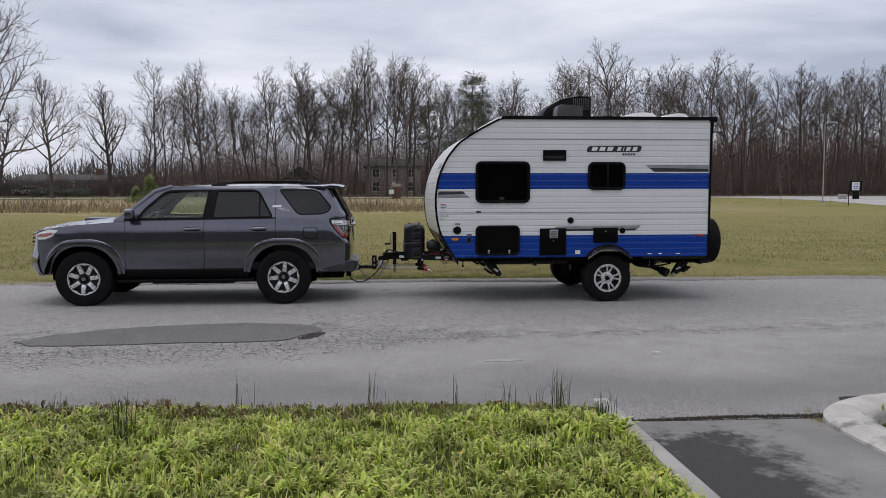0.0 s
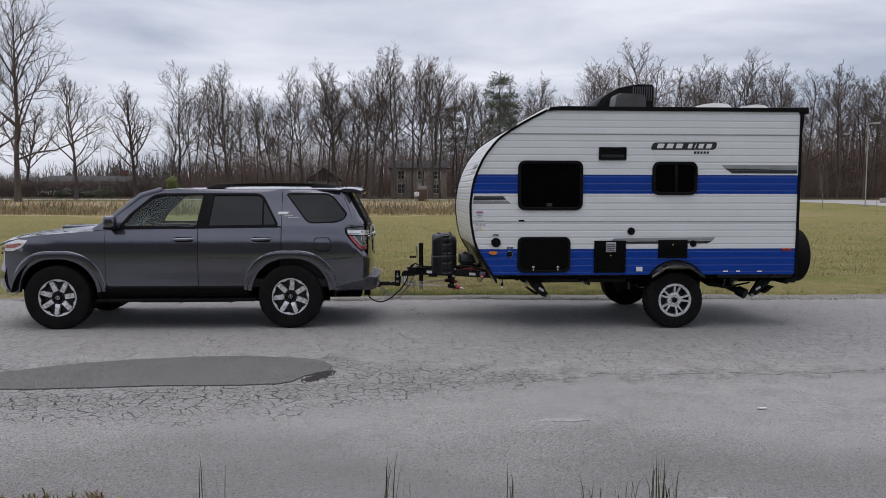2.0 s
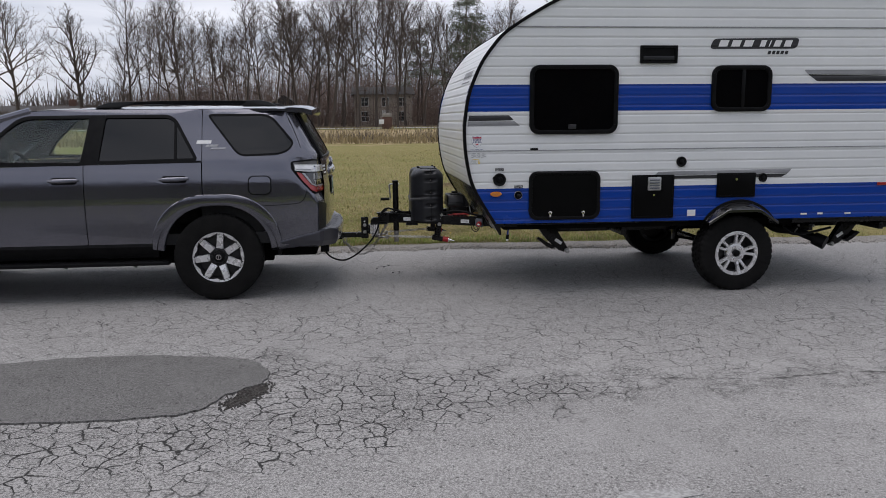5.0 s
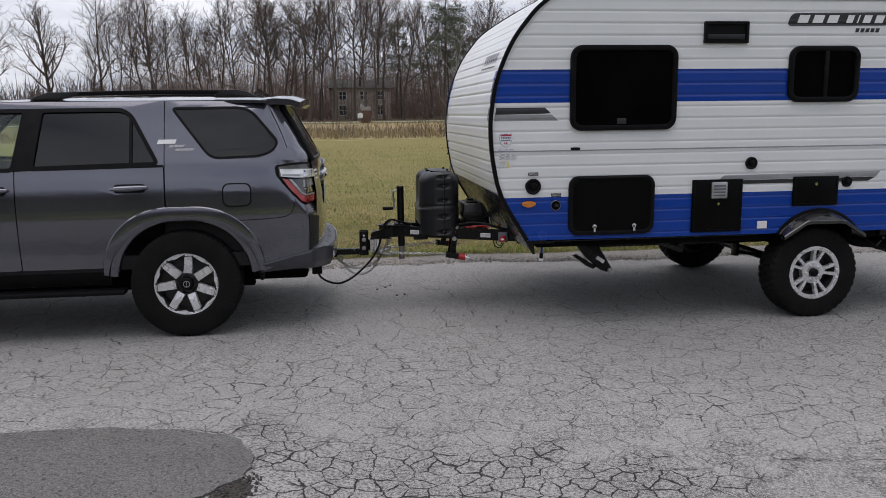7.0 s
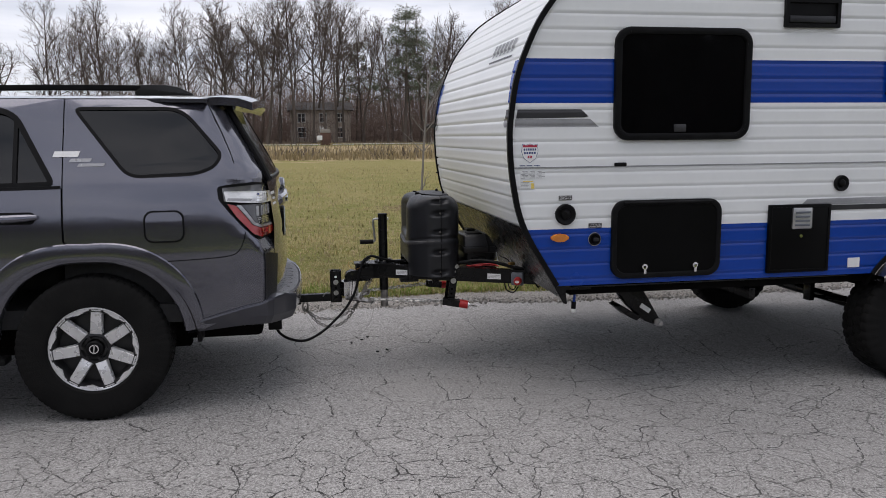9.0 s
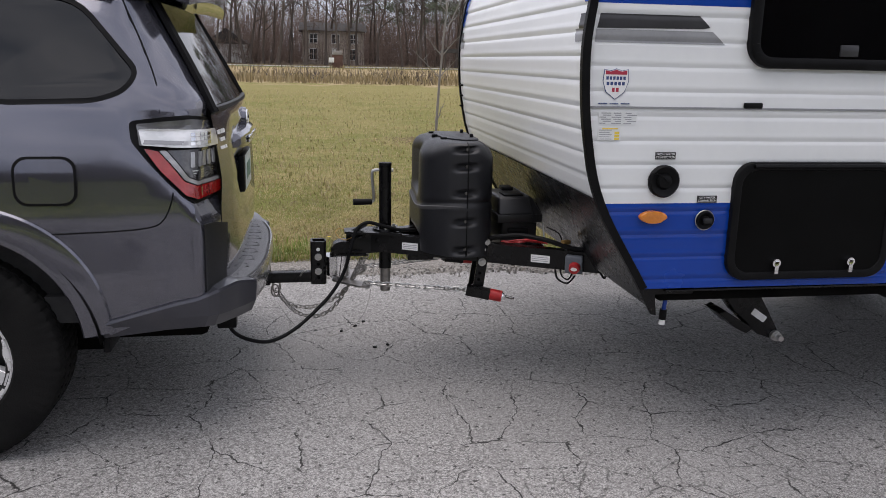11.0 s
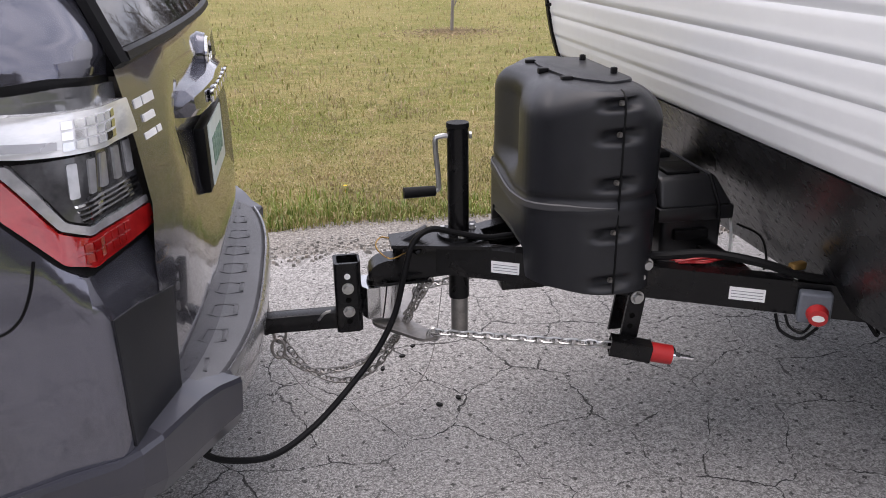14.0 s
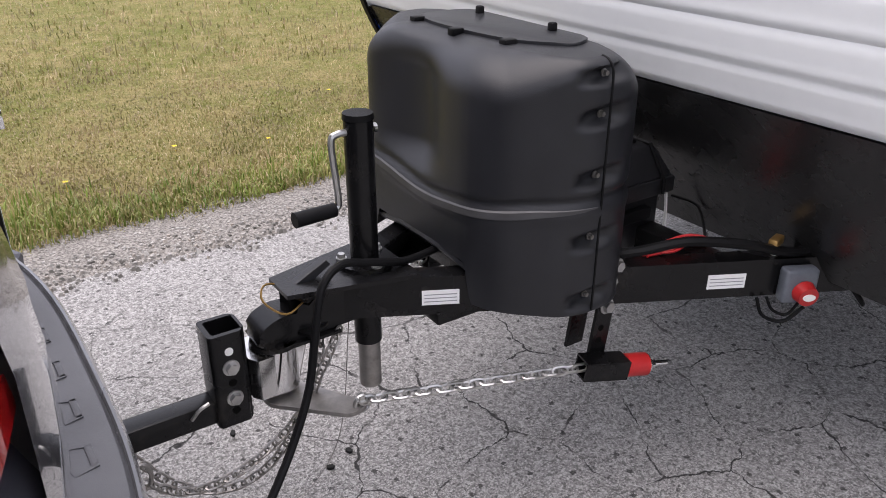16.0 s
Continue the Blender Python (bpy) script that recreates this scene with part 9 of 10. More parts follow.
x = -24.0
while x < 92:
    plant(kinds[rng.randrange(7)], x + rng.uniform(-0.6, 0.6), 106 + rng.uniform(-2, 4), wood_height(x) * rng.uniform(0.82, 1.10), rng.uniform(0, 360))
    x += rng.uniform(1.3, 2.6) * (0.72 if x < 4 else 1.0)
x = -30.0
while x < 112:
    plant(kinds[rng.randrange(7)], x, 117 + rng.uniform(-4, 6), wood_height(x) * rng.uniform(0.92, 1.16), rng.uniform(0, 360))
    x += rng.uniform(2.6, 4.8) * (0.75 if x < 4 else 1.0)
x = -34.0
while x < 125:
    plant(kinds[rng.randrange(7)], x, 133 + rng.uniform(-5, 8), wood_height(x) * rng.uniform(1.0, 1.22), rng.uniform(0, 360))
    x += rng.uniform(5.8, 9.6)
# single large trees on the open side
lone = [tree_thing("large_bare_tree", bare_tree(200 + i, H, r0, first, nl, sp, 1.15), (BARK, BARK), "broad leafless tree standing apart beside the wood", "lone bare trees")
        for i, (H, r0, first, nl, sp) in enumerate(((22, 0.32, 0.20, 23, 0.30), (15, 0.23, 0.26, 18, 0.31), (14, 0.30, 0.26, 20, 0.33)))]
for k, x, y, s, r in ((0, -39.5, 88, 1.02, 20), (0, -46.0, 96, 0.92, 130), (1, -37.8, 99, 0.98, 60), (2, -33.6, 108, 1.02, 10), (1, -30.2, 112, 0.72, 200), (0, -58, 92, 1.0, 250), (2, -52, 118, 0.9, 90), (1, -64, 104, 1.1, 20)):
    plant(lone[k], x, y, s, r)

# brush between the trunks
rng = random.Random(5)
V, F = [], []
for i in range(8000):
    x, y = rng.uniform(-32, 118), 109 + 46 * rng.random() ** 1.1
    z = ground_z(x, y)
    h = rng.uniform(0.8, 3.8) if rng.random() < 0.40 or y < 113 else rng.uniform(3.0, 10.0)
    if -3.2 < x < 9.5 and y < 120 and rng.random() < 0.5:
        continue
    d = Vector((rng.gauss(0, 0.12), rng.gauss(0, 0.12), 1))
    r = 0.016 + 0.0022 * h
    limb(V, F, wander(Vector((x, y, z)), d, h, 2, 0.10, 0.05, rng), [r, r * 0.7, r * 0.25], 3)
    if h < 11:
        for t in range(5):
            spike(V, F, Vector((x, y, z + h * rng.uniform(0.15, 0.8))), Vector((rng.gauss(0, 1), rng.gauss(0, 1), rng.uniform(0.2, 1.0))).normalized() * min(3.0, h * 0.5), 0.026)
for i in range(4000):
    x, y = (rng.uniform(-30, 150), rng.uniform(148, 190)) if i < 2900 else (rng.uniform(52, 125), rng.uniform(116, 150))
    if x < -12 and rng.random() < 0.5:
        continue
    h = rng.uniform(7, 13.5)
    st = wander(Vector((x, y, 1.0)), Vector((rng.gauss(0, 0.06), rng.gauss(0, 0.06), 1)), h, 2, 0.06, 0.05, rng)
    limb(V, F, st, [0.07, 0.05, 0.02], 3)
    for t in range(7):
        spike(V, F, st[1].lerp(st[rng.choice((0, 2, 2))], rng.random()), Vector((rng.gauss(0, 1), rng.gauss(0, 1), rng.uniform(0.2, 1.2))).normalized() * 2.6, 0.034)
ob = new("undergrowth", mesh_from("undergrowth", V, F, [BRUSH], True))
tagged(ob, "dense brown leafless brush and thin stems in the wood", "undergrowth", kind="stuff")

# low far woods beyond the open side
V, F = [], []
for i in range(1500):
    x, y = rng.uniform(-62, -30), rng.uniform(112, 121)
    h = rng.uniform(0.8, 3.6)
    st = wander(Vector((x, y, ground_z(x, y))), Vector((rng.gauss(0, 0.2), 0, 1)), h, 2, 0.2, 0.0, rng)
    limb(V, F, st, [0.03, 0.022, 0.01], 3)
    for t in range(4):
        spike(V, F, st[1], Vector((rng.gauss(0, 1), rng.gauss(0, 1), rng.uniform(0.2, 1.2))).normalized() * h * 0.5, 0.028)
for i in range(3500):
    x, y = rng.uniform(-170, -25), rng.uniform(170, 215)
    h = rng.uniform(4, 11) * (0.75 + 0.25 * math.sin(x * 0.09))
    limb(V, F, wander(Vector((x, y, 1.0)), Vector((rng.gauss(0, 0.25), 0, 1)), h, 2, 0.2, 0.0, rng), [0.14, 0.09, 0.03], 3)
ob = new("far_woods", mesh_from("far_woods", V, F, [BARK], True))
tagged(ob, "hazy brown woods far beyond the field", "woods", kind="stuff")

# made-up woods behind the camera, added for reflections, which alone show them
V, F = [], []
for i in range(5000):
    x, y = rng.uniform(-70, 70), rng.uniform(-46, -34)
    h = rng.uniform(6, 14)
    limb(V, F, wander(Vector((x, y, 0)), Vector((rng.gauss(0, 0.2), rng.gauss(0, 0.2), 1)), h, 2, 0.15, 0.0, rng), [0.20, 0.13, 0.04], 3)
ob = new("reflection_woods", mesh_from("reflection_woods", V, F, [BARK], True))
tagged(ob, "unseen bare brown woods added behind the camera for reflections", "woods", kind="stuff")


# pine and small evergreens
def clump_crown(seed, blobs, size, per):
    rg = random.Random(seed)
    V, F = [], []
    for c, r in blobs:
        for i in range(per):
            d = Vector((rg.gauss(0, 1), rg.gauss(0, 1), rg.gauss(0, 0.8)))
            d = d.normalized() * r * rg.random() ** 0.4
            p = Vector(c) + d
            a = Vector((rg.gauss(0, 1), rg.gauss(0, 1), rg.gauss(0, 0.6))).normalized() * size * rg.uniform(0.6, 1.3)
            b = a.orthogonal().normalized() * size * 0.22
            k = len(V)
            V += [p - a - b * 0.4, p + b, p + a, p - b]
            F.append((k, k + 1, k + 2, k + 3))
    return V, F


rg = random.Random(8)
tv, tf = [], []
tr = wander(Vector((0, 0, 0)), Vector((0, 0, 1)), 17.5, 10, 0.03, 0.1, rg)
limb(tv, tf, tr, [0.22 * (1 - 0.085 * i) for i in range(11)], 7)
blobs = []
for i in range(44):
    f = 0.42 + 0.58 * i / 43
    a, L = i * 2.4, (1.22 - f) * 5.4 * rg.uniform(0.35, 1.1)
    p = tr[min(9, int(f * 10))] + Vector((math.cos(a) * L, math.sin(a) * L, rg.uniform(-0.3, 0.6)))
    limb(tv, tf, [tr[min(9, int(f * 10))], p], [0.05, 0.02], 4)
    blobs.append((p, rg.uniform(0.6, 1.15)))
pine = tree_thing("pine_tree", ((tv, tf), clump_crown(9, blobs, 0.22, 120)), (BARK, NEEDLES), "dark green pine among the bare trees", "evergreens")
plant(pine, 13.3, 104.5, 0.96, 0)
for x, y, s, r in ((17.4, 116, 0.84, 90), (9.8, 126, 0.86, 40)):
    plant(pine, x, y, s, r)
blobs = [((rg.gauss(0, 0.55) * (1 - z / 3.2), rg.gauss(0, 0.55) * (1 - z / 3.2), z), 0.42) for z in [0.25 + 2.3 * i / 30 for i in range(31)]]
sv, sf = [], []
limb(sv, sf, [Vector((0, 0, 0)), Vector((0, 0, 1.2)), Vector((0, 0, 2.4))], [0.05, 0.03, 0.01], 5)
bush = tree_thing("evergreen_bush", ((sv, sf), clump_crown(12, blobs, 0.14, 110)), (BARK, BUSH_GREEN), "young yellow-green conifer in the dry grass", "evergreens")
plant(bush, -20.3, 76, 0.92, 0)
plant(bush, -21.8, 76.8, 0.55, 50)

# sapling in the field, with its mulch bed
rg = random.Random(31)
tv, tf, cv, cf = [], [], [], []
st = wander(Vector((0, 0, 0)), Vector((0.02, 0, 1)), 3.9, 10, 0.03, 0.03, rg)
limb(tv, tf, st, [0.025 * (1 - 0.085 * i) + 0.003 for i in range(11)], 7)
for f, a, L, up in ((0.14, 0.3, 0.42, 1.0), (0.33, 3.4, 0.75, 0.55), (0.36, 0.1, 0.62, 0.9), (0.42, 2.6, 0.55, 0.7), (0.44, 5.6, 0.9, 1.0), (0.55, 0.3, 1.3, 1.3), (0.62, 3.0, 0.9, 0.8), (0.68, 1.6, 0.7, 1.0), (0.74, 4.6, 0.7, 1.0), (0.82, 0.5, 0.6, 1.2), (0.88, 2.8, 0.5, 1.1)):
    k = int(f * 10)
    br = wander(st[k], Vector((math.cos(a), math.sin(a) * 0.7, up)), L, 5, 0.10, 0.08, rg)
    limb(cv, cf, br, [0.012, 0.010, 0.008, 0.006, 0.004, 0.002], 5)
    for t in range(4):
        limb(cv, cf, wander(br[1 + t % 4], Vector((rg.gauss(0, 1), rg.gauss(0, 1), 0.8)), L * 0.3, 2, 0.15, 0.1, rg), [0.005, 0.004, 0.0015], 4)
sap = tree_thing("sapling", ((tv, tf), (cv, cf)), (BARK_PALE, BARK_PALE), "slender bare sapling planted in the lawn", "saplings")
plant(sap, 2.376, 23.45, 1.0, 0)
plant(sap, 33.4, 62, 0.92, 120)
plant(sap, 34.6, 57, 0.34, 40)
V, F = [], []
for i in range(1500):
    a, r = rg.uniform(0, 6.28), abs(rg.gauss(0, 0.42))
    p = Vector((2.376 + r * math.cos(a) * 1.25, 23.45 + r * math.sin(a), 0.018 + 0.03 * max(0.0, 1 - r)))
    d = Vector((rg.gauss(0, 1), rg.gauss(0, 1), rg.gauss(0, 0.35))).normalized() * rg.uniform(0.02, 0.05)
    e = d.orthogonal().normalized() * 0.006
    k = len(V)
    V += [p - d, p + e, p + d, p - e]
    F.append((k, k + 1, k + 2, k + 3))
tagged(new("mulch", mesh_from("mulch", V, F, [leaf_material("mulch_bits", [(0.16, 0.11, 0.06), (0.26, 0.20, 0.11), (0.10, 0.07, 0.04)], 0.9, 0.0)])), "brown mulch round the sapling", "mulch", kind="stuff")


# ---------------------------------------------------------------- grass
def blades(name, spots, mats, label, category, width=0.004, lean=0.5, seed=1):
    """Bent two-step blades at (x, y, z, height)."""
    rg_ = np.random.RandomState(seed)
    n = len(spots)
    S = np.array(spots)
    a, t = rg_.uniform(0, 2 * np.pi, n), rg_.uniform(0.1, 1.0, n) * lean
    h = S[:, 3]
    dx, dy = np.cos(a), np.sin(a)
    w = width * rg_.uniform(0.6, 1.3, n)
    sx, sy = -dy * w, dx * w
    P = np.zeros((n, 5, 3))
    P[:, 0] = np.stack([S[:, 0] - sx, S[:, 1] - sy, S[:, 2]], 1)
    P[:, 1] = np.stack([S[:, 0] + sx, S[:, 1] + sy, S[:, 2]], 1)
    mx, my, mz = S[:, 0] + dx * h * t * 0.35, S[:, 1] + dy * h * t * 0.35, S[:, 2] + h * 0.62
    P[:, 2] = np.stack([mx + sx * 0.8, my + sy * 0.8, mz], 1)
    P[:, 3] = np.stack([mx - sx * 0.8, my - sy * 0.8, mz], 1)
    P[:, 4] = np.stack([S[:, 0] + dx * h * t, S[:, 1] + dy * h * t, S[:, 2] + h * (1 - 0.3 * t)], 1)
    V = P.reshape(-1, 3)
    F = []
    for i in range(n):
        k = 5 * i
        F.append((k, k + 1, k + 2, k + 3))
        F.append((k + 3, k + 2, k + 4))
    ob_ = new(name, mesh_from(name, V, F, mats))
    return tagged(ob_, label, category, kind="stuff")


rg = np.random.RandomState(4)
spots = []
for i in range(95000):
    x = rg.normal(0.5, 3.0)
    e = far_edge(x) + 0.30
    y = e + rg.exponential(2.0) - 0.05 + abs(rg.normal(0, 0.05))
    if y > 24:
        continue
    clump = 0.5 + 0.5 * noise.noise(Vector((x * 1.3, y * 1.3, 0)))
    edge = max(0, 1 - (y - e) / 0.35)
    spots.append((x, y, ground_z(x, y) - 0.004, (0.016 + 0.028 * clump * rg.rand()) * (1 + 1.1 * edge) + (0.05 * rg.rand() if rg.rand() < 0.02 else 0)))
blades("lawn_grass", spots, [LAWN], "short mown winter grass, green and straw", "grass", 0.0034, 0.9, 2)
spots = []
for i in range(9000):
    x = rg.normal(0.6, 2.6)
    c = noise.noise(Vector((x * 2.2, 1.7, 0)))
    y = far_edge(x) + 0.30 + abs(rg.normal(0, 0.22 + 0.16 * c))
    spots.append((x, y, ground_z(x, y) - 0.004, (0.03 + 0.075 * rg.rand()) * (0.8 + 0.7 * max(0.0, c))))
blades("edge_grass", spots, [EDGE_GREEN], "taller green grass along the gravel shoulder", "grass", 0.0036, 0.8, 21)
spots = []
for i in range(42000):
    y = 17 + 26 * rg.rand() ** 1.2
    x = rg.uniform(-0.42, 0.55) * y * 1.25
    spots.append((x, y, ground_z(x, y) - 0.004, 0.035 + 0.05 * rg.rand()))
blades("field_grass", spots, [LAWN], "mown field grass in tufts", "grass", 0.007, 0.9, 3)
spots = []
for i in range(14000):
    y = 51 + (9 * rg.rand() if rg.rand() < 0.55 else 42 * rg.rand())
    x = rg.uniform(-0.62, 0.62) * y + rg.normal(0, 1)
    if x > 0.33 * y or x > 27 + 4 * rg.rand():
        continue
    c = 0.5 + 0.5 * noise.noise(Vector((x * 0.35, y * 0.3, 3)))
    spots.append((x, y, ground_z(x, y) - 0.02, (0.25 + 0.75 * rg.rand() * c) * (1.0 if y < 62 else 0.75)))
blades("dry_grass", spots, [STRAW], "tall pale dry grass at the field's end", "dry grass", 0.03, 0.5, 5)
V, F = [], []
rgb = random.Random(15)
for i in range(60):
    x, y = rgb.uniform(-38, 14), rgb.uniform(53, 60)
    for t in range(16):
        limb(V, F, wander(Vector((x + rgb.gauss(0, 0.4), y + rgb.gauss(0, 0.3), ground_z(x, y))), Vector((rgb.gauss(0, 0.4), rgb.gauss(0, 0.4), 1)), rgb.uniform(0.5, 1.2), 2, 0.2, 0.1, rgb), [0.02, 0.014, 0.006], 3)
tagged(new("dead_weeds", mesh_from("dead_weeds", V, F, [BARK], True)), "brown dead weed stalks in dry grass", "weeds", kind="stuff")


# lush weeds of the verge: rosettes of long leaves
def leaves(name, plants, mats, label, category, seed):
    rg_ = random.Random(seed)
    V, F = [], []
    for x, y, z, n, L, up in plants:
        for k in range(n):
            a = rg_.uniform(0, 6.283)
            el = rg_.uniform(0.45, 1.35) * up
            l_ = L * rg_.uniform(0.6, 1.2)
            d = Vector((math.cos(a), math.sin(a), 0))
            s = Vector((-d.y, d.x, 0)) * l_ * rg_.uniform(0.075, 0.13)
            h0 = rg_.uniform(0, 0.5) * L * up
            p0 = Vector((x + rg_.gauss(0, 0.012), y + rg_.gauss(0, 0.012), z + h0))
            p1 = p0 + d * l_ * 0.35 * math.cos(el) + Vector((0, 0, l_ * 0.45 * math.sin(el)))
            p2 = p0 + d * l_ * 0.72 * math.cos(el) + Vector((0, 0, l_ * 0.75 * math.sin(el)))
            p3 = p0 + d * l_ * 1.02 * math.cos(el * 0.8) + Vector((0, 0, l_ * 0.80 * math.sin(el)))
            k0 = len(V)
            V += [p0 - s * 0.25, p0 + s * 0.25, p1 + s, p1 - s, p2 + s * 0.8, p2 - s * 0.8, p3]
            F += [(k0, k0 + 1, k0 + 2, k0 + 3), (k0 + 3, k0 + 2, k0 + 4, k0 + 5), (k0 + 5, k0 + 4, k0 + 6)]
    return tagged(new(name, mesh_from(name, V, F, mats)), label, category, kind="stuff")


rw = random.Random(21)
plants, red = [], []
for i in range(12000):
    x = rw.uniform(-4.6, 1.66)
    e = near_edge(x)
    y = e - 0.03 - (e - 1.2) * rw.random() ** 1.25
    c = noise.noise(Vector((x * 0.9, y * 0.9, 7)))
    g = min(1.0, (e - y) / 0.5)
    c2 = noise.noise(Vector((x * 3.4, y * 2.6, 3)))
    if c2 < -0.25 and rw.random() < 0.6:
        continue
    if x < -1.2 and e - y < 1.0 and rw.random() < 0.30:
        red.append((x, y, 0.03, 7, 0.035 + 0.04 * rw.random(), 1.1))
    if x > -1.2 and x < 0.6 and e - y < 0.50 and rw.random() < 0.62 or (e - y < 0.40 and rw.random() < 0.6):
        red.append((x, y, 0.03, 7, 0.022 + 0.024 * rw.random(), 1.1))
    else:
        plants.append((x, y, 0.03, rw.randint(7, 11), (0.044 + 0.040 * rw.random()) * (0.40 + 0.60 * g) * (1 + 0.30 * c + 0.75 * c2), rw.uniform(0.8, 1.15)))
leaves("roadside_weeds", plants, [WEEDS], "lush bright green broad-leaved weeds on the verge", "weeds", 1)
leaves("low_red_weeds", red, [WEEDS_RED], "low reddish seedlings along the road's edge", "weeds", 2)
pl = []
for i in range(700):
    x, y = rw.uniform(3.66, 6.5), rw.uniform(1.0, 5.38)
    pl.append((x, y, 0.03, 7, 0.05, 0.9))
leaves("kerbside_weeds", pl, [WEEDS], "green weeds beyond the rounded kerb", "weeds", 3)
spots = []
for cx, cy, n, h in ((-1.55, 5.05, 46, 0.40), (1.42, 5.72, 34, 0.34), (0.98, 5.55, 16, 0.26), (0.02, 5.95, 12, 0.32), (-0.98, 6.02, 5, 0.32), (-2.3, 5.9, 5, 0.2), (1.62, 5.35, 28, 0.25), (0.95, 4.45, 18, 0.2), (1.23, 5.80, 6, 0.20), (0.62, 5.75, 6, 0.26), (0.30, 4.3, 12, 0.2)):
    for i in range(n):
        spots.append((cx + rw.gauss(0, 0.035), cy + rw.gauss(0, 0.035), 0.03, h * rw.uniform(0.45, 1.05)))
for i in range(600):
    x = rw.uniform(-4.6, 1.66)
    spots.append((x, near_edge(x) - 0.02 - 3.0 * rw.random(), 0.03, rw.uniform(0.06, 0.16)))
fresh = []
for i in range(9000):
    x = rw.uniform(-4.6, 1.66)
    e = near_edge(x)
    y = e - 0.06 - (e - 1.2) * rw.random() ** 1.25
    fresh.append((x, y, 0.03, rw.uniform(0.07, 0.15) * (0.4 + 0.6 * min(1.0, (e - y) / 0.7))))
blades("verge_grass", fresh, [WEEDS], "narrow yellow-green grass among the verge's weeds", "grass", 0.0042, 0.75, 14)
blades("grass_tufts", spots, [REEDS], "thin dark upright grass tufts in the weeds", "grass", 0.0026, 0.42, 9)
spots = []
for i in range(420):
    a = rw.random()
    spots.append((3.10 + 0.16 * a + rw.gauss(0, 0.03), 5.16 + 0.42 * a + rw.gauss(0, 0.05), -0.02, rw.uniform(0.015, 0.05)))
blades("kerb_grass", spots, [LAWN], "olive grass tuft at the kerb's foot", "grass", 0.003, 0.8, 12)
V, F = [], []
for fx, fy, fz in ((1.58, 4.12, 0.10), (1.63, 4.18, 0.09), (0.52, 4.52, 0.11), (1.25, 15.15, 0.05), (0.18, 15.0, 0.07), (0.78, 15.3, 0.05), (2.0, 15.9, 0.05), (-0.9, 16.2, 0.05)):
    for k in range(9):
        a = 6.283 * k / 9
        q = len(V)
        c = Vector((fx, fy, fz))
        d, s = Vector((math.cos(a), math.sin(a), 0.35)) * 0.016, Vector((-math.sin(a), math.cos(a), 0)) * 0.005
        V += [c, c + d * 0.6 + s, c + d, c + d * 0.6 - s]
        F.append((q, q + 1, q + 2, q + 3))
    q = len(V)
    V += [Vector((fx - 0.0015, fy, 0.02)), Vector((fx + 0.0015, fy, 0.02)), Vector((fx, fy, fz))]
    F.append((q, q + 1, q + 2))
tagged(new("dandelions", mesh_from("dandelions", V, F, [YELLOW_PETAL])), "small yellow dandelion flowers in the grass", "flowers", kind="stuff")

# ---------------------------------------------------------------- distant buildings and fittings
BRICK = surface("red_brown_brick", (0.085, 0.045, 0.034), (0.13, 0.07, 0.052), 3, 0.9, bscale=14)
SHINGLE = surface("grey_roof_shingle", (0.035, 0.032, 0.030), (0.06, 0.055, 0.052), 4, 0.9, bscale=10)
SIDING = surface("beige_siding", (0.31, 0.265, 0.225), (0.38, 0.33, 0.275), 2, 0.8, bscale=10)
PANE_FAR = surface("dark_house_pane", (0.02, 0.022, 0.025), (0.035, 0.037, 0.04), 2, 0.15)
FRAME_W = surface("white_window_frame", (0.55, 0.55, 0.53), (0.62, 0.62, 0.6), 3, 0.6)
POLE = surface("galvanised_pole", (0.32, 0.30, 0.27), (0.42, 0.40, 0.36), 2, 0.5, 0.4)
PAVE = surface("pale_far_pavement", (0.30, 0.295, 0.285), (0.40, 0.39, 0.375), 0.3, 0.9, bscale=4)


def house(at, w, d, h, roof_h, wall_mat, windows, label, rz=0, chimney=None, door=None):
    ob = thing("house", at, label, "house", rz=rz)
    bm = bmesh.new()
    box(bm, -w / 2, w / 2, 0, d, -0.3, h)
    part("wall", bm, wall_mat, ob)
    bm = bmesh.new()
    prism(bm, [(-0.45, h - 0.02), (d + 0.45, h - 0.02), (d / 2, h + roof_h)], "x", -w / 2 - 0.4, w / 2 + 0.4)
    rf = part("roof", bm, SHINGLE, ob)
    if chimney is not None:
        bm = bmesh.new()
        box(bm, chimney - 0.5, chimney + 0.5, d / 2 - 0.4, d / 2 + 0.4, h, h + roof_h + 0.9, 0.03)
        part("chimney", bm, BRICK, rf)
    for x, z, ww, hh in windows:
        bm = bmesh.new()
        hoop(bm, rrect(x - ww / 2 - 0.09, x + ww / 2 + 0.09, z - 0.09, z + hh + 0.09, 0.01, 1), rrect(x - ww / 2, x + ww / 2, z, z + hh, 0.01, 1), "y", -0.08, 0.0)
        wn_ = part("window", bm, FRAME_W, ob)
        bm = bmesh.new()
        box(bm, x - ww / 2, x + ww / 2, -0.03, 0.01, z, z + hh)
        part("pane", bm, PANE_FAR, wn_)
        bm = bmesh.new()
        box(bm, x - 0.03, x + 0.03, -0.06, -0.02, z, z + hh)
        box(bm, x - ww / 2, x + ww / 2, -0.06, -0.02, z + hh / 2 - 0.03, z + hh / 2 + 0.03)
        part("glazing_bar", bm, FRAME_W, wn_)
    if door is not None:
        bm = bmesh.new()
        box(bm, door - 0.5, door + 0.5, -0.06, 0.0, 0.0, 2.1, 0.01)
        part("door", bm, FRAME_W, ob)
    return ob


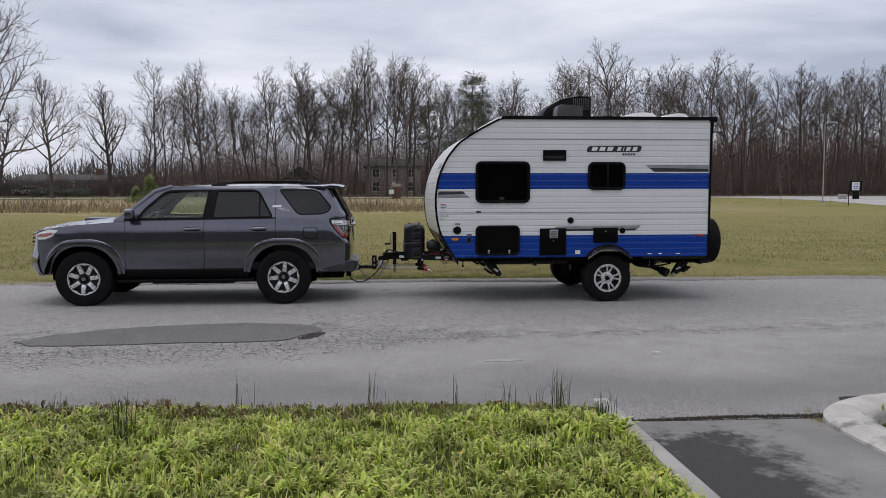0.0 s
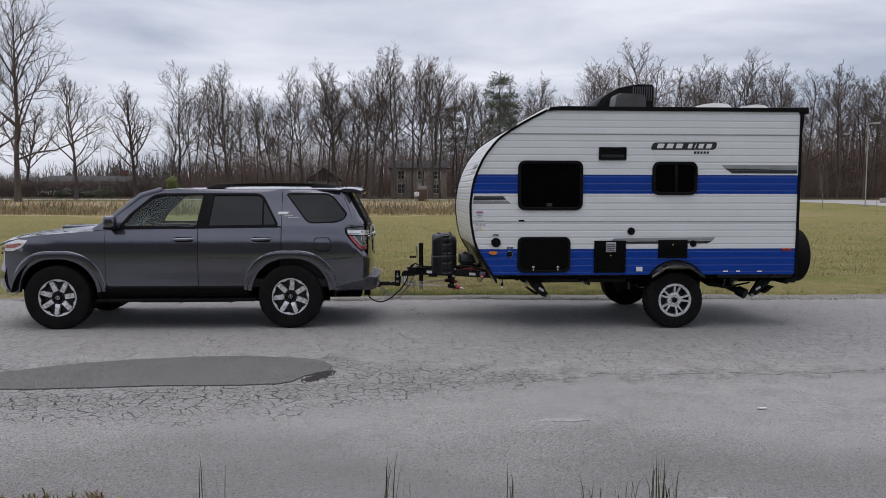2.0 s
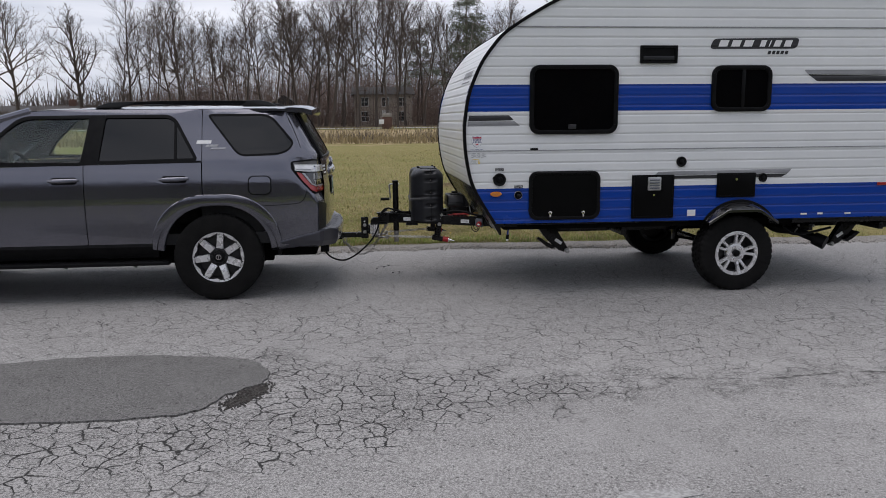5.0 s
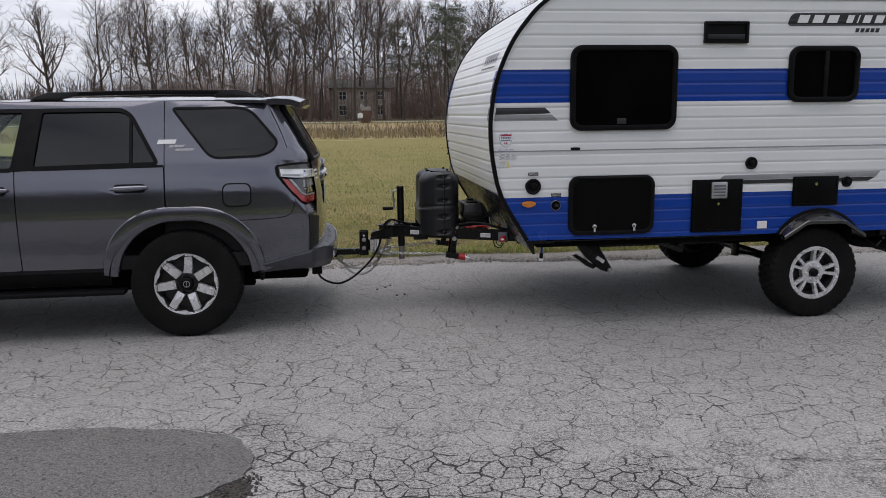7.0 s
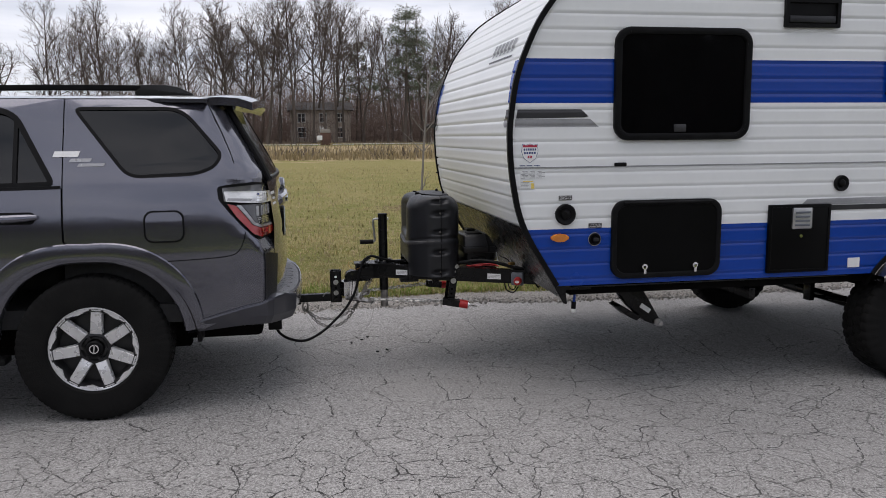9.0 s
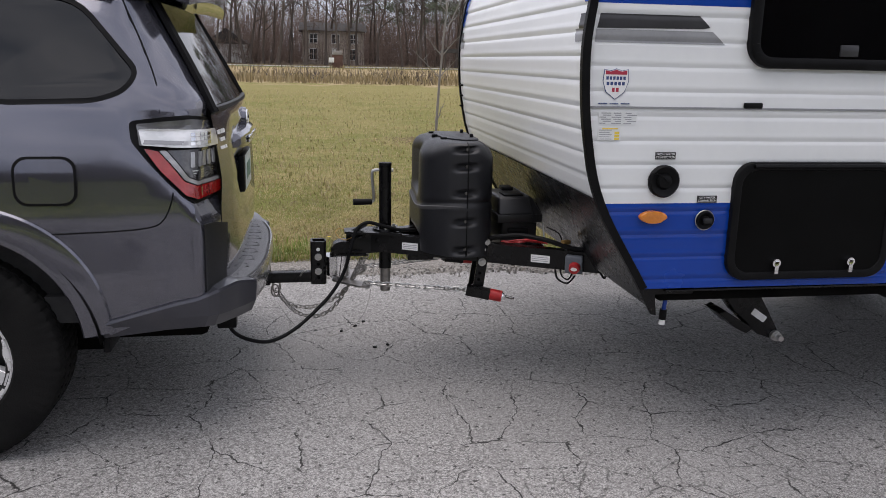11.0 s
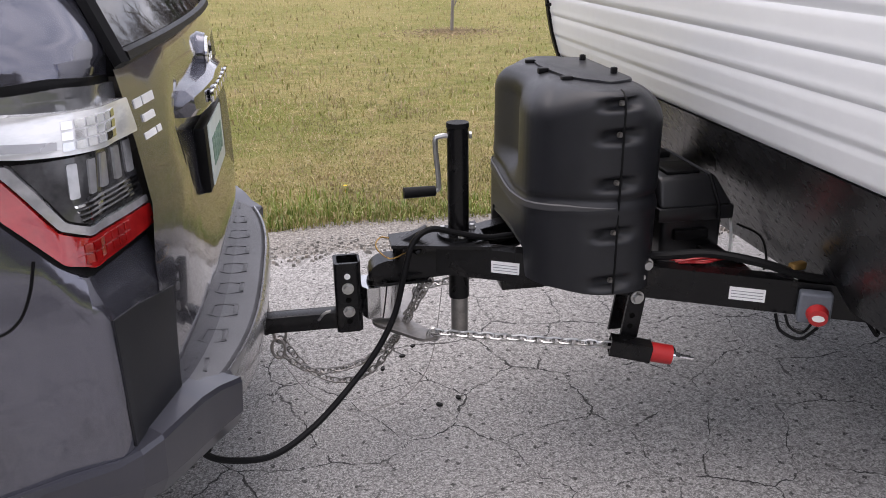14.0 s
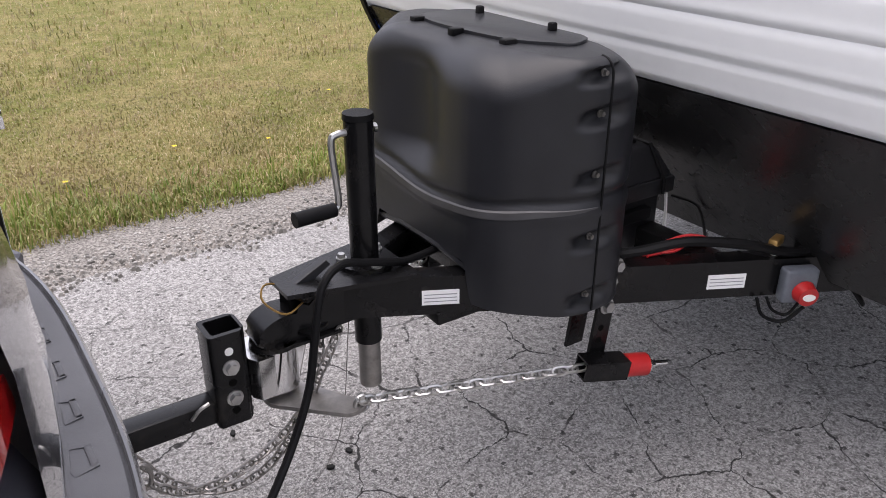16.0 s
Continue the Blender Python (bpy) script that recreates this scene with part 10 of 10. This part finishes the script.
house((3.6, 119, ground_z(3.6, 119)), 8.2, 8, 4.3, 1.2, SIDING, [(-2.6, 2.7, 0.9, 1.1), (0.3, 2.7, 0.9, 1.1), (2.7, 2.7, 0.9, 1.1), (-2.6, 0.6, 1.0, 1.3), (2.6, 0.6, 1.0, 1.3)], "two-storey beige house behind bare trees", door=0.3)
house((-7.6, 120, ground_z(-7.6, 120)), 9.0, 4.6, 2.3, 1.9, FRAME_W, [(-1.0, 0.8, 0.9, 1.0)], "small pale gabled outbuilding behind bare trees", rz=90)
house((-47.8, 128, ground_z(-47.8, 128)), 12.8, 8, 2.2, 1.0, BRICK, [(-4.8, 0.8, 1.6, 1.1), (-2.6, 0.8, 1.4, 1.1), (4.2, 0.8, 1.4, 1.1)], "low brick bungalow beyond the field", chimney=4.9, door=2.6)
bm = bmesh.new()
box(bm, -48.4, -46.2, 127.6, 127.96, ground_z(-47.3, 128) - 0.05, ground_z(-47.3, 128) + 1.9, 0.02)
tagged(link("garage_door", bm, FRAME_W), "white garage door of the bungalow", "garage door")
# far parked van-like car
fc = thing("parked_car", (-48.0, 118, ground_z(-48, 118)), "small white car parked by the bungalow", "car")
bm = bmesh.new()
prism(bm, round_poly([(-2.1, 0.35), (-2.1, 0.85), (-1.2, 0.95), (-0.5, 1.42), (1.2, 1.42), (2.0, 0.95), (2.1, 0.4)], 0.12), "y", -0.85, 0.85, bevel=0.06)
part("body", bm, WHITE_PLASTIC, fc)
for x in (-1.3, 1.3):
    for y in (-0.82, 0.82):
        bm = bmesh.new()
        cyl(bm, (x, y - 0.1, 0.32), (x, y + 0.1, 0.32), 0.32, seg=18)
        part("wheel", bm, RUBBER, fc)
bm = bmesh.new()
prism(bm, [(-1.05, 0.96), (-0.5, 1.34), (1.1, 1.34), (1.7, 0.96)], "y", -0.86, 0.86)
part("side_window", bm, DARK_PANE, fc)
# dark shrubs in front of the bungalow
for i, x in enumerate((-40.8, -39.4, -38.2, -37.0, -43.0)):
    blobs = [((random.Random(i * 9 + k).gauss(0, 0.4), random.Random(i * 7 + k).gauss(0, 0.3), 0.3 + 0.05 * k), 0.42) for k in range(14)]
    V, F = clump_crown(50 + i, blobs, 0.13, 60)
    o = thing("shrub", (x, 108 + (i % 2), ground_z(x, 108)), "low dark shrub before the bungalow", "shrub", "shrubs")
    q = new("crown", mesh_from("crown", V, F, [NEEDLES]))
    q.parent = o
# far road and car park
bm = bmesh.new()
skin(bm, [[(-160, 97.2), (30, 96.4), (40, 95.6), (46, 92), (46.5, 84), (45, 74), (42.6, 64), (41, 58), (150, 50), (150, 99), (40, 99.6), (-160, 100.6)]], lambda u, v, o: (u, v, ground_z(u, v) + 0.035 + o), steps(-160, 150, 6), steps(50, 101, 4), 0.03)
tagged(link("far_road", bm, PAVE), "pale road along the wood and car park", "road", kind="structure")
# street lamp
sl = thing("street_lamp", (41.7, 70, ground_z(41.7, 70)), "tall slender pole lamp beside the car park", "street lamp")
bm = bmesh.new()
cyl(bm, (0, 0, 0), (0, 0, 7.25), 0.055, 0.038, 12)
part("pole", bm, POLE, sl)
bm = bmesh.new()
sweep(bm, [(0, 0, 7.2), (0.12, 0, 7.36), (0.6, 0, 7.40)], 0.035, 8)
part("arm", bm, POLE, sl)
bm = bmesh.new()
box(bm, 0.5, 1.05, -0.12, 0.12, 7.34, 7.45, 0.03)
part("lamp_head", bm, POLE, sl)
bm = bmesh.new()
cyl(bm, (0, 0, 0), (0, 0, 0.16), 0.20, 0.19, 16)
part("concrete_base", bm, CONCRETE, sl)
# dark sign with a pale panel by the car park
sg = thing("direction_sign", (53.9, 84, ground_z(53.9, 84) + 0.03), "black upright sign with a small white panel", "sign")
bm = bmesh.new()
box(bm, -0.32, 0.32, -0.16, 0.16, 0, 0.85, 0.03)
part("plinth", bm, BLACK_PLASTIC, sg)
bm = bmesh.new()
box(bm, -0.70, 0.62, -0.20, 0.20, 0.83, 2.05, 0.05)
part("sign_body", bm, BLACK_PLASTIC, sg)
bm = bmesh.new()
box(bm, -0.62, 0.26, -0.235, -0.19, 0.98, 1.86, 0.02)
pn = part("panel", bm, WHITE_PLASTIC, sg)
for x, z, hh, w in ((-0.18, 1.62, 0.10, 0.6), (-0.34, 1.30, 0.16, 0.2), (-0.02, 1.30, 0.16, 0.2), (-0.18, 1.10, 0.08, 0.5)):
    bm = bmesh.new()
    box(bm, x - w / 2, x + w / 2, -0.25, -0.23, z, z + hh)
    part("sign_bar", bm, BLUE_ALU, pn)
bm = bmesh.new()
box(bm, -0.38, 0.38, -0.3, 0.3, 0, 0.55, 0.06)
ob = tagged(link("concrete_block", bm, CONCRETE), "pale concrete block beside the black sign", "block")
ob.location = (52.7, 84.5, ground_z(52.7, 84.5) + 0.03)
bm = bmesh.new()
cyl(bm, (0, 0, 0), (0, 0, 1.3), 0.03, 0.03, 10)
ob = tagged(link("marker_post", bm, BLACK_PLASTIC), "thin dark marker post in the grass", "post")
ob.location = (37.9, 60, ground_z(37.9, 60))
# red notice pillar at the field's end
nb = thing("notice_pillar", (3.2, 94, ground_z(3.2, 94)), "red brick notice pillar with a pale cap", "pillar")
bm = bmesh.new()
box(bm, -0.55, 0.55, -0.3, 0.3, 0, 1.35, 0.02)
part("pillar_body", bm, BRICK, nb)
bm = bmesh.new()
box(bm, -0.50, 0.50, -0.36, 0.36, 1.33, 1.75, 0.04)
part("pillar_cap", bm, surface("weathered_cap", (0.22, 0.20, 0.18), (0.30, 0.28, 0.25), 3, 0.8), nb)
bm = bmesh.new()
box(bm, -0.9, -0.35, -0.42, -0.38, 0.55, 1.05, 0.01)
part("notice_sheet", bm, WHITE_PLASTIC, nb)
ks = thing("shelter", (16.0, 95, ground_z(16, 95)), "small dark open shelter on posts", "shelter")
bm = bmesh.new()
prism(bm, [(-1.9, 1.75), (1.9, 1.75), (1.5, 2.15), (-1.5, 2.15)], "y", -0.9, 0.9)
part("shelter_roof", bm, SHINGLE, ks)
for x in (-1.5, 1.5):
    for y in (-0.7, 0.7):
        bm = bmesh.new()
        box(bm, x - 0.06, x + 0.06, y - 0.06, y + 0.06, 0, 1.78)
        part("post", bm, BARK, ks)
